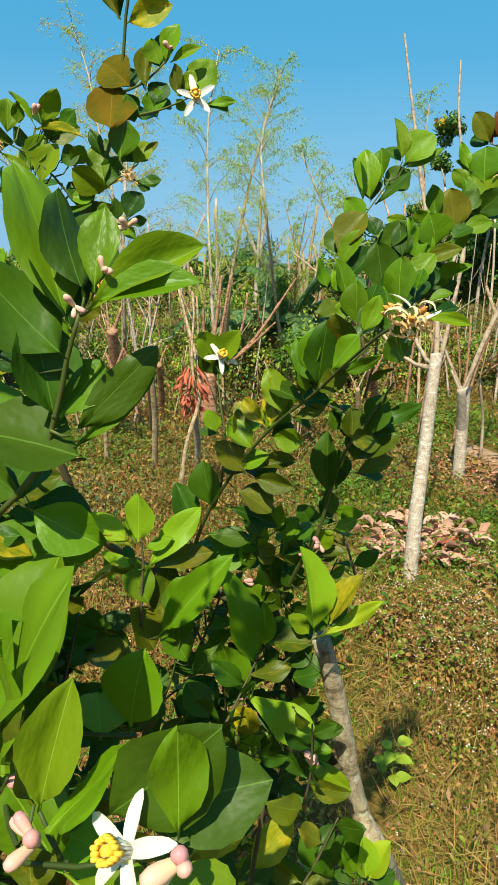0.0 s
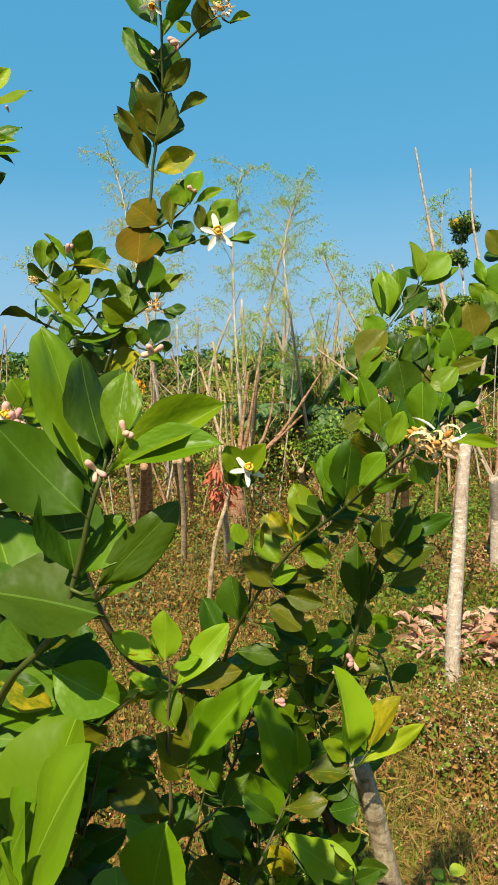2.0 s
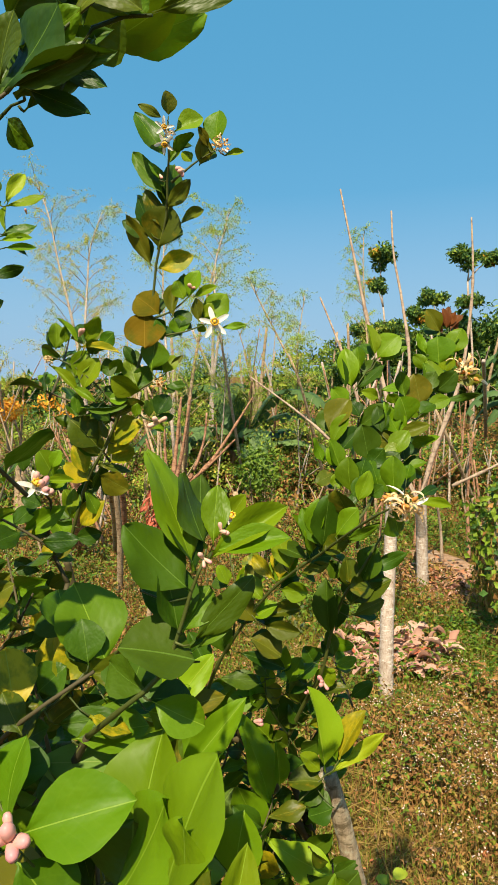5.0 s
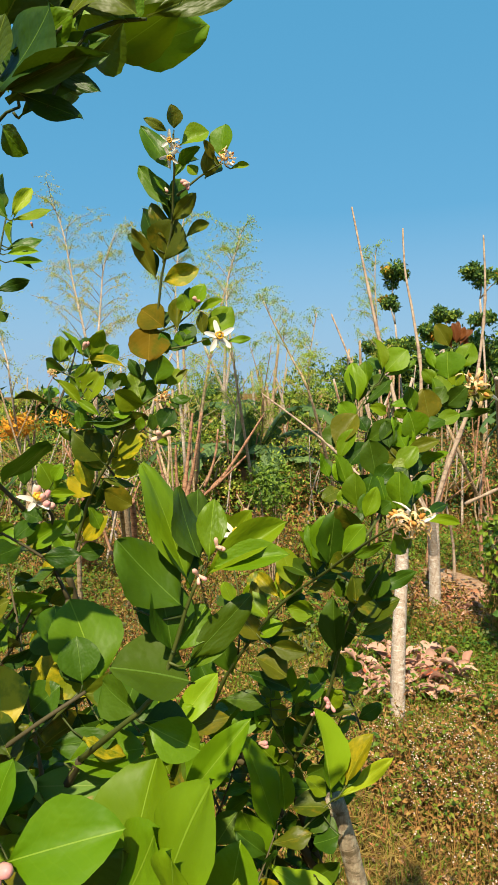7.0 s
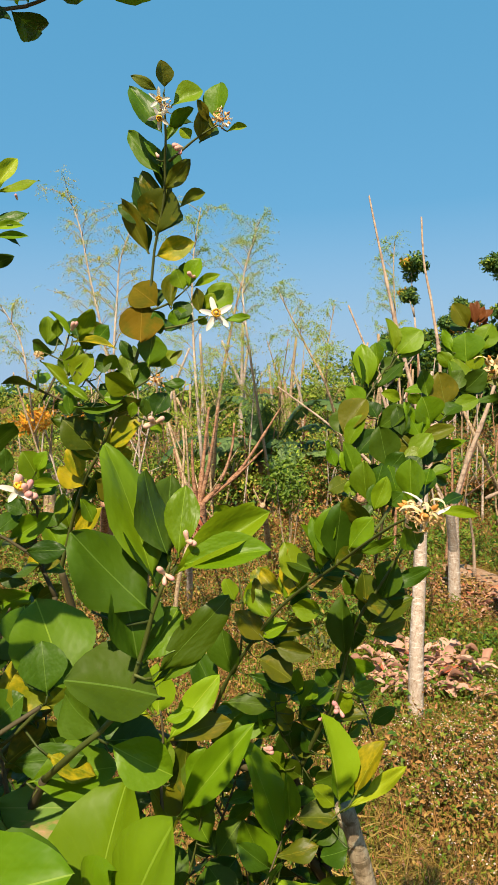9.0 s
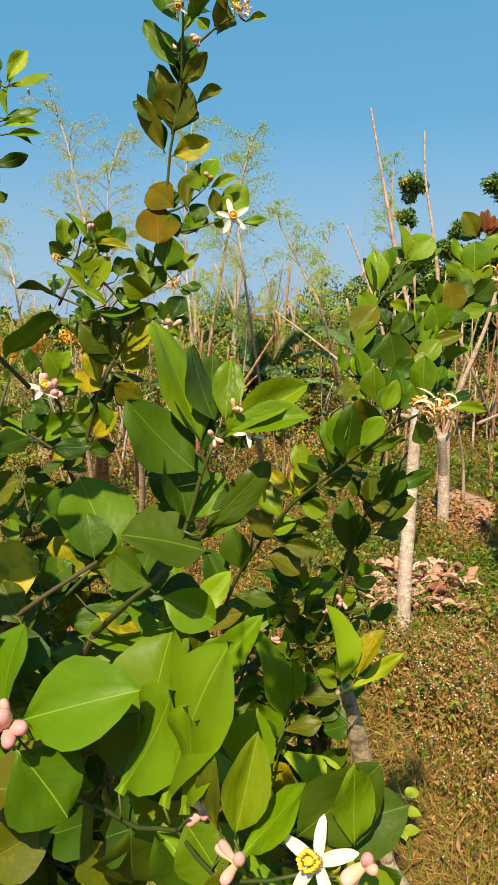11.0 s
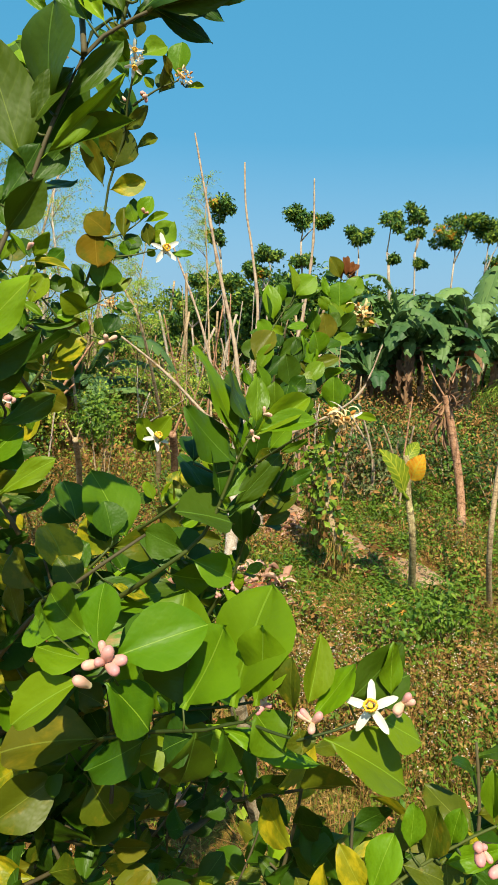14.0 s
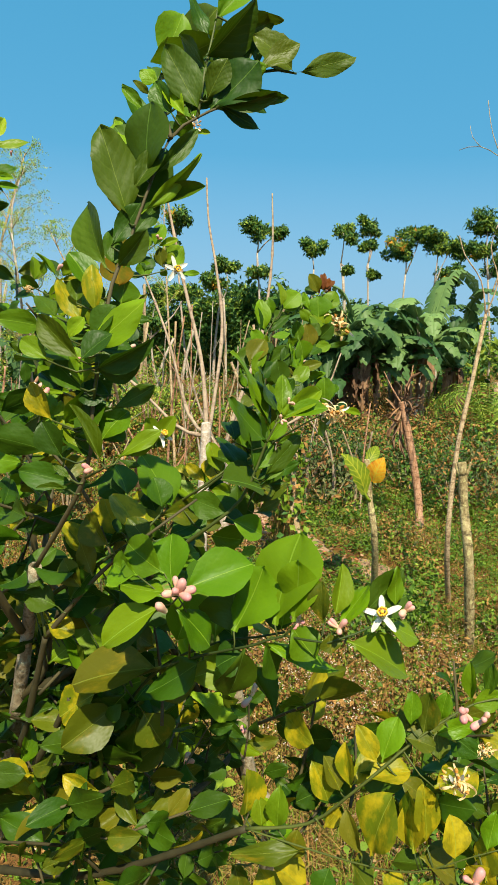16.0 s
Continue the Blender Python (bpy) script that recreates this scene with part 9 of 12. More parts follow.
lf(b0, (-0.021, 0.148, 1.789), (0.002, 0.136, 1.777), (0.26, -0.52, 0.81), 0.031, "m")
# lower leaves, given the dark colour in place of the shade on them
stalk(b0, (-0.139, 0.265, 1.722), (-0.140, 0.263, 1.720))
lf(b0, (-0.140, 0.263, 1.720), (-0.181, 0.303, 1.672), (-0.77, -0.40, 0.49), 0.038, "d")
lf(b0, (-0.115, 0.224, 1.746), (-0.120, 0.246, 1.691), (0.11, -0.96, -0.27), 0.041, "d")
lf(b0, (-0.112, 0.235, 1.736), (-0.133, 0.245, 1.721), (-0.71, -0.35, 0.61), 0.037, "d")
lf(b0, (-0.101, 0.209, 1.756), (-0.082, 0.223, 1.715), (0.25, -0.97, -0.06), 0.028, "d")
stalk(b0, (-0.182, 0.337, 1.672), (-0.184, 0.335, 1.692))
lf(b0, (-0.184, 0.335, 1.692), (-0.198, 0.367, 1.702), (-0.73, -0.53, 0.43), 0.048, "d")
lf(b0, (-0.183, 0.349, 1.682), (-0.202, 0.371, 1.677), (-0.34, -0.22, 0.91), 0.043, "d")
lf(b0, (-0.218, 0.373, 1.641), (-0.254, 0.392, 1.609), (-0.69, -0.52, 0.50), 0.044, "g")
stalk(b0, (-0.194, 0.353, 1.659), (-0.194, 0.348, 1.649))
lf(b0, (-0.194, 0.348, 1.649), (-0.220, 0.374, 1.599), (-0.45, -0.88, -0.17), 0.042, "d")
lf(b0, (-0.193, 0.360, 1.639), (-0.213, 0.366, 1.620), (-0.64, -0.51, 0.57), 0.038, "d")

# shoot f
b0 = br = twig(tree_two, [(-0.284, 0.276, 1.822), (-0.253, 0.217, 1.908), (-0.248, 0.209, 1.964), (-0.241, 0.213, 2.007), (-0.233, 0.217, 2.050), (-0.218, 0.227, 2.083), (-0.208, 0.227, 2.111), (-0.187, 0.235, 2.160), (-0.167, 0.230, 2.177), (-0.154, 0.225, 2.184)], 0.0026, 0.0010, False)
br = twig(tree_two, [(-0.167, 0.230, 2.177), (-0.158, 0.242, 2.215), (-0.149, 0.253, 2.244), (-0.138, 0.264, 2.287)], 0.0016, 0.0006, True)
br = twig(tree_two, [(-0.154, 0.225, 2.184), (-0.132, 0.223, 2.206), (-0.108, 0.222, 2.226)], 0.0016, 0.0006, True)
br = twig(tree_two, [(-0.248, 0.209, 1.964), (-0.247, 0.186, 1.997)], 0.0016, 0.0006, True)
br = twig(tree_two, [(-0.253, 0.217, 1.908), (-0.239, 0.188, 1.923)], 0.0016, 0.0006, True)
stalk(b0, (-0.215, 0.224, 2.094), (-0.218, 0.229, 2.096))
lf(b0, (-0.218, 0.229, 2.096), (-0.238, 0.238, 2.163), (0.19, -0.96, 0.19), 0.034, "v")
lf(b0, (-0.215, 0.241, 2.098), (-0.187, 0.243, 2.155), (-0.15, -0.98, 0.11), 0.031, "d")
stalk(b0, (-0.202, 0.227, 2.126), (-0.205, 0.232, 2.129))
lf(b0, (-0.205, 0.232, 2.129), (-0.202, 0.229, 2.183), (-0.82, -0.57, 0.01), 0.039, "d")
lf(b0, (-0.203, 0.244, 2.132), (-0.222, 0.265, 2.172), (-0.20, -0.91, 0.36), 0.035, "d")
stalk(b0, (-0.194, 0.235, 2.143), (-0.217, 0.244, 2.152))
lf(b0, (-0.217, 0.244, 2.152), (-0.221, 0.272, 2.177), (0.06, -0.67, 0.74), 0.018, "y")
stalk(b0, (-0.229, 0.223, 2.059), (-0.236, 0.223, 2.062))
lf(b0, (-0.236, 0.223, 2.062), (-0.245, 0.246, 2.110), (-0.84, -0.53, 0.10), 0.034, "v")
stalk(b0, (-0.221, 0.227, 2.075), (-0.231, 0.229, 2.078))
lf(b0, (-0.231, 0.229, 2.078), (-0.210, 0.227, 2.111), (-0.32, -0.93, 0.16), 0.018, "d")
lf(b0, (-0.210, 0.227, 2.103), (-0.167, 0.218, 2.149), (0.22, -0.91, -0.36), 0.013, "m")
lf(b0, (-0.208, 0.239, 2.105), (-0.160, 0.224, 2.128), (-0.38, -0.91, 0.18), 0.012, "d")
lf(b0, (-0.199, 0.231, 2.132), (-0.166, 0.232, 2.170), (0.13, -0.99, -0.07), 0.013, "d")
lf(b0, (-0.216, 0.226, 2.087), (-0.195, 0.233, 2.114), (-0.03, -0.96, 0.26), 0.015, "d")
lf(b0, (-0.214, 0.239, 2.089), (-0.189, 0.255, 2.099), (0.07, -0.60, 0.80), 0.014, "d")
lf(b0, (-0.165, 0.230, 2.180), (-0.190, 0.241, 2.227), (-0.13, -0.98, 0.15), 0.027, "v")
stalk(b0, (-0.168, 0.233, 2.177), (-0.171, 0.232, 2.179))
lf(b0, (-0.171, 0.232, 2.179), (-0.177, 0.264, 2.221), (-0.39, -0.76, 0.52), 0.017, "d")
lf(b0, (-0.168, 0.244, 2.183), (-0.158, 0.254, 2.211), (-0.23, -0.89, 0.39), 0.015, "d")
stalk(b0, (-0.176, 0.236, 2.170), (-0.184, 0.237, 2.178))
lf(b0, (-0.184, 0.237, 2.178), (-0.195, 0.247, 2.203), (-0.73, -0.68, -0.06), 0.018, "m")
lf(b0, (-0.181, 0.250, 2.183), (-0.189, 0.264, 2.205), (-0.38, -0.84, 0.39), 0.016, "d")
stalk(b0, (-0.171, 0.234, 2.174), (-0.175, 0.233, 2.177))
lf(b0, (-0.175, 0.233, 2.177), (-0.189, 0.247, 2.200), (-0.35, -0.88, 0.31), 0.013, "y")
stalk(b0, (-0.187, 0.232, 2.159), (-0.203, 0.246, 2.180))
lf(b0, (-0.203, 0.246, 2.180), (-0.219, 0.254, 2.197), (-0.28, -0.94, 0.21), 0.009, "m")
stalk(b0, (-0.163, 0.234, 2.199), (-0.192, 0.250, 2.204))
lf(b0, (-0.192, 0.250, 2.204), (-0.205, 0.257, 2.212), (-0.40, -0.91, 0.09), 0.013, "y")
lf(b0, (-0.189, 0.263, 2.209), (-0.189, 0.281, 2.225), (-0.21, -0.64, 0.74), 0.011, "d")
stalk(b0, (-0.165, 0.231, 2.190), (-0.159, 0.232, 2.191))
lf(b0, (-0.159, 0.232, 2.191), (-0.147, 0.221, 2.219), (-0.62, -0.78, -0.05), 0.020, "v")
lf(b0, (-0.155, 0.244, 2.195), (-0.150, 0.274, 2.235), (-0.25, -0.76, 0.60), 0.017, "d")
lf(b0, (-0.158, 0.227, 2.184), (-0.125, 0.214, 2.219), (-0.62, -0.72, 0.31), 0.037, "d")
lf(b0, (-0.154, 0.239, 2.188), (-0.114, 0.243, 2.218), (-0.04, -0.98, 0.19), 0.033, "d")
stalk(b0, (-0.157, 0.245, 2.219), (-0.151, 0.239, 2.216))
lf(b0, (-0.151, 0.239, 2.216), (-0.126, 0.243, 2.253), (-0.15, -0.97, 0.20), 0.025, "d")
stalk(b0, (-0.157, 0.242, 2.222), (-0.159, 0.246, 2.224))
lf(b0, (-0.159, 0.246, 2.224), (-0.124, 0.227, 2.266), (0.33, -0.72, -0.61), 0.033, "v")
lf(b0, (-0.156, 0.259, 2.230), (-0.115, 0.244, 2.240), (-0.42, -0.75, 0.51), 0.030, "d")
stalk(b0, (-0.149, 0.255, 2.245), (-0.138, 0.247, 2.241))
lf(b0, (-0.138, 0.247, 2.241), (-0.102, 0.242, 2.262), (-0.06, -0.99, -0.13), 0.018, "v")
stalk(b0, (-0.145, 0.254, 2.261), (-0.128, 0.250, 2.260))
lf(b0, (-0.128, 0.250, 2.260), (-0.097, 0.234, 2.260), (-0.32, -0.66, -0.68), 0.013, "v")
lf(b0, (-0.156, 0.241, 2.215), (-0.173, 0.260, 2.244), (-0.90, -0.28, -0.34), 0.019, "d")
lf(b0, (-0.151, 0.253, 2.244), (-0.165, 0.260, 2.275), (0.02, -0.97, 0.23), 0.015, "d")
lf(b0, (-0.146, 0.257, 2.258), (-0.116, 0.251, 2.294), (-0.25, -0.97, 0.06), 0.023, "m")
stalk(b0, (-0.238, 0.212, 2.027), (-0.244, 0.218, 2.028))
lf(b0, (-0.244, 0.218, 2.028), (-0.246, 0.223, 2.064), (-0.29, -0.95, 0.12), 0.015, "g")
stalk(b0, (-0.238, 0.218, 2.020), (-0.254, 0.221, 2.022))
lf(b0, (-0.254, 0.221, 2.022), (-0.269, 0.236, 2.053), (0.02, -0.90, 0.44), 0.017, "g")
lf(b0, (-0.252, 0.234, 2.022), (-0.247, 0.261, 2.048), (-0.05, -0.68, 0.73), 0.015, "m")
stalk(b0, (-0.236, 0.219, 2.033), (-0.257, 0.225, 2.036))
lf(b0, (-0.257, 0.225, 2.036), (-0.254, 0.230, 2.054), (-0.26, -0.92, 0.28), 0.015, "v")
lf(b0, (-0.256, 0.238, 2.036), (-0.261, 0.252, 2.049), (-0.14, -0.68, 0.72), 0.013, "d")
stalk(b0, (-0.243, 0.210, 2.001), (-0.250, 0.216, 2.002))
lf(b0, (-0.250, 0.216, 2.002), (-0.215, 0.186, 2.039), (-0.59, -0.80, -0.11), 0.024, "y")
lf(b0, (-0.249, 0.229, 2.002), (-0.214, 0.226, 2.003), (-0.09, -0.67, 0.73), 0.023, "d")
stalk(b0, (-0.246, 0.191, 1.995), (-0.259, 0.193, 1.996))
lf(b0, (-0.259, 0.193, 1.996), (-0.285, 0.211, 2.026), (-0.49, -0.87, 0.08), 0.019, "v")
lf(b0, (-0.257, 0.205, 1.995), (-0.281, 0.228, 1.998), (-0.34, -0.46, 0.82), 0.017, "d")
stalk(b0, (-0.243, 0.209, 2.000), (-0.267, 0.223, 2.002))
lf(b0, (-0.267, 0.223, 2.002), (-0.274, 0.228, 2.025), (-0.39, -0.92, 0.07), 0.019, "m")
lf(b0, (-0.266, 0.236, 2.002), (-0.282, 0.247, 2.008), (-0.20, -0.72, 0.67), 0.017, "d")
stalk(b0, (-0.247, 0.189, 1.988), (-0.251, 0.194, 1.989))
lf(b0, (-0.251, 0.194, 1.989), (-0.212, 0.175, 2.013), (-0.10, -0.85, -0.52), 0.018, "d")
stalk(b0, (-0.242, 0.210, 2.007), (-0.263, 0.223, 2.010))
lf(b0, (-0.263, 0.223, 2.010), (-0.252, 0.219, 2.026), (-0.56, -0.80, 0.20), 0.013, "y")
lf(b0, (-0.262, 0.236, 2.010), (-0.258, 0.251, 2.024), (-0.01, -0.69, 0.73), 0.012, "d")
lf(b0, (-0.249, 0.194, 1.988), (-0.219, 0.184, 1.996), (-0.24, -0.94, -0.24), 0.022, "d")
lf(b0, (-0.248, 0.206, 1.987), (-0.232, 0.205, 2.001), (-0.30, -0.91, 0.28), 0.019, "d")
stalk(b0, (-0.248, 0.212, 1.961), (-0.235, 0.203, 1.961))
lf(b0, (-0.235, 0.203, 1.961), (-0.204, 0.199, 1.979), (-0.36, -0.84, 0.41), 0.014, "d")
stalk(b0, (-0.250, 0.216, 1.937), (-0.242, 0.209, 1.937))
lf(b0, (-0.242, 0.209, 1.937), (-0.221, 0.211, 1.959), (-0.54, -0.66, 0.52), 0.027, "m")
lf(b0, (-0.240, 0.221, 1.935), (-0.225, 0.227, 1.949), (-0.14, -0.86, 0.48), 0.024, "d")
stalk(b0, (-0.240, 0.185, 1.923), (-0.234, 0.186, 1.928))
lf(b0, (-0.234, 0.186, 1.928), (-0.205, 0.175, 1.949), (-0.63, -0.60, 0.49), 0.013, "m")
stalk(b0, (-0.240, 0.185, 1.923), (-0.237, 0.188, 1.929))
lf(b0, (-0.237, 0.188, 1.929), (-0.211, 0.178, 1.937), (-0.46, -0.68, 0.58), 0.006, "m")
lf(b0, (-0.235, 0.200, 1.926), (-0.215, 0.198, 1.919), (0.28, -0.64, 0.72), 0.005, "d")
stalk(b0, (-0.247, 0.207, 1.971), (-0.254, 0.206, 1.972))
lf(b0, (-0.254, 0.206, 1.972), (-0.274, 0.223, 1.994), (-0.08, -0.84, 0.54), 0.024, "d")
stalk(b0, (-0.248, 0.198, 1.976), (-0.257, 0.206, 1.976))
lf(b0, (-0.257, 0.206, 1.976), (-0.260, 0.211, 2.005), (0.24, -0.95, 0.21), 0.017, "m")
stalk(b0, (-0.247, 0.206, 1.972), (-0.235, 0.204, 1.971))
lf(b0, (-0.235, 0.204, 1.971), (-0.260, 0.213, 1.972), (-0.21, -0.71, 0.67), 0.023, "d")
lf(b0, (-0.233, 0.217, 1.969), (-0.247, 0.227, 1.981), (-0.17, -0.83, 0.54), 0.021, "d")
stalk(b0, (-0.252, 0.213, 1.922), (-0.268, 0.223, 1.923))
lf(b0, (-0.268, 0.223, 1.923), (-0.282, 0.229, 1.950), (-0.39, -0.92, -0.03), 0.022, "d")
lf(b0, (-0.253, 0.215, 1.928), (-0.265, 0.228, 1.954), (0.01, -0.91, 0.40), 0.016, "m")
lf(b0, (-0.251, 0.228, 1.926), (-0.265, 0.238, 1.943), (0.05, -0.86, 0.51), 0.015, "d")
stalk(b0, (-0.249, 0.209, 1.949), (-0.275, 0.223, 1.951))
lf(b0, (-0.275, 0.223, 1.951), (-0.289, 0.233, 1.978), (-0.59, -0.81, -0.01), 0.019, "g")
lf(b0, (-0.274, 0.236, 1.949), (-0.280, 0.254, 1.968), (-0.04, -0.73, 0.68), 0.017, "m")
stalk(b0, (-0.242, 0.191, 1.920), (-0.244, 0.196, 1.923))
lf(b0, (-0.244, 0.196, 1.923), (-0.265, 0.204, 1.965), (0.30, -0.90, 0.32), 0.013, "v")
lf(b0, (-0.242, 0.208, 1.921), (-0.271, 0.234, 1.940), (-0.24, -0.75, 0.61), 0.011, "d")
stalk(b0, (-0.254, 0.217, 1.904), (-0.262, 0.224, 1.906))
lf(b0, (-0.262, 0.224, 1.906), (-0.275, 0.231, 1.917), (0.16, -0.80, 0.58), 0.006, "v")
lf(b0, (-0.261, 0.236, 1.904), (-0.270, 0.254, 1.904), (-0.36, -0.26, 0.89), 0.005, "d")
stalk(b0, (-0.256, 0.221, 1.895), (-0.263, 0.229, 1.897))
lf(b0, (-0.263, 0.229, 1.897), (-0.286, 0.236, 1.898), (-0.13, -0.71, 0.69), 0.006, "v")
stalk(b0, (-0.246, 0.193, 1.992), (-0.279, 0.204, 1.995))
lf(b0, (-0.279, 0.204, 1.995), (-0.296, 0.218, 2.009), (-0.29, -0.83, 0.47), 0.015, "m")
lf(b0, (-0.278, 0.217, 1.994), (-0.297, 0.249, 1.992), (-0.45, -0.19, 0.87), 0.013, "d")
stalk(b0, (-0.238, 0.218, 2.021), (-0.270, 0.229, 2.025))
lf(b0, (-0.270, 0.229, 2.025), (-0.284, 0.239, 2.040), (0.25, -0.68, 0.69), 0.021, "d")
stalk(b0, (-0.249, 0.215, 1.948), (-0.246, 0.210, 1.948))
lf(b0, (-0.246, 0.210, 1.948), (-0.256, 0.220, 1.971), (-0.74, -0.67, -0.04), 0.021, "d")
lf(b0, (-0.244, 0.222, 1.946), (-0.258, 0.246, 1.955), (-0.36, -0.49, 0.79), 0.019, "d")
stalk(b0, (-0.247, 0.208, 1.969), (-0.268, 0.214, 1.972))
lf(b0, (-0.268, 0.214, 1.972), (-0.282, 0.226, 1.986), (0.20, -0.66, 0.72), 0.023, "d")
lf(b0, (-0.152, 0.225, 2.186), (-0.107, 0.212, 2.199), (-0.12, -0.86, -0.50), 0.014, "d")
lf(b0, (-0.148, 0.237, 2.191), (-0.116, 0.229, 2.176), (-0.24, -0.97, 0.04), 0.013, "d")
stalk(b0, (-0.140, 0.227, 2.198), (-0.147, 0.228, 2.205))
lf(b0, (-0.147, 0.228, 2.205), (-0.116, 0.219, 2.219), (-0.33, -0.94, 0.08), 0.015, "m")
lf(b0, (-0.143, 0.240, 2.210), (-0.117, 0.241, 2.208), (0.06, -0.85, 0.53), 0.013, "d")
stalk(b0, (-0.206, 0.231, 2.116), (-0.215, 0.232, 2.119))
lf(b0, (-0.215, 0.232, 2.119), (-0.192, 0.230, 2.152), (-0.38, -0.91, 0.19), 0.018, "v")
lf(b0, (-0.229, 0.221, 2.062), (-0.209, 0.211, 2.090), (-0.00, -0.94, -0.35), 0.019, "d")
lf(b0, (-0.227, 0.234, 2.064), (-0.227, 0.249, 2.094), (-0.13, -0.88, 0.45), 0.017, "d")
stalk(b0, (-0.234, 0.220, 2.041), (-0.244, 0.221, 2.042))
lf(b0, (-0.244, 0.221, 2.042), (-0.261, 0.235, 2.072), (0.22, -0.83, 0.51), 0.022, "m")
stalk(b0, (-0.241, 0.211, 2.010), (-0.248, 0.217, 2.011))
lf(b0, (-0.248, 0.217, 2.011), (-0.231, 0.208, 2.035), (-0.70, -0.67, 0.25), 0.021, "d")
stalk(b0, (-0.250, 0.210, 1.939), (-0.260, 0.218, 1.939))
lf(b0, (-0.260, 0.218, 1.939), (-0.238, 0.210, 1.964), (-0.64, -0.67, 0.36), 0.025, "d")
stalk(b0, (-0.250, 0.209, 1.946), (-0.268, 0.220, 1.947))
lf(b0, (-0.268, 0.220, 1.947), (-0.249, 0.215, 1.976), (0.35, -0.85, -0.39), 0.024, "m")
lf(b0, (-0.267, 0.233, 1.945), (-0.242, 0.231, 1.959), (-0.27, -0.89, 0.37), 0.022, "d")
stalk(b0, (-0.246, 0.191, 1.995), (-0.259, 0.193, 1.996))
lf(b0, (-0.259, 0.193, 1.996), (-0.237, 0.192, 2.015), (-0.53, -0.64, 0.56), 0.023, "d")
lf(b0, (-0.138, 0.223, 2.198), (-0.100, 0.213, 2.197), (-0.22, -0.78, -0.59), 0.011, "d")
lf(b0, (-0.134, 0.235, 2.203), (-0.108, 0.235, 2.191), (-0.07, -0.99, -0.15), 0.010, "d")
lf(b0, (-0.123, 0.223, 2.215), (-0.091, 0.216, 2.238), (-0.40, -0.87, 0.28), 0.017, "v")
lf(b0, (-0.119, 0.235, 2.220), (-0.102, 0.262, 2.258), (-0.26, -0.73, 0.63), 0.015, "d")

# shoot low_shoot
b0 = br = twig(tree_two, [(-0.269, 0.378, 1.709), (-0.223, 0.332, 1.787), (-0.186, 0.294, 1.834), (-0.139, 0.294, 1.865)], 0.0036, 0.0014, False)
br = twig(tree_two, [(-0.269, 0.375, 1.711), (-0.277, 0.390, 1.770)], 0.0022, 0.0009, True)
lf(b0, (-0.192, 0.301, 1.829), (-0.209, 0.341, 1.863), (0.38, -0.77, 0.51), 0.036, "g")
stalk(b0, (-0.206, 0.317, 1.807), (-0.215, 0.324, 1.817))
lf(b0, (-0.215, 0.324, 1.817), (-0.232, 0.356, 1.839), (-0.74, -0.66, 0.07), 0.032, "o")
lf(b0, (-0.228, 0.337, 1.784), (-0.237, 0.357, 1.814), (-0.67, -0.73, 0.12), 0.028, "o")
stalk(b0, (-0.190, 0.294, 1.831), (-0.185, 0.292, 1.826))
lf(b0, (-0.185, 0.292, 1.826), (-0.201, 0.307, 1.848), (0.19, -0.96, 0.21), 0.023, "o")
lf(b0, (-0.183, 0.306, 1.819), (-0.188, 0.326, 1.832), (-0.17, -0.86, 0.49), 0.021, "d")
stalk(b0, (-0.245, 0.350, 1.753), (-0.248, 0.357, 1.754))
lf(b0, (-0.248, 0.357, 1.754), (-0.222, 0.344, 1.792), (-0.66, -0.68, 0.33), 0.026, "d")
stalk(b0, (-0.251, 0.357, 1.741), (-0.258, 0.366, 1.745))
lf(b0, (-0.258, 0.366, 1.745), (-0.289, 0.377, 1.759), (0.11, -0.81, 0.57), 0.030, "d")
lf(b0, (-0.237, 0.347, 1.769), (-0.252, 0.365, 1.795), (-0.57, -0.81, 0.10), 0.027, "o")
lf(b0, (-0.237, 0.362, 1.762), (-0.228, 0.381, 1.778), (-0.10, -0.71, 0.70), 0.025, "d")
stalk(b0, (-0.203, 0.314, 1.812), (-0.198, 0.306, 1.809))
lf(b0, (-0.198, 0.306, 1.809), (-0.179, 0.312, 1.836), (-0.50, -0.79, 0.36), 0.026, "o")
lf(b0, (-0.197, 0.320, 1.803), (-0.175, 0.318, 1.816), (-0.44, -0.71, 0.55), 0.023, "d")
lf(b0, (-0.268, 0.377, 1.723), (-0.242, 0.363, 1.715), (-0.02, -0.68, 0.73), 0.025, "g")

# shoot g_yellow
b0 = br = twig(tree_two, [(-0.109, 0.219, 1.570), (-0.064, 0.184, 1.590), (-0.038, 0.158, 1.632), (-0.017, 0.146, 1.659), (0.013, 0.140, 1.684), (0.058, 0.125, 1.716), (0.082, 0.114, 1.721)], 0.0022, 0.0009, True)
br = twig(tree_two, [(-0.109, 0.219, 1.570), (-0.045, 0.141, 1.582), (-0.015, 0.098, 1.600), (0.014, 0.069, 1.629), (0.032, 0.053, 1.645)], 0.0013, 0.0005, True)
lf(b0, (-0.028, 0.152, 1.648), (0.009, 0.141, 1.653), (-0.19, -0.22, 0.96), 0.031, "g")
lf(b0, (-0.017, 0.147, 1.664), (0.004, 0.157, 1.696), (-0.82, -0.32, 0.48), 0.026, "m")
lf(b0, (-0.010, 0.156, 1.658), (0.024, 0.164, 1.672), (-0.28, -0.44, 0.85), 0.023, "o")
stalk(b0, (-0.016, 0.148, 1.658), (-0.021, 0.148, 1.664))
lf(b0, (-0.021, 0.148, 1.664), (-0.034, 0.163, 1.693), (-0.20, -0.94, 0.28), 0.019, "g")
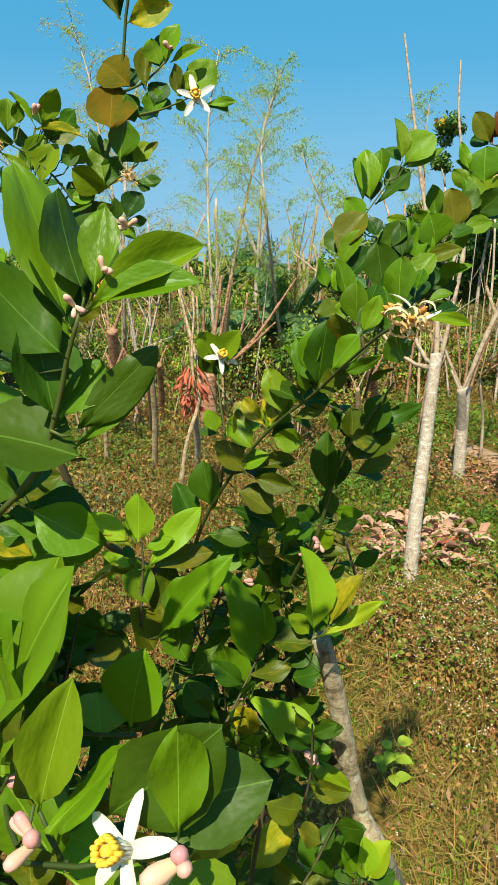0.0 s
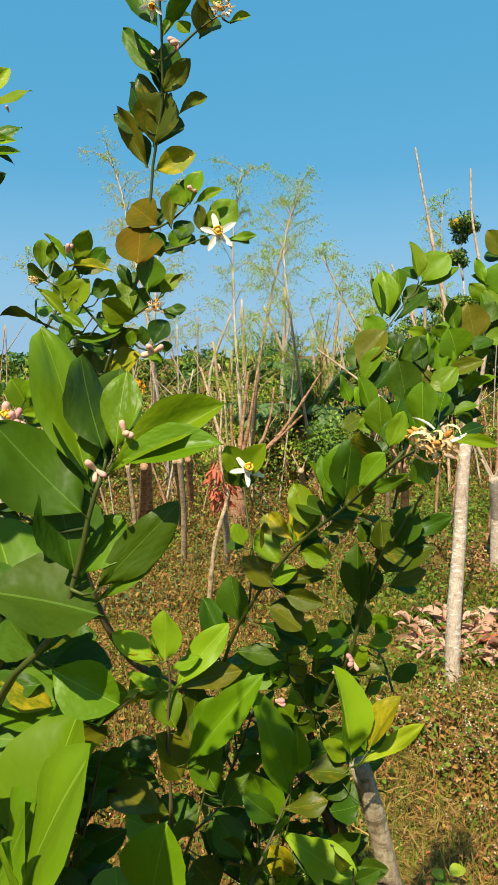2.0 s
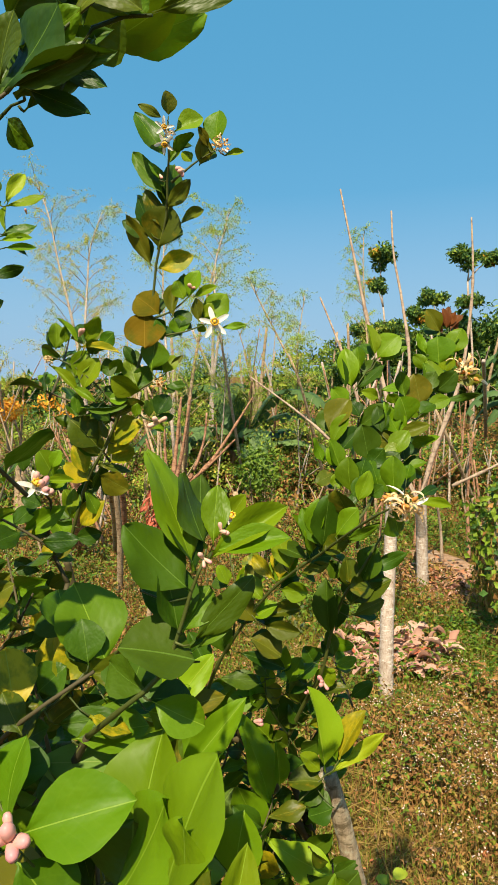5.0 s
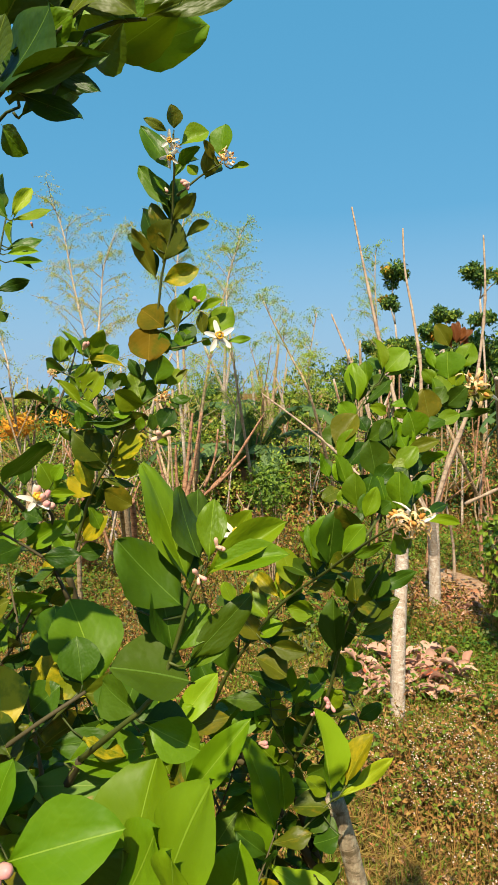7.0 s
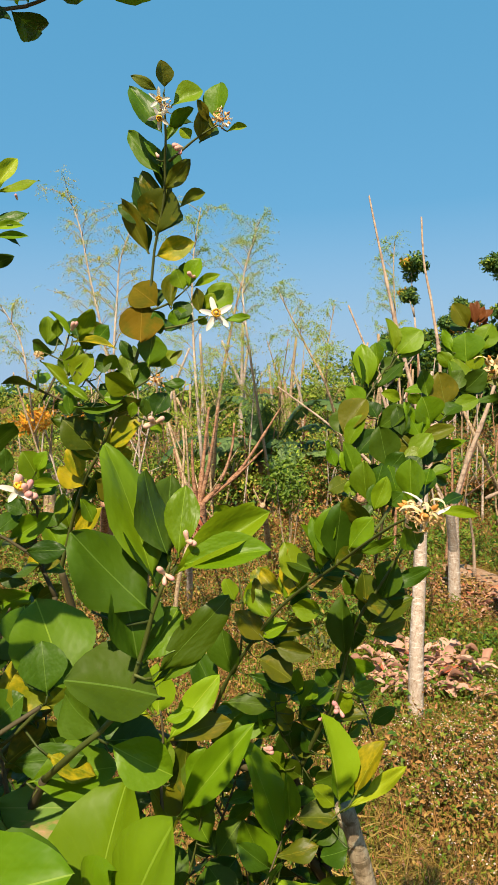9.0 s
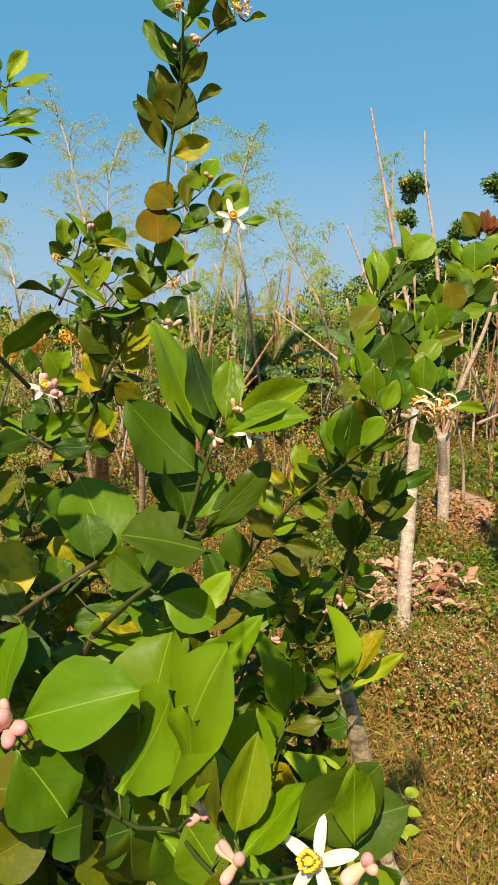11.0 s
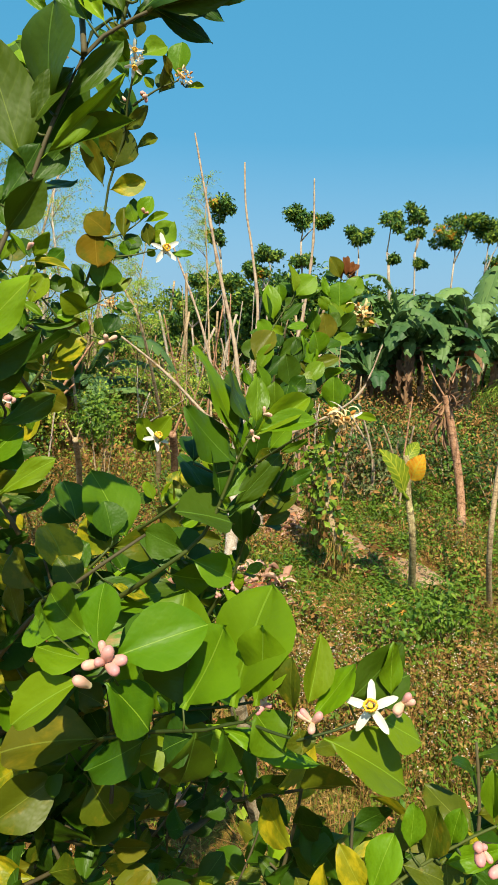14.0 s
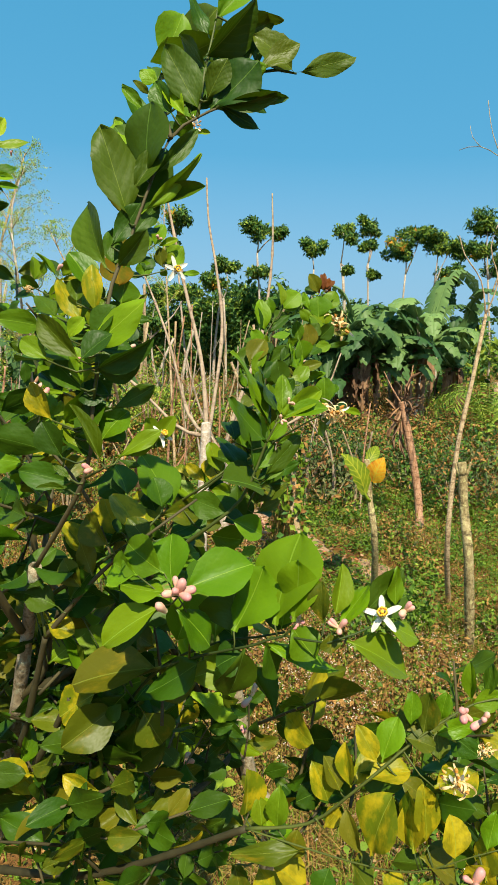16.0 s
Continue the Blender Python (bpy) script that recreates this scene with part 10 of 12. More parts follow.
lf(b0, (-0.038, 0.159, 1.637), (-0.042, 0.165, 1.678), (-0.83, -0.55, -0.06), 0.019, "g")
lf(b0, (-0.052, 0.171, 1.617), (-0.066, 0.180, 1.655), (-0.03, -0.97, 0.25), 0.023, "g")
stalk(b0, (-0.040, 0.165, 1.624), (-0.045, 0.164, 1.630))
lf(b0, (-0.045, 0.164, 1.630), (-0.055, 0.179, 1.658), (-0.01, -0.86, 0.51), 0.021, "o")
lf(b0, (0.018, 0.139, 1.687), (0.026, 0.144, 1.722), (-0.97, -0.20, 0.15), 0.029, "o")
lf(b0, (0.025, 0.147, 1.682), (0.019, 0.173, 1.693), (-0.52, -0.47, 0.71), 0.027, "o")
lf(b0, (0.031, 0.135, 1.699), (0.036, 0.135, 1.725), (-0.89, -0.45, 0.07), 0.015, "m")
stalk(b0, (0.012, 0.138, 1.686), (0.008, 0.145, 1.692))
lf(b0, (0.008, 0.145, 1.692), (0.011, 0.149, 1.723), (-0.16, -0.99, 0.03), 0.016, "m")
lf(b0, (0.015, 0.153, 1.687), (0.037, 0.160, 1.699), (-0.34, -0.42, 0.84), 0.015, "o")
stalk(b0, (0.021, 0.135, 1.692), (0.025, 0.135, 1.687))
lf(b0, (0.025, 0.135, 1.687), (0.060, 0.120, 1.704), (-0.49, -0.80, 0.35), 0.017, "m")
stalk(b0, (0.007, 0.143, 1.677), (0.002, 0.145, 1.684))
lf(b0, (0.002, 0.145, 1.684), (0.026, 0.132, 1.677), (-0.06, -0.64, 0.77), 0.020, "o")
lf(b0, (0.008, 0.153, 1.678), (0.039, 0.163, 1.677), (0.21, -0.49, 0.85), 0.018, "d")
lf(b0, (0.054, 0.127, 1.713), (0.082, 0.121, 1.722), (-0.22, -0.93, 0.29), 0.020, "m")
lf(b0, (0.056, 0.127, 1.717), (0.055, 0.132, 1.752), (-0.81, -0.59, -0.02), 0.012, "m")
lf(b0, (0.067, 0.122, 1.721), (0.076, 0.127, 1.749), (-0.91, -0.21, 0.36), 0.016, "d")
stalk(b0, (0.002, 0.145, 1.672), (0.022, 0.125, 1.646))
lf(b0, (0.022, 0.125, 1.646), (0.060, 0.117, 1.657), (-0.30, -0.09, 0.95), 0.041, "g")
stalk(b0, (0.018, 0.141, 1.685), (0.028, 0.128, 1.666))
lf(b0, (0.028, 0.128, 1.666), (0.031, 0.138, 1.688), (-0.15, -0.92, 0.37), 0.020, "o")
lf(b0, (0.035, 0.136, 1.660), (0.053, 0.154, 1.665), (-0.13, -0.18, 0.98), 0.018, "d")
stalk(b0, (-0.037, 0.125, 1.590), (-0.034, 0.128, 1.595))
lf(b0, (-0.034, 0.128, 1.595), (-0.020, 0.124, 1.652), (-0.97, -0.19, 0.18), 0.044, "g")
stalk(b0, (-0.010, 0.098, 1.600), (-0.015, 0.099, 1.616))
lf(b0, (-0.015, 0.099, 1.616), (-0.013, 0.115, 1.661), (-0.97, -0.22, 0.07), 0.030, "g")
lf(b0, (-0.008, 0.108, 1.608), (-0.008, 0.119, 1.647), (-0.53, -0.83, 0.19), 0.027, "g")
stalk(b0, (-0.007, 0.086, 1.612), (-0.008, 0.094, 1.625))
lf(b0, (-0.008, 0.094, 1.625), (-0.011, 0.100, 1.675), (-0.02, -1.00, 0.07), 0.022, "g")
lf(b0, (0.006, 0.077, 1.621), (0.008, 0.089, 1.652), (0.02, -0.94, 0.33), 0.028, "g")
stalk(b0, (0.020, 0.068, 1.631), (0.023, 0.060, 1.612))
lf(b0, (0.023, 0.060, 1.612), (0.028, 0.070, 1.643), (-0.97, -0.19, 0.18), 0.026, "g")
stalk(b0, (-0.008, 0.096, 1.602), (-0.013, 0.096, 1.615))
lf(b0, (-0.013, 0.096, 1.615), (0.016, 0.083, 1.594), (0.31, -0.54, 0.78), 0.028, "o")
lf(b0, (-0.005, 0.105, 1.606), (0.028, 0.098, 1.594), (0.17, -0.57, 0.80), 0.025, "o")
stalk(b0, (-0.039, 0.137, 1.582), (-0.039, 0.135, 1.591))
lf(b0, (-0.039, 0.135, 1.591), (-0.046, 0.152, 1.625), (-0.82, -0.57, 0.09), 0.017, "o")
stalk(b0, (-0.012, 0.147, 1.661), (-0.005, 0.139, 1.652))
lf(b0, (-0.005, 0.139, 1.652), (0.014, 0.127, 1.637), (-0.14, -0.89, 0.44), 0.019, "o")
lf(b0, (0.001, 0.147, 1.645), (0.016, 0.140, 1.631), (0.17, -0.81, 0.57), 0.017, "d")
stalk(b0, (-0.068, 0.177, 1.560), (-0.067, 0.181, 1.567))
lf(b0, (-0.067, 0.181, 1.567), (-0.133, 0.196, 1.570), (-0.09, -0.46, 0.88), 0.022, "o")
stalk(b0, (-0.087, 0.207, 1.541), (-0.086, 0.209, 1.534))
lf(b0, (-0.086, 0.209, 1.534), (-0.060, 0.187, 1.516), (0.32, -0.35, 0.88), 0.042, "g")
stalk(b0, (-0.094, 0.217, 1.535), (-0.115, 0.228, 1.527))
lf(b0, (-0.115, 0.228, 1.527), (-0.108, 0.217, 1.489), (-0.50, -0.86, 0.15), 0.028, "o")
lf(b0, (-0.112, 0.238, 1.517), (-0.098, 0.250, 1.466), (0.47, -0.88, -0.09), 0.025, "d")
stalk(b0, (-0.094, 0.217, 1.535), (-0.095, 0.219, 1.528))
lf(b0, (-0.095, 0.219, 1.528), (-0.079, 0.197, 1.497), (-0.56, -0.78, 0.28), 0.035, "g")
stalk(b0, (-0.078, 0.198, 1.566), (-0.084, 0.204, 1.574))
lf(b0, (-0.084, 0.204, 1.574), (-0.082, 0.207, 1.616), (-0.59, -0.80, 0.10), 0.021, "m")
stalk(b0, (-0.087, 0.209, 1.548), (-0.108, 0.225, 1.577))
lf(b0, (-0.108, 0.225, 1.577), (-0.108, 0.223, 1.628), (0.35, -0.93, 0.05), 0.035, "g")
stalk(b0, (-0.082, 0.210, 1.549), (-0.095, 0.215, 1.570))
lf(b0, (-0.095, 0.215, 1.570), (-0.096, 0.222, 1.598), (-0.09, -0.96, 0.27), 0.020, "m")
stalk(b0, (-0.061, 0.177, 1.600), (-0.053, 0.175, 1.589))
lf(b0, (-0.053, 0.175, 1.589), (-0.041, 0.170, 1.610), (-0.85, -0.26, 0.45), 0.017, "g")
lf(b0, (-0.055, 0.158, 1.567), (-0.065, 0.155, 1.542), (-0.73, -0.58, 0.37), 0.025, "d")
lf(b0, (-0.030, 0.118, 1.587), (-0.018, 0.109, 1.563), (0.37, -0.80, 0.47), 0.031, "g")
stalk(b0, (-0.007, 0.087, 1.612), (-0.004, 0.087, 1.602))
lf(b0, (-0.004, 0.087, 1.602), (-0.012, 0.085, 1.573), (-0.84, -0.47, 0.28), 0.023, "g")
lf(b0, (0.011, 0.071, 1.624), (0.028, 0.059, 1.602), (-0.71, -0.69, -0.14), 0.027, "g")
lf(b0, (-0.077, 0.195, 1.548), (-0.069, 0.193, 1.579), (-0.31, -0.95, 0.02), 0.022, "o")
lf(b0, (-0.072, 0.205, 1.538), (-0.069, 0.230, 1.537), (-0.19, 0.06, 0.98), 0.020, "d")
lf(b0, (0.022, 0.062, 1.636), (0.030, 0.064, 1.668), (-0.65, -0.74, 0.18), 0.017, "m")
lf(b0, (-0.045, 0.141, 1.583), (-0.028, 0.132, 1.555), (0.45, -0.72, 0.52), 0.028, "o")
lf(b0, (-0.039, 0.150, 1.574), (-0.019, 0.144, 1.563), (0.16, -0.67, 0.72), 0.026, "o")
stalk(b0, (0.033, 0.131, 1.700), (0.041, 0.127, 1.687))
lf(b0, (0.041, 0.127, 1.687), (0.055, 0.111, 1.676), (-0.53, -0.80, 0.29), 0.019, "d")

# shoot d_back
b0 = br = twig(tree_two, [(-0.220, 0.405, 1.554), (-0.162, 0.349, 1.666), (-0.119, 0.288, 1.721), (-0.082, 0.276, 1.727), (-0.051, 0.273, 1.729)], 0.0030, 0.0012, True)
br = twig(tree_two, [(-0.193, 0.384, 1.727), (-0.161, 0.348, 1.784)], 0.0018, 0.0007, True)
stalk(b0, (-0.162, 0.351, 1.782), (-0.168, 0.349, 1.788))
lf(b0, (-0.168, 0.349, 1.788), (-0.113, 0.363, 1.788), (0.00, -0.73, 0.68), 0.037, "l")
lf(b0, (-0.119, 0.288, 1.721), (-0.099, 0.328, 1.806), (-0.39, -0.83, 0.41), 0.065, "l")
stalk(b0, (-0.143, 0.322, 1.690), (-0.147, 0.326, 1.707))
lf(b0, (-0.147, 0.326, 1.707), (-0.128, 0.327, 1.761), (-0.30, -0.94, 0.18), 0.039, "l")
stalk(b0, (-0.054, 0.271, 1.732), (-0.054, 0.275, 1.732))
lf(b0, (-0.054, 0.275, 1.732), (-0.046, 0.281, 1.774), (-0.30, -0.93, 0.20), 0.034, "l")
lf(b0, (-0.056, 0.285, 1.724), (-0.047, 0.297, 1.743), (-0.11, -0.81, 0.57), 0.030, "d")
stalk(b0, (-0.205, 0.394, 1.582), (-0.177, 0.388, 1.571))
lf(b0, (-0.177, 0.388, 1.571), (-0.164, 0.418, 1.642), (0.11, -0.92, 0.37), 0.056, "m")
stalk(b0, (-0.188, 0.381, 1.737), (-0.174, 0.376, 1.733))
lf(b0, (-0.174, 0.376, 1.733), (-0.159, 0.403, 1.742), (0.72, -0.62, 0.31), 0.039, "d")
stalk(b0, (-0.088, 0.281, 1.724), (-0.089, 0.276, 1.716))
lf(b0, (-0.089, 0.276, 1.716), (-0.110, 0.295, 1.734), (-0.24, -0.62, 0.75), 0.034, "d")
stalk(b0, (-0.071, 0.278, 1.726), (-0.070, 0.274, 1.725))
lf(b0, (-0.070, 0.274, 1.725), (-0.077, 0.297, 1.736), (0.52, -0.18, 0.83), 0.032, "m")
stalk(b0, (-0.184, 0.374, 1.623), (-0.178, 0.371, 1.623))
lf(b0, (-0.178, 0.371, 1.623), (-0.157, 0.393, 1.627), (0.04, -0.26, 0.97), 0.052, "m")
lf(b0, (-0.183, 0.382, 1.613), (-0.161, 0.394, 1.614), (0.18, -0.37, 0.91), 0.047, "d")
stalk(b0, (-0.190, 0.380, 1.611), (-0.153, 0.373, 1.597))
lf(b0, (-0.153, 0.373, 1.597), (-0.130, 0.395, 1.601), (0.22, -0.41, 0.89), 0.045, "o")

# shoot top_left
b0 = br = twig(tree_two, [(-0.134, 0.233, 2.179), (-0.115, 0.242, 2.222), (-0.085, 0.232, 2.223)], 0.0022, 0.0009, True)
lf(b0, (-0.085, 0.232, 2.224), (-0.033, 0.232, 2.245), (0.13, -0.95, -0.28), 0.017, "v")
lf(b0, (-0.087, 0.232, 2.223), (-0.122, 0.235, 2.245), (-0.01, -0.99, 0.10), 0.028, "v")
lf(b0, (-0.097, 0.236, 2.223), (-0.089, 0.238, 2.240), (0.64, -0.75, -0.20), 0.012, "m")
lf(b0, (-0.094, 0.235, 2.223), (-0.110, 0.246, 2.240), (-0.19, -0.88, 0.43), 0.016, "m")

# shoot top_left_low
b0 = br = twig(tree_two, [(-0.195, 0.263, 2.128), (-0.178, 0.284, 2.192), (-0.158, 0.273, 2.200)], 0.0020, 0.0008, True)
stalk(b0, (-0.157, 0.270, 2.199), (-0.161, 0.275, 2.212))
lf(b0, (-0.161, 0.275, 2.212), (-0.108, 0.271, 2.236), (0.02, -0.98, -0.20), 0.015, "d")
stalk(b0, (-0.161, 0.272, 2.197), (-0.159, 0.275, 2.195))
lf(b0, (-0.159, 0.275, 2.195), (-0.127, 0.274, 2.219), (0.07, -0.99, -0.14), 0.012, "d")
lf(b0, (-0.170, 0.280, 2.194), (-0.156, 0.279, 2.178), (-0.53, -0.73, -0.43), 0.018, "m")

# shoot overhead_tip
b0 = br = twig(tree_two, [(-0.187, 0.230, 2.160), (-0.182, 0.300, 2.225), (-0.163, 0.366, 2.257), (-0.146, 0.378, 2.268), (-0.136, 0.387, 2.279), (-0.128, 0.397, 2.286)], 0.0022, 0.0010, False)
lf(b0, (-0.127, 0.396, 2.288), (-0.057, 0.420, 2.324), (0.10, -0.55, -0.83), 0.036, "m")
lf(b0, (-0.141, 0.386, 2.277), (-0.111, 0.352, 2.288), (-0.30, -0.75, -0.55), 0.040, "v")
lf(b0, (-0.152, 0.377, 2.267), (-0.160, 0.344, 2.278), (0.20, -0.80, -0.50), 0.040, "m")
lf(b0, (-0.145, 0.386, 2.276), (-0.092, 0.405, 2.342), (0.10, -0.75, -0.60), 0.042, "v")
lf(b0, (-0.159, 0.375, 2.265), (-0.137, 0.377, 2.315), (-0.10, -0.85, -0.40), 0.038, "m")
lf(b0, (-0.161, 0.367, 2.258), (-0.152, 0.402, 2.263), (0.30, -0.60, -0.70), 0.020, "d")
lf(b0, (-0.133, 0.395, 2.286), (-0.076, 0.361, 2.303), (0.00, -0.70, -0.70), 0.036, "m")

# shoot left_upper
b0 = br = twig(tree_two, [(-0.367, 0.735, 1.945), (-0.350, 0.710, 2.051), (-0.336, 0.699, 2.100), (-0.326, 0.709, 2.160), (-0.315, 0.722, 2.233), (-0.309, 0.728, 2.267)], 0.0028, 0.0011, True)
lf(b0, (-0.312, 0.728, 2.270), (-0.317, 0.741, 2.320), (0.78, -0.59, 0.23), 0.018, "d")
lf(b0, (-0.316, 0.741, 2.274), (-0.346, 0.765, 2.312), (0.09, -0.82, 0.57), 0.016, "d")
lf(b0, (-0.307, 0.727, 2.261), (-0.328, 0.735, 2.292), (-0.14, -0.98, 0.16), 0.018, "m")
lf(b0, (-0.304, 0.727, 2.264), (-0.282, 0.744, 2.304), (0.39, -0.91, 0.16), 0.018, "y")
stalk(b0, (-0.309, 0.724, 2.261), (-0.301, 0.727, 2.261))
lf(b0, (-0.301, 0.727, 2.261), (-0.250, 0.721, 2.271), (-0.15, -0.98, 0.14), 0.015, "m")
lf(b0, (-0.305, 0.740, 2.265), (-0.296, 0.768, 2.303), (0.27, -0.80, 0.53), 0.014, "d")
stalk(b0, (-0.316, 0.724, 2.230), (-0.302, 0.721, 2.227))
lf(b0, (-0.302, 0.721, 2.227), (-0.303, 0.732, 2.262), (-0.45, -0.86, 0.25), 0.009, "m")
stalk(b0, (-0.317, 0.724, 2.226), (-0.307, 0.720, 2.224))
lf(b0, (-0.307, 0.720, 2.224), (-0.267, 0.731, 2.238), (0.14, -0.95, 0.29), 0.019, "d")
lf(b0, (-0.311, 0.733, 2.228), (-0.285, 0.742, 2.241), (0.06, -0.88, 0.46), 0.017, "d")
stalk(b0, (-0.319, 0.721, 2.212), (-0.304, 0.718, 2.209))
lf(b0, (-0.304, 0.718, 2.209), (-0.265, 0.720, 2.209), (0.06, -1.00, 0.04), 0.010, "m")
lf(b0, (-0.308, 0.730, 2.212), (-0.284, 0.745, 2.204), (0.55, -0.57, 0.61), 0.009, "d")
stalk(b0, (-0.318, 0.723, 2.220), (-0.310, 0.719, 2.218))
lf(b0, (-0.310, 0.719, 2.218), (-0.271, 0.725, 2.222), (0.12, -0.98, 0.15), 0.012, "y")
lf(b0, (-0.323, 0.711, 2.173), (-0.279, 0.710, 2.185), (-0.00, -1.00, -0.07), 0.015, "d")
lf(b0, (-0.320, 0.717, 2.203), (-0.340, 0.730, 2.249), (0.38, -0.83, 0.41), 0.013, "d")
lf(b0, (-0.324, 0.729, 2.206), (-0.338, 0.756, 2.245), (0.26, -0.76, 0.60), 0.011, "d")
lf(b0, (-0.326, 0.712, 2.179), (-0.320, 0.711, 2.213), (-0.41, -0.91, 0.03), 0.024, "m")
lf(b0, (-0.333, 0.705, 2.136), (-0.317, 0.718, 2.168), (0.28, -0.93, 0.25), 0.018, "d")
lf(b0, (-0.337, 0.717, 2.138), (-0.317, 0.744, 2.150), (0.35, -0.59, 0.73), 0.016, "d")
stalk(b0, (-0.332, 0.699, 2.117), (-0.339, 0.702, 2.118))
lf(b0, (-0.339, 0.702, 2.118), (-0.340, 0.710, 2.190), (-0.28, -0.95, 0.10), 0.020, "d")
lf(b0, (-0.344, 0.714, 2.119), (-0.356, 0.732, 2.178), (0.34, -0.87, 0.35), 0.018, "d")
stalk(b0, (-0.337, 0.702, 2.099), (-0.342, 0.699, 2.100))
lf(b0, (-0.342, 0.699, 2.100), (-0.318, 0.703, 2.118), (-0.12, -0.92, 0.37), 0.017, "d")
lf(b0, (-0.347, 0.711, 2.101), (-0.334, 0.732, 2.114), (0.59, -0.66, 0.46), 0.015, "d")
lf(b0, (-0.343, 0.705, 2.076), (-0.317, 0.703, 2.088), (-0.02, -0.99, -0.11), 0.014, "m")
lf(b0, (-0.350, 0.710, 2.051), (-0.373, 0.719, 2.089), (-0.29, -0.96, 0.04), 0.024, "d")
lf(b0, (-0.333, 0.703, 2.124), (-0.356, 0.703, 2.142), (0.21, -0.93, 0.29), 0.017, "m")
lf(b0, (-0.337, 0.715, 2.125), (-0.354, 0.728, 2.141), (0.17, -0.67, 0.72), 0.015, "d")

# shoot bite
b0 = br = twig(tree_two, [(-0.278, 0.401, 1.734), (-0.223, 0.369, 1.781), (-0.181, 0.359, 1.811), (-0.158, 0.355, 1.835)], 0.0034, 0.0014, True)
stalk(b0, (-0.219, 0.364, 1.785), (-0.205, 0.361, 1.764))
lf(b0, (-0.205, 0.361, 1.764), (-0.121, 0.353, 1.767), (-0.10, -0.76, 0.65), 0.036, "p")
lf(b0, (-0.210, 0.375, 1.756), (-0.165, 0.390, 1.697), (0.68, -0.60, 0.43), 0.032, "d")
stalk(b0, (-0.220, 0.365, 1.784), (-0.229, 0.372, 1.792))
lf(b0, (-0.229, 0.372, 1.792), (-0.251, 0.384, 1.826), (0.53, -0.72, 0.46), 0.031, "g")
stalk(b0, (-0.189, 0.358, 1.807), (-0.182, 0.357, 1.796))
lf(b0, (-0.182, 0.357, 1.796), (-0.133, 0.355, 1.801), (-0.12, -0.95, 0.27), 0.022, "d")
stalk(b0, (-0.173, 0.361, 1.818), (-0.155, 0.352, 1.804))
lf(b0, (-0.155, 0.352, 1.804), (-0.125, 0.352, 1.789), (0.35, -0.34, 0.87), 0.024, "g")
lf(b0, (-0.157, 0.365, 1.796), (-0.134, 0.386, 1.785), (0.56, -0.54, 0.63), 0.021, "m")
stalk(b0, (-0.269, 0.393, 1.744), (-0.268, 0.395, 1.739))
lf(b0, (-0.268, 0.395, 1.739), (-0.211, 0.385, 1.743), (-0.07, -0.55, 0.83), 0.047, "d")
stalk(b0, (-0.279, 0.403, 1.734), (-0.266, 0.388, 1.674))
lf(b0, (-0.266, 0.388, 1.674), (-0.208, 0.395, 1.712), (-0.18, -0.85, 0.49), 0.058, "l")
stalk(b0, (-0.273, 0.395, 1.741), (-0.235, 0.383, 1.672))
lf(b0, (-0.235, 0.383, 1.672), (-0.192, 0.378, 1.698), (-0.40, -0.67, 0.62), 0.046, "l")
lf(b0, (-0.158, 0.355, 1.835), (-0.108, 0.363, 1.837), (0.05, -0.99, 0.10), 0.029, "o")
stalk(b0, (-0.158, 0.359, 1.833), (-0.155, 0.357, 1.840))
lf(b0, (-0.155, 0.357, 1.840), (-0.161, 0.370, 1.871), (0.28, -0.93, 0.24), 0.030, "d")
lf(b0, (-0.158, 0.371, 1.833), (-0.165, 0.384, 1.852), (0.21, -0.84, 0.49), 0.027, "d")
stalk(b0, (-0.186, 0.357, 1.809), (-0.195, 0.365, 1.817))
lf(b0, (-0.195, 0.365, 1.817), (-0.173, 0.367, 1.836), (-0.27, -0.92, 0.29), 0.028, "d")
lf(b0, (-0.198, 0.378, 1.811), (-0.182, 0.400, 1.816), (0.15, -0.48, 0.86), 0.025, "d")
stalk(b0, (-0.272, 0.394, 1.742), (-0.252, 0.389, 1.703))
lf(b0, (-0.252, 0.389, 1.703), (-0.216, 0.376, 1.676), (0.49, -0.34, 0.80), 0.050, "m")
stalk(b0, (-0.277, 0.396, 1.737), (-0.223, 0.380, 1.639))
lf(b0, (-0.223, 0.380, 1.639), (-0.170, 0.379, 1.642), (-0.03, -1.00, 0.06), 0.064, "m")
lf(b0, (-0.227, 0.390, 1.629), (-0.200, 0.414, 1.646), (0.05, -0.62, 0.78), 0.057, "d")
stalk(b0, (-0.263, 0.389, 1.748), (-0.195, 0.369, 1.627))
lf(b0, (-0.195, 0.369, 1.627), (-0.258, 0.355, 1.597), (-0.00, -0.89, 0.47), 0.047, "o")
stalk(b0, (-0.249, 0.383, 1.759), (-0.173, 0.359, 1.619))
lf(b0, (-0.173, 0.359, 1.619), (-0.152, 0.351, 1.581), (-0.16, -0.97, 0.16), 0.046, "o")
lf(b0, (-0.175, 0.370, 1.608), (-0.178, 0.382, 1.552), (0.20, -0.96, -0.20), 0.042, "d")

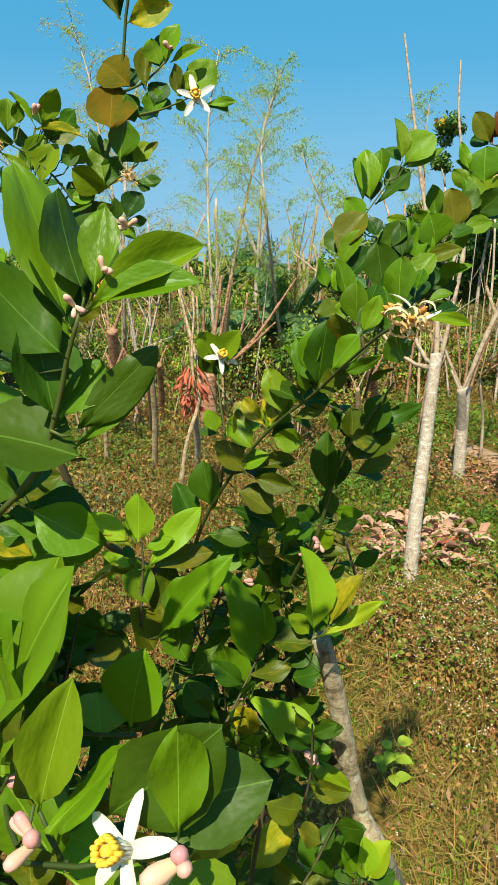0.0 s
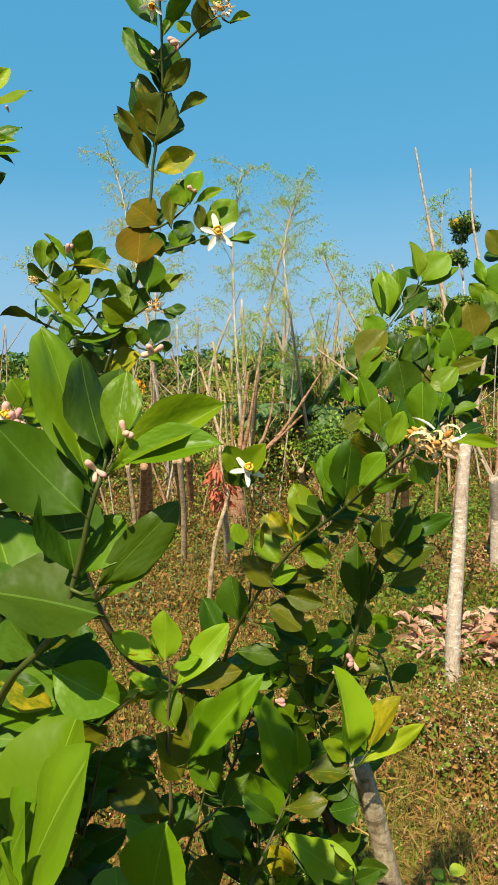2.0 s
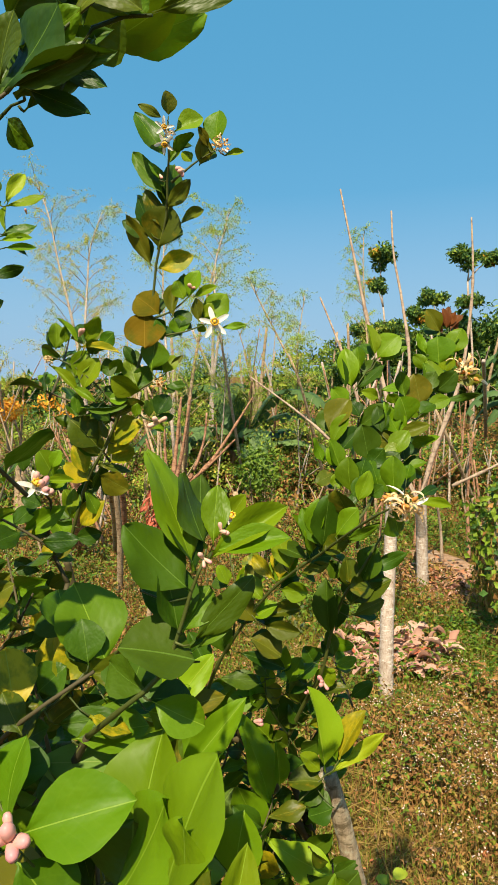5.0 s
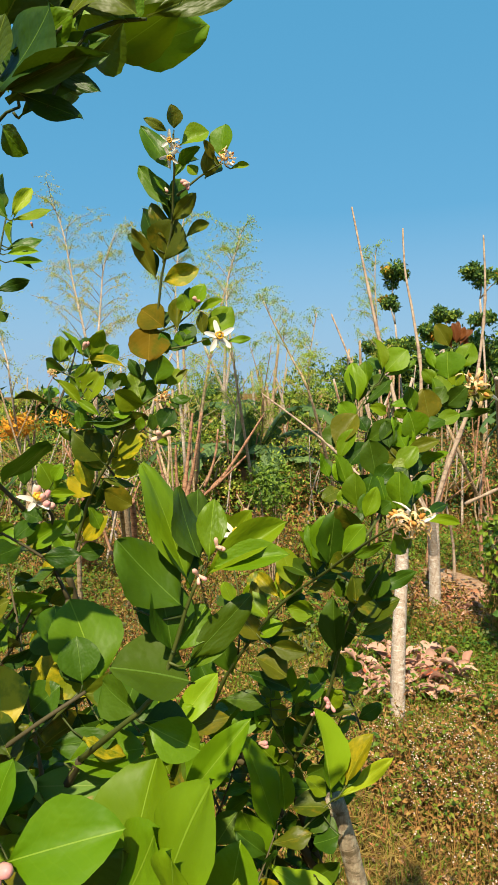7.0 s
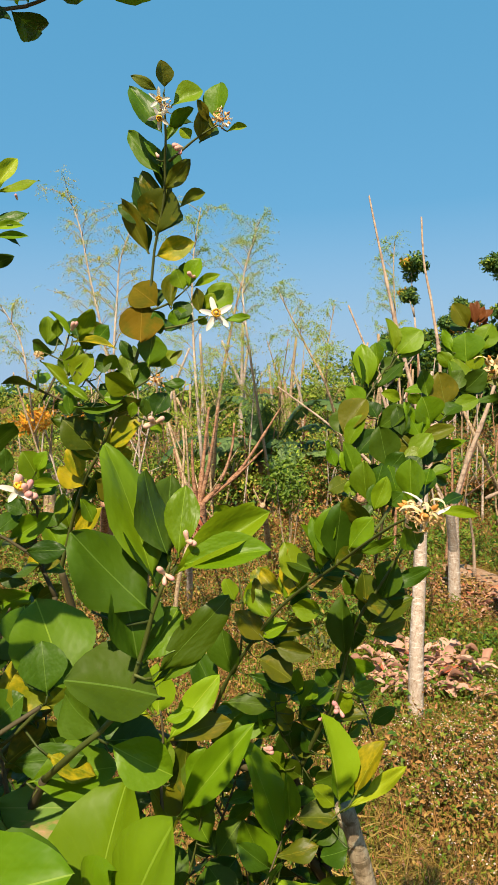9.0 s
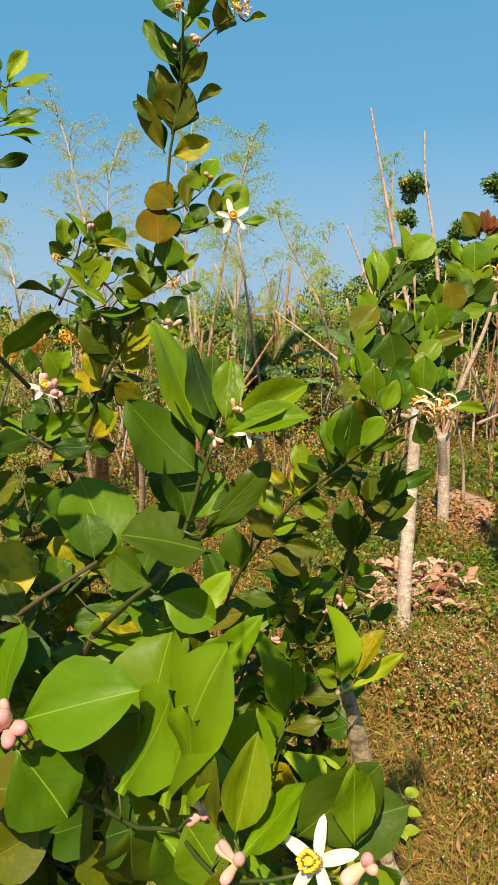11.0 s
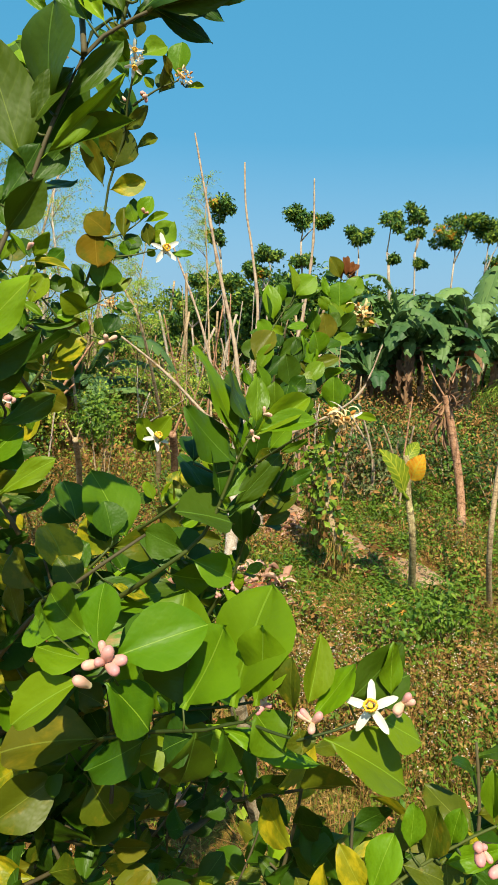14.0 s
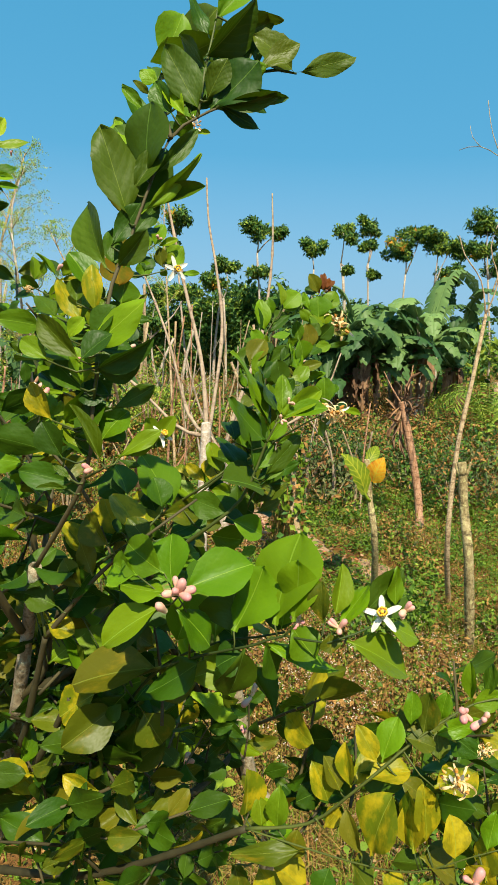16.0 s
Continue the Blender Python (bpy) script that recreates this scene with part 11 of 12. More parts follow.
# inner foliage: filler leaves, mostly dark, with the crowns' shade put into their colour
# bare twig added to reach out of view; no leaves hang on it
twig(tree_two, [(-0.290, 0.420, 1.700), (-0.420, 0.200, 2.040), (-0.480, 0.000, 2.270), (-0.490, -0.250, 2.330)], 0.006, 0.002, False)
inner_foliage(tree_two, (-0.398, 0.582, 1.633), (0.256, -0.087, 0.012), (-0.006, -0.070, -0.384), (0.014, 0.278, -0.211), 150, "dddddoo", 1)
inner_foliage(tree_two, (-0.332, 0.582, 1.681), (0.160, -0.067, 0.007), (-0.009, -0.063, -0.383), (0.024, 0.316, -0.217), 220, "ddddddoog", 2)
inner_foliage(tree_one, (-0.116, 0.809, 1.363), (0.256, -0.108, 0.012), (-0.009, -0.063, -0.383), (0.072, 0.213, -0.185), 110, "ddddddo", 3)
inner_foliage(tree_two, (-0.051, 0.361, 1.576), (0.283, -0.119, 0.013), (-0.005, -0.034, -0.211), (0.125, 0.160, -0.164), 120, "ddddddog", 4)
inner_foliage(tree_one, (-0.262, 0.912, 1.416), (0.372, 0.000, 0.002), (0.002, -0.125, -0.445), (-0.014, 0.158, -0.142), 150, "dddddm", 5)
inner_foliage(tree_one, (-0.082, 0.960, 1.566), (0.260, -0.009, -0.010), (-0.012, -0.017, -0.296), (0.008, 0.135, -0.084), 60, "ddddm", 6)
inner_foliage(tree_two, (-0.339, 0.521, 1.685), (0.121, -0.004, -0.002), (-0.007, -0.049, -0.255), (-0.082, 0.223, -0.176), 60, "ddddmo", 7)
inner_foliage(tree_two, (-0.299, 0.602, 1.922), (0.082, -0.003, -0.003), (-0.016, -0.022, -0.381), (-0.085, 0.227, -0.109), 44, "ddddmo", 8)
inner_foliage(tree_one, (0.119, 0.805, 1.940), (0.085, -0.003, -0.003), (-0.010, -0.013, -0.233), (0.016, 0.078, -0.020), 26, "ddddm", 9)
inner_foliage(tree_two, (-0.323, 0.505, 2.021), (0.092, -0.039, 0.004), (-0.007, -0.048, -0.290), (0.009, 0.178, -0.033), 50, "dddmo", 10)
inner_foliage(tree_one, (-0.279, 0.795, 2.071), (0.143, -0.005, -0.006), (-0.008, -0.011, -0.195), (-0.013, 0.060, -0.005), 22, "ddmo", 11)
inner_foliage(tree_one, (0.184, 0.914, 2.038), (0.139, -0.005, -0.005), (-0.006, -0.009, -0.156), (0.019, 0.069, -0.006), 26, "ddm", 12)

# blossom
flower(tree_two, (-0.028, 0.146, 1.798), (-0.49, -0.58, 0.65), 0.0305, 14, 8)
flower(tree_one, (-0.052, 0.682, 2.112), (0.04, -0.99, 0.11), 0.0364, 20, 10)
flower(tree_one, (-0.036, 0.813, 1.843), (0.26, -0.81, 0.52), 0.0428, 40, 14)
flower(tree_two, (-0.255, 0.609, 1.931), (0.42, -0.68, 0.61), 0.0368, 10, 22)
flower(tree_one, (-0.102, 0.628, 2.317), (0.12, -0.98, -0.17), 0.0207, 0, 30)
flower(tree_one, (-0.102, 0.627, 2.302), (0.09, -0.78, -0.62), 0.0229, 30, 40)
buds(tree_two, (-0.249, 0.612, 1.928), (0.55, -0.60, 0.45), 0.0190, 4, 51)
bud(tree_two, (-0.252, 0.606, 1.941), (0.30, -0.45, 0.85), 0.0200)
withered(tree_one, (-0.040, 0.645, 2.305), (0.02, -0.94, -0.14), 0.0300, 1, 4)
withered(tree_one, (-0.097, 0.632, 2.312), (0.10, -0.93, -0.15), 0.0196, 2, 1)
withered(tree_one, (0.129, 0.510, 1.917), (-0.26, -0.94, 0.41), 0.0585, 3, 3)
withered(tree_one, (0.328, 0.855, 2.047), (-0.35, -0.93, 0.20), 0.0691, 4, 3)
withered(tree_one, (-0.121, 0.685, 2.041), (0.14, -0.99, 0.21), 0.0267, 5, 3)
withered(tree_one, (-0.257, 0.708, 2.073), (0.29, -0.96, 0.17), 0.0176, 6, 0)
buds(tree_one, (-0.123, 0.683, 1.994), (0.14, -0.99, 0.27), 0.0160, 3, 7)
buds(tree_one, (-0.218, 0.708, 2.100), (0.25, -0.97, 0.13), 0.0149, 2, 8)
buds(tree_one, (-0.077, 0.686, 2.154), (0.07, -0.99, 0.06), 0.0104, 3, 9)
buds(tree_one, (-0.083, 0.651, 2.280), (0.08, -0.95, -0.11), 0.0118, 3, 10)
buds(tree_one, (-0.110, 0.659, 2.278), (0.12, -0.95, -0.10), 0.0110, 1, 31)
buds(tree_one, (0.100, 0.806, 1.590), (-0.12, -0.88, 0.66), 0.0175, 4, 11)
buds(tree_one, (0.083, 0.825, 1.564), (-0.10, -0.87, 0.67), 0.0146, 2, 12)
buds(tree_one, (0.224, 0.779, 1.982), (-0.28, -0.96, 0.27), 0.0121, 1, 13)
buds(tree_one, (-0.003, 0.844, 1.513), (-0.02, -0.86, 0.71), 0.0183, 2, 32)
buds(tree_two, (-0.068, 0.269, 1.943), (0.26, -0.96, 0.26), 0.0069, 3, 14)
buds(tree_two, (-0.057, 0.276, 1.957), (0.22, -0.98, 0.21), 0.0061, 3, 15)
buds(tree_two, (-0.175, 0.230, 1.803), (-0.14, -0.83, 0.74), 0.0169, 6, 16)
buds(tree_two, (-0.185, 0.232, 1.787), (-0.11, -0.82, 0.76), 0.0161, 1, 17)
buds(tree_two, (-0.075, 0.200, 1.775), (-0.39, -0.73, 0.76), 0.0095, 4, 18)
buds(tree_two, (-0.060, 0.159, 1.786), (-0.46, -0.68, 0.76), 0.0126, 4, 19)
buds(tree_two, (-0.012, 0.139, 1.803), (-0.59, -0.62, 0.71), 0.0122, 4, 20)
buds(tree_two, (-0.028, 0.400, 1.582), (-0.31, -0.73, 0.81), 0.0197, 2, 21)
buds(tree_one, (0.093, 0.711, 1.309), (-0.10, -0.73, 0.87), 0.0198, 5, 22)
buds(tree_one, (-0.014, 0.703, 1.283), (0.01, -0.72, 0.89), 0.0228, 4, 23)
buds(tree_two, (-0.258, 0.203, 1.995), (-0.13, -0.99, 0.23), 0.0074, 1, 24)
buds(tree_two, (-0.250, 0.203, 1.917), (-0.14, -0.97, 0.40), 0.0085, 2, 25)
buds(tree_one, (-0.275, 0.717, 2.249), (0.29, -0.91, -0.09), 0.0073, 1, 41)
buds(tree_two, (0.026, 0.105, 1.727), (-0.61, -0.61, 0.70), 0.0130, 4, 26)
buds(tree_two, (0.033, 0.090, 1.727), (-0.63, -0.59, 0.71), 0.0150, 3, 27)
buds(tree_two, (0.008, 0.058, 1.618), (-0.56, -0.53, 0.84), 0.0150, 4, 28)
withered(tree_two, (-0.002, 0.075, 1.693), (-0.58, -0.57, 0.78), 0.0358, 29, 2)
withered(tree_two, (-0.197, 0.239, 2.161), (-0.23, -0.93, -0.10), 0.0088, 30, 1)
withered(tree_two, (0.026, 0.077, 1.710), (-0.62, -0.57, 0.74), 0.0203, 31, 2)



# ---- smaller things in the orchard ----
def curled_leaf(seed, mat, curl, slim=0.42):
    """A dry leaf, rolled along its length and bent: unit long."""
    rng = random.Random(seed)
    rows, cols = 8, (-1, -0.5, 0, 0.5, 1)
    v, f = [], []
    for i in range(rows):
        x = i / (rows - 1)
        half = slim * 0.5 * math.sin(math.pi * (x * 0.94 + 0.03)) ** 0.7
        for c in cols:
            a = c * curl * (0.6 + 0.4 * x)
            v.append((x, half * math.sin(a) / max(0.3, curl) * 1.2, half * (1 - math.cos(a)) + 0.22 * math.sin(x * 3) * (0.5 + 0.5 * rng.random()) + rng.uniform(-0.012, 0.012)))
    n = len(cols)
    for i in range(rows - 1):
        for k in range(n - 1):
            a = i * n + k
            f.append((a, a + n, a + n + 1, a + 1))
    return fixed_mesh("dry_leaf", v, f, [mat])


DRY_LEAVES = [curled_leaf(k, M_LITTER, 0.7 + 0.28 * k, 0.48) for k in range(7)]
HANGING = [curled_leaf(60 + k, M_BANANA_DRY, 1.6 + 0.3 * k, 0.16) for k in range(3)]
RED_LEAVES = [curled_leaf(20 + k, M_RED, 0.9 + 0.3 * k, 0.3) for k in range(4)]


def leaf_pile(a, b, c, count, seed, size=1.0):
    rng = random.Random(seed)
    a, b, c = Vector(a), Vector(b), Vector(c)
    mid = (a + b) / 2
    ob = empty("leaf_pile", (mid.x, mid.y, 0), "heap of large curled pinkish-tan dry leaves", "leaf pile")
    for k in range(count):
        u = rng.random()
        p = a.lerp(b, u) + (c - mid) * rng.gauss(0, 0.24) + Vector((rng.gauss(0, 0.06), rng.gauss(0, 0.1), 0))
        d = Vector((rng.gauss(0, 1), rng.gauss(0, 0.7), rng.gauss(0.1, 0.35)))
        m = frame_of((p.x - mid.x, p.y - mid.y, bumps(p.x, p.y) + rng.uniform(0.01, 0.11) * size), d, Vector((rng.gauss(0, 0.4), rng.gauss(-0.3, 0.4), 1))) @ Matrix.Scale(rng.uniform(0.07, 0.18) * size, 4)
        me = RED_LEAVES[0] if k % 17 == 0 else DRY_LEAVES[rng.randrange(7)]
        share_mesh("dry_leaf", me, m, ob)
    return ob


leaf_pile((0.901, 4.265, 0.000), (1.600, 4.273, 0.000), (1.421, 4.931, 0.000), 185, 4)
leaf_pile((1.855, 5.269, -0.000), (2.457, 5.734, 0.000), (2.333, 5.988, 0.000), 60, 5, 0.5)


def red_bundle(top, height, width, seed):
    rng = random.Random(seed)
    top = Vector(top)
    ob = empty("withered_leaf_bundle", top, "hanging bundle of withered red leaves on a sapling", "leaf bundle")
    for k in range(90):
        u = rng.random()
        r = width * 0.5 * math.sin(math.pi * min(1, 0.15 + u * 0.8))
        a = rng.uniform(0, 6.283)
        p = Vector((math.cos(a) * r * rng.uniform(0.5, 1), math.sin(a) * r * rng.uniform(0.5, 1), -height * u))
        m = frame_of(p, Vector((math.cos(a) * 0.7, math.sin(a) * 0.7, -1)) + any_way(rng) * 0.5, any_way(rng)) @ Matrix.Scale(rng.uniform(0.07, 0.13), 4)
        share_mesh("dry_leaf", RED_LEAVES[rng.randrange(4)], m, ob)


red_bundle((-0.474, 4.956, 1.192), 0.36, 0.20, 6)
pollard("thin leaning sapling beside the hanging red leaves", [(-0.583, 4.784, 0.000), (-0.512, 4.795, 0.542), (-0.406, 4.946, 1.007), (-0.563, 5.386, 1.539), (-0.693, 5.694, 1.898)], 0.020, 0.008, M_TAN, [([(-0.426, 4.891, 0.883), (-0.470, 4.966, 1.226), (-0.458, 5.061, 1.565), (-0.474, 5.129, 1.734)], 0.018, 0.010)], 41, "bare saplings", "bare_sapling")


def big_leaf(name, base, tip, width, mat, normal, label):
    """A broad veined leaf, slightly cupped."""
    base, tip = Vector(base), Vector(tip)
    rows, cols = 12, (-1, -0.7, -0.35, 0, 0.35, 0.7, 1)
    v, f = [], []
    for i in range(rows):
        x = i / (rows - 1)
        half = 0.5 * math.sin(math.pi * min(1, x ** 0.75 * 0.97 + 0.02)) ** 0.75
        for c in cols:
            v.append((x, c * half, 0.10 * c * c * half + 0.12 * math.sin(math.pi * x) + 0.02 * math.cos(i * math.pi) * abs(c)))
    n = len(cols)
    for i in range(rows - 1):
        for k in range(n - 1):
            a = i * n + k
            f.append((a, a + n, a + n + 1, a + 1))
    ob = new(name, fixed_mesh(name, v, f, [mat]))
    ob.matrix_basis = frame_of(base, tip - base, normal) @ Matrix.Diagonal(((tip - base).length, width, (tip - base).length, 1))
    ob["label"] = label
    return ob


def leafy_stake():
    b = Vector((2.626, 3.932, 0.000))
    ob = empty("leafy_stump", b, "thin lichened stump with large yellowing leaves at its top", "stump")
    parts = [tube("trunk", [b - Vector((0, 0, 0.05)), (2.418, 3.677, 0.519), (2.411, 3.772, 0.841), (2.409, 3.850, 1.135)], 0.029, 0.022, M_MOSSY, None, "", 10, 0.05, 0.1, 3, 0.15)]
    parts.append(tube("leaf_stalk", [(2.399, 3.752, 0.825), (2.349, 3.760, 0.890), (2.326, 3.781, 0.963)], 0.012, 0.008, M_LIME_LEAF, None, "", 6, 0.03, 0.05, 4))
    parts.append(big_leaf("leaf", (2.357, 3.756, 0.882), (2.173, 3.833, 1.190), 0.21, M_RIBBED, (0.2, -0.8, 0.5), "yellow-green ribbed leaf"))
    parts.append(big_leaf("leaf", (2.436, 3.788, 0.967), (2.480, 3.725, 1.168), 0.16, M_ORANGE_RIBBED, (-0.6, -0.6, 0.4), "orange dying leaf"))
    parts.append(big_leaf("leaf", (2.417, 3.842, 1.107), (2.552, 3.925, 1.219), 0.10, M_RIBBED, (0.0, -0.6, 0.8), "small green leaf"))
    under(ob, *parts)


leafy_stake()


def vine_post(label, line, seed, count):
    """A leaning dead trunk wrapped in climbing leaves."""
    rng = random.Random(seed)
    b = Vector(line[0])
    ob = empty("vine_covered_trunk", b, label, "trunk", "vine-covered trunks")
    parts = [tube("trunk", line, 0.034, 0.020, M_TAN, None, "", 8, 0.08, 0.1, seed, 0.2)]
    pts = smooth_line(line, 0.03)
    vine = Blades()
    for _ in range(count):
        p = pts[int(rng.random() ** 0.8 * (len(pts) - 1))]
        d = any_way(rng)
        vine.leaf(p + d * rng.uniform(0.03, 0.14), any_way(rng), d + Vector((0, -0.4, 0.3)), rng.uniform(0.04, 0.085), rng.uniform(0.03, 0.06), rng.choice((1, 1, 1, 0, 2, 3)), 0.2)
    strands = Blades()
    for _ in range(count):
        p = pts[int(rng.random() ** 1.3 * (len(pts) * 0.75))] + any_way(rng) * 0.06
        strands.leaf(p, (rng.gauss(0, 0.25), rng.gauss(0, 0.25), -1), any_way(rng), rng.uniform(0.10, 0.30), 0.007, rng.choice((0, 0, 1)), 0.05)
    parts.append(strands.done("dry_straw", [M_STRAW, M_DRY], None, "hanging straw-coloured dead stems"))
    parts.append(vine.done("vine", [M_WEED, M_LIME_LEAF, M_FAR, M_DRY], None, "climbing yellow-green vine leaves"))
    under(ob, *parts)


vine_post("dead trunk wrapped in climbing vine", [(2.256, 4.411, 0.000), (2.072, 4.194, 0.364), (2.033, 4.317, 0.662), (2.076, 4.414, 0.969), (2.128, 4.492, 1.190)], 8, 460)
vine_post("crooked dead trunk wrapped in yellowing vine", [(2.371, 5.120, 0.000), (2.099, 4.694, 0.503), (2.089, 4.752, 0.794), (2.065, 4.858, 1.026)], 9, 520)


def small_bush(name, label, centre, size, count, mats, seed, leaf=0.06):
    rng = random.Random(seed)
    c = Vector(centre)
    ob = empty(name, (c.x, c.y, 0), label, "bush")
    parts = []
    for k in range(5):
        a = k * 1.26
        parts.append(tube("stem", [(c.x, c.y, -0.03), c + Vector((math.cos(a), math.sin(a), 0)) * size * 0.5], 0.008, 0.004, M_TAN, None, "", 5, 0.15, 0.05, seed + k))
    crown = Blades()
    for _ in range(count):
        d = any_way(rng)
        p = c + Vector((d.x, d.y, d.z * 1.1)) * size * rng.uniform(0.4, 1.0)
        crown.leaf(p, any_way(rng), d + Vector((0, 0, 0.5)), leaf * rng.uniform(0.6, 1.3), leaf * rng.uniform(0.35, 0.6), rng.randrange(len(mats)), 0.2)
    parts.append(crown.done("crown", mats, None, "dense leaves"))
    under(ob, *parts)


small_bush("shrub", "dense bright green shrub among the trunks", (0.473, 6.476, 1.066), 0.30, 900, [M_WEED], 3)
small_bush("shrub", "dark green weedy shrub in the clearing", (1.873, 2.996, 0.195), 0.30, 700, [M_WEED], 7, 0.05)
small_bush("shrub", "dark green weedy shrub near the leaning tree", (2.358, 3.159, 0.223), 0.26, 600, [M_WEED], 8, 0.05)
small_bush("shrub", "dry brown shrub beside the pinkish trunk", (3.861, 7.259, 0.775), 0.5, 700, [M_DRY, M_FAR], 9)
small_bush("shrub", "dry brown-green shrub behind the trunks", (4.996, 6.801, 0.387), 0.6, 900, [M_DRY, M_FAR, M_WEED], 10)
small_bush("shrub", "brownish scrub before the banana plants", (4.979, 7.884, 0.411), 0.6, 900, [M_DRY, M_WEED], 12)
small_bush("shrub", "brownish scrub at the edge of the clearing", (4.859, 5.653, 0.474), 0.55, 900, [M_DRY, M_WEED, M_FAR], 13)


rngs = random.Random(91)
for k in range(17):
    x, y = rngs.uniform(2.9, 6.4), rngs.uniform(5.7, 9.0)
    if x < 3.3 + (y - 5.7) * 0.15:
        continue
    tall = rngs.uniform(0.28, 0.52)
    small_bush("shrub", "muted green-brown scrub in front of the banana plants", (x, y, tall * 0.75), tall, 620, [M_SCRUB, M_SCRUB, M_FAR, M_WEED] if k % 3 else [M_SCRUB, M_SCRUB, M_DRY], 700 + k, 0.075)
for k in range(22):
    x, y = rngs.uniform(2.25, 4.4), rngs.uniform(5.9, 8.2)
    b = Vector((x, y, bumps(x, y) - 0.03))
    h = rngs.uniform(0.7, 1.5)
    ob = empty("bare_sapling", b, "slim bare pinkish-brown stem among the scrub", "stem", "slim bare stems")
    under(ob, tube("stem", [b, b + Vector((rngs.gauss(0, 0.04), 0, h * 0.5)), b + Vector((rngs.gauss(0, 0.12), rngs.gauss(0, 0.08), h))], rngs.uniform(0.012, 0.024), 0.010, (M_PINK, M_TAN, M_POLE)[k % 3], None, "", 6, 0.12, 0.08, k, 0.2))


def weed_clump(at, size, stems, seed):
    """An open clump of leafy reddish stalks with pinkish flower heads."""
    rng = random.Random(seed)
    b = Vector((at[0], at[1], bumps(*at)))
    ob = empty("weed_clump", b, "clump of reddish weed stalks with small whitish flower heads", "weeds", "flowering weed clumps")
    growth = Blades()
    for _ in range(stems):
        foot = b + Vector((rng.gauss(0, size * 0.45), rng.gauss(0, size * 0.45), 0))
        h = rng.uniform(0.12, 0.30)
        lean = Vector((rng.gauss(0, 0.06), rng.gauss(0, 0.06), 0))
        growth.grass(foot, lean, h, 0.0045, 2)
        for _j in range(7):
            t = rng.uniform(0.1, 0.95)
            a = rng.uniform(0, 6.283)
            growth.leaf(foot + lean * t * t + Vector((0, 0, h * t)), (math.cos(a), math.sin(a), rng.uniform(-0.2, 0.4)), (rng.gauss(0, 0.4), rng.gauss(0, 0.4), 1), rng.uniform(0.025, 0.055), rng.uniform(0.014, 0.030), rng.choice((0, 1, 2, 2, 2)), 0.25)
        for _j in range(rng.choice((0, 2, 4))):
            growth.leaf(foot + lean + Vector((0, 0, h)) + any_way(rng) * 0.014, any_way(rng), (0, 0, 1), 0.010, 0.008, 3)
    under(ob, growth.done("foliage", [M_WEED, M_GOLD, M_DRY, M_WHITE_HEAD], None, "small oval leaves on reddish stalks"))


for k, (p, size, stems) in enumerate((((0.95, 2.72), 0.24, 90), ((1.14, 3.18), 0.26, 90), ((1.50, 2.85), 0.26, 90), ((1.90, 3.20), 0.24, 80), ((1.30, 2.38), 0.20, 60), ((1.62, 3.62), 0.22, 60), ((2.30, 2.75), 0.24, 70), ((0.66, 3.05), 0.18, 45), ((2.05, 2.35), 0.20, 50))):
    weed_clump(p, size, stems, 820 + k)


def seedling():
    """A lobed-leaf seedling by the citrus trunk."""
    b = Vector((0.555, 2.018, 0.000))
    ob = empty("seedling", b, "pale green broad-leaved seedling on the grass", "seedling")
    parts = [tube("stem", [b, b + Vector((0.005, 0, 0.10)), b + Vector((0, 0.01, 0.22))], 0.006, 0.003, M_WEED, None, "", 6, 0.03, 0.04, 2)]
    rng = random.Random(12)
    for k in range(9):
        a = k * 2.4
        z = 0.05 + 0.02 * k
        p = b + Vector((0, 0, z))
        d = Vector((math.cos(a), math.sin(a), rng.uniform(-0.1, 0.4)))
        parts.append(big_leaf("leaf", p + d * 0.02, p + d * rng.uniform(0.06, 0.09), 0.046, M_LIME_LEAF, (d.x * -0.3, d.y * -0.3 - 0.3, 1), "soft pale green leaf"))
    under(ob, *parts)


seedling()
for k, (p, w) in enumerate((((2.163, 3.542, 0.000), 0.07), ((2.171, 3.410, 0.000), 0.09))):
    q = Vector(p) + Vector((0, 0, 0.10))
    ob = big_leaf("fallen_yellow_leaf", q, q + Vector((w, 0.02, 0.03)), w * 0.5, M_ORANGE_LEAF, (0, -0.6, 0.8), "")
    tagged(ob, "yellow fallen leaf caught on green weeds", "leaf", "fallen yellow leaves")

# withered leaf curls hanging from the pinkish trunk
hang = Vector((3.946, 5.545, 1.395))
ob = empty("withered_leaf_tuft", hang, "ragged tuft of withered brown leaves on a trunk top", "dry leaves")
rngh = random.Random(2)
for k in range(46):
    a = rngh.uniform(0, 6.283)
    d = Vector((math.cos(a) * 0.6, math.sin(a) * 0.6, rngh.uniform(-1.6, 0.9)))
    share_mesh("dry_leaf", HANGING[rngh.randrange(3)], frame_of(d * 0.04 + Vector((0, 0, rngh.uniform(-0.25, 0.05))), d, any_way(rngh)) @ Matrix.Scale(rngh.uniform(0.14, 0.34), 4), ob)

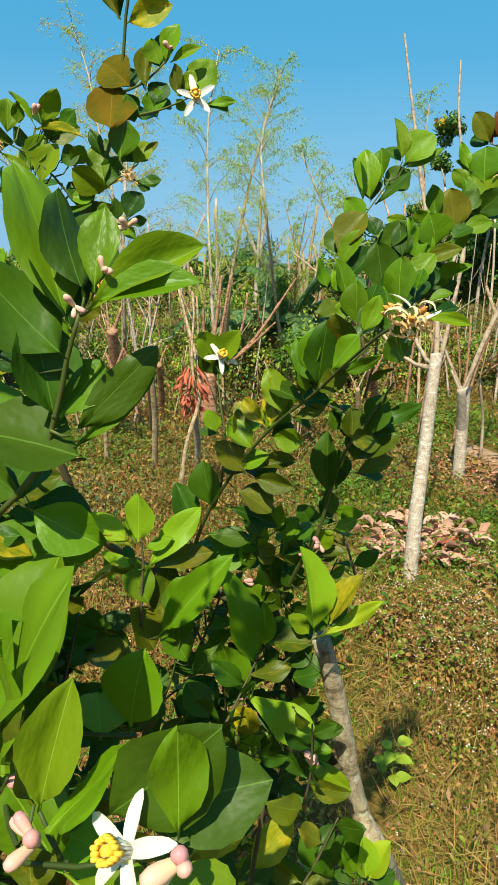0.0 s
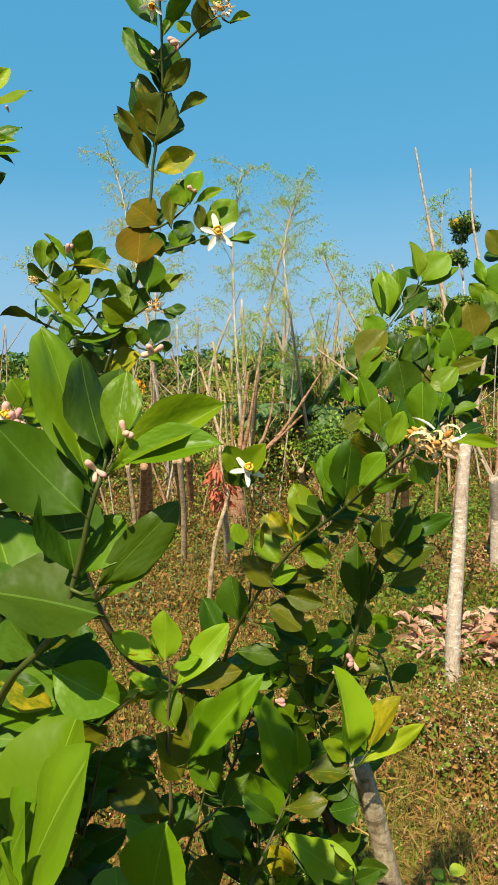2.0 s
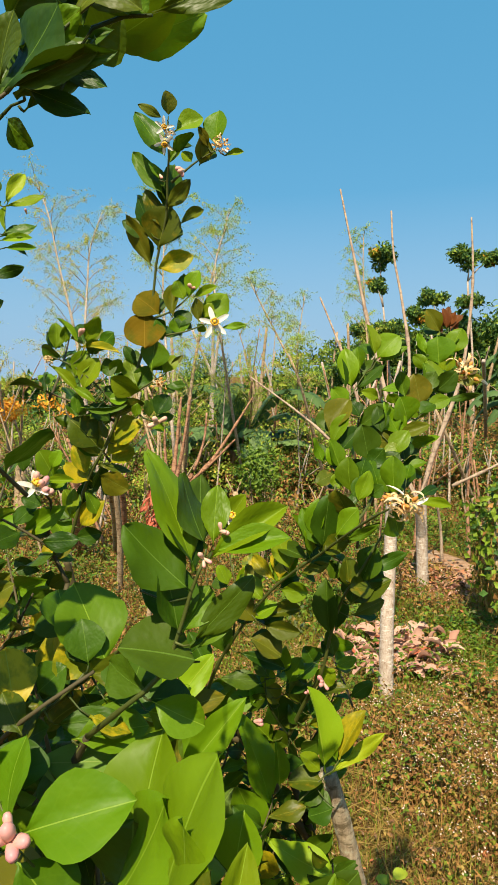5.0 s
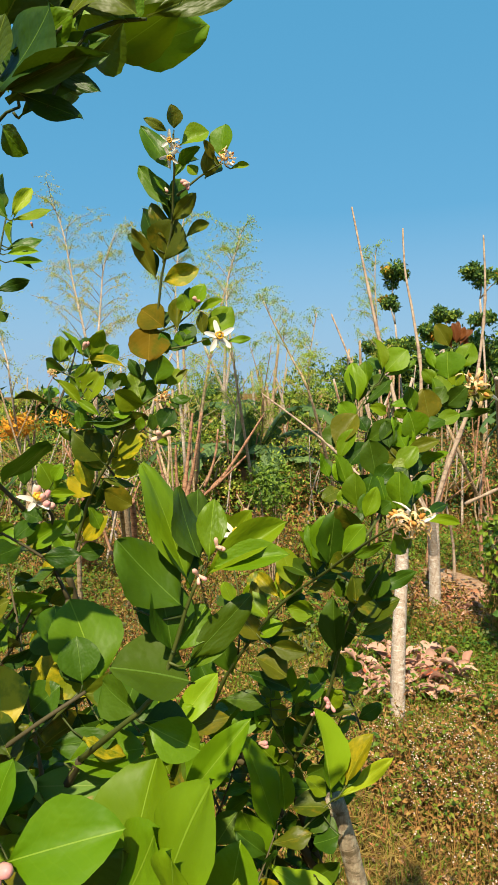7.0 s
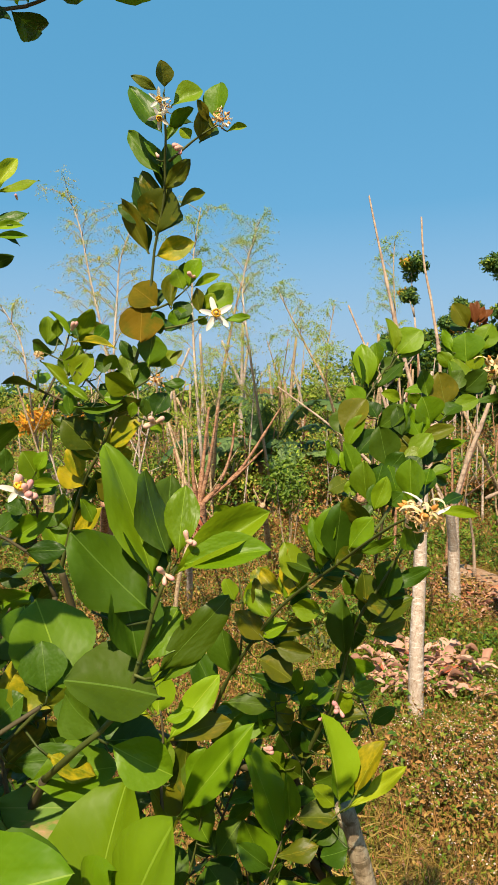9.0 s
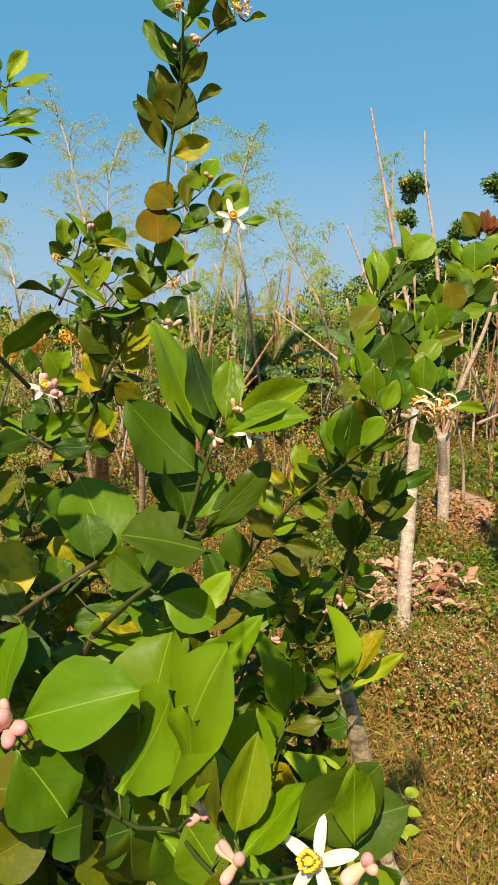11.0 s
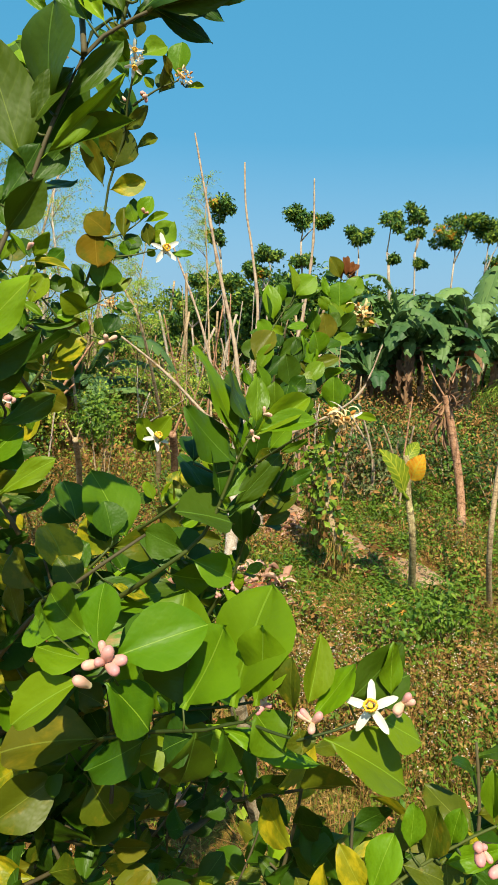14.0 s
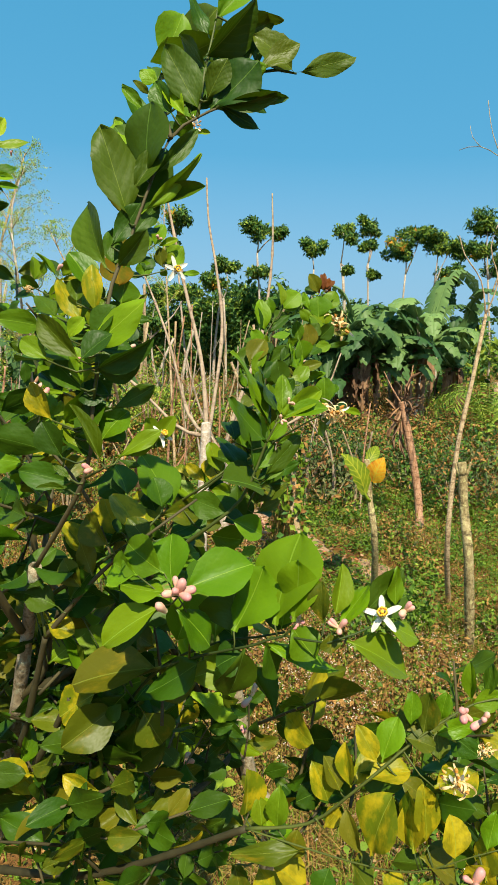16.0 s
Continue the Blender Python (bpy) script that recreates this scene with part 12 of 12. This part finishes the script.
# low green hummocks beside the clearing
for k, (p, size) in enumerate((((3.547, 5.997, 0.000), 0.24), ((3.488, 5.399, 0.000), 0.20), ((3.425, 4.889, 0.000), 0.22), ((3.289, 4.422, 0.000), 0.16), ((3.219, 4.033, 0.000), 0.17), ((2.961, 2.996, 0.000), 0.2))):
    small_bush("weed_clump", "low clump of bright green weeds beside the clearing", Vector(p) + Vector((0, 0, size * 0.35)), size, 420, [M_WEED, M_WEED, M_FAR_LIGHT, M_DRY], 60 + k, 0.05)


def young_palm(base, height, seed):
    """A low palm: arching fronds with two rows of narrow leaflets."""
    rng = random.Random(seed)
    b = Vector(base)
    b.z = bumps(b.x, b.y)
    ob = empty("young_palm", b, "yellow-green young palm with arching fronds behind the scrub", "palm")
    parts = [tube("trunk", [b - Vector((0, 0, 0.05)), b + Vector((0, 0, 0.45))], 0.05, 0.04, M_TAN, None, "", 7, 0.1, 0.05, seed)]
    for k in range(10):
        a = k * 2.4
        out = Vector((math.cos(a), math.sin(a), 0))
        reach = height * rng.uniform(0.5, 0.75)
        line = smooth_line([b + Vector((0, 0, 0.42)), b + out * reach * 0.4 + Vector((0, 0, height * 0.8)), b + out * reach * 0.8 + Vector((0, 0, height * rng.uniform(0.85, 1.0))), b + out * reach * 1.2 + Vector((0, 0, height * rng.uniform(0.6, 0.8)))], 0.05)
        frond = Blades()
        for i in range(3, len(line) - 1):
            d = (line[i + 1] - line[i - 1]).normalized()
            side = d.cross(Vector((0, 0, 1))).normalized()
            for s in (-1, 1):
                w = d * 0.6 + side * s + Vector((0, 0, rng.uniform(-0.5, 0.1)))
                frond.leaf(line[i], w, side.cross(d) + any_way(rng) * 0.2, rng.uniform(0.2, 0.3), 0.028, rng.choice((0, 0, 1)), 0.2)
        parts.append(frond.done("frond", [M_FAR_LIGHT, M_WEED]))
        parts.append(tube("frond_stalk", line, 0.012, 0.004, M_WEED, None, "", 5, 0.2, 0.02, seed + k))
    under(ob, *parts)


young_palm((8.119, 8.602, 0.766), 1.35, 4)
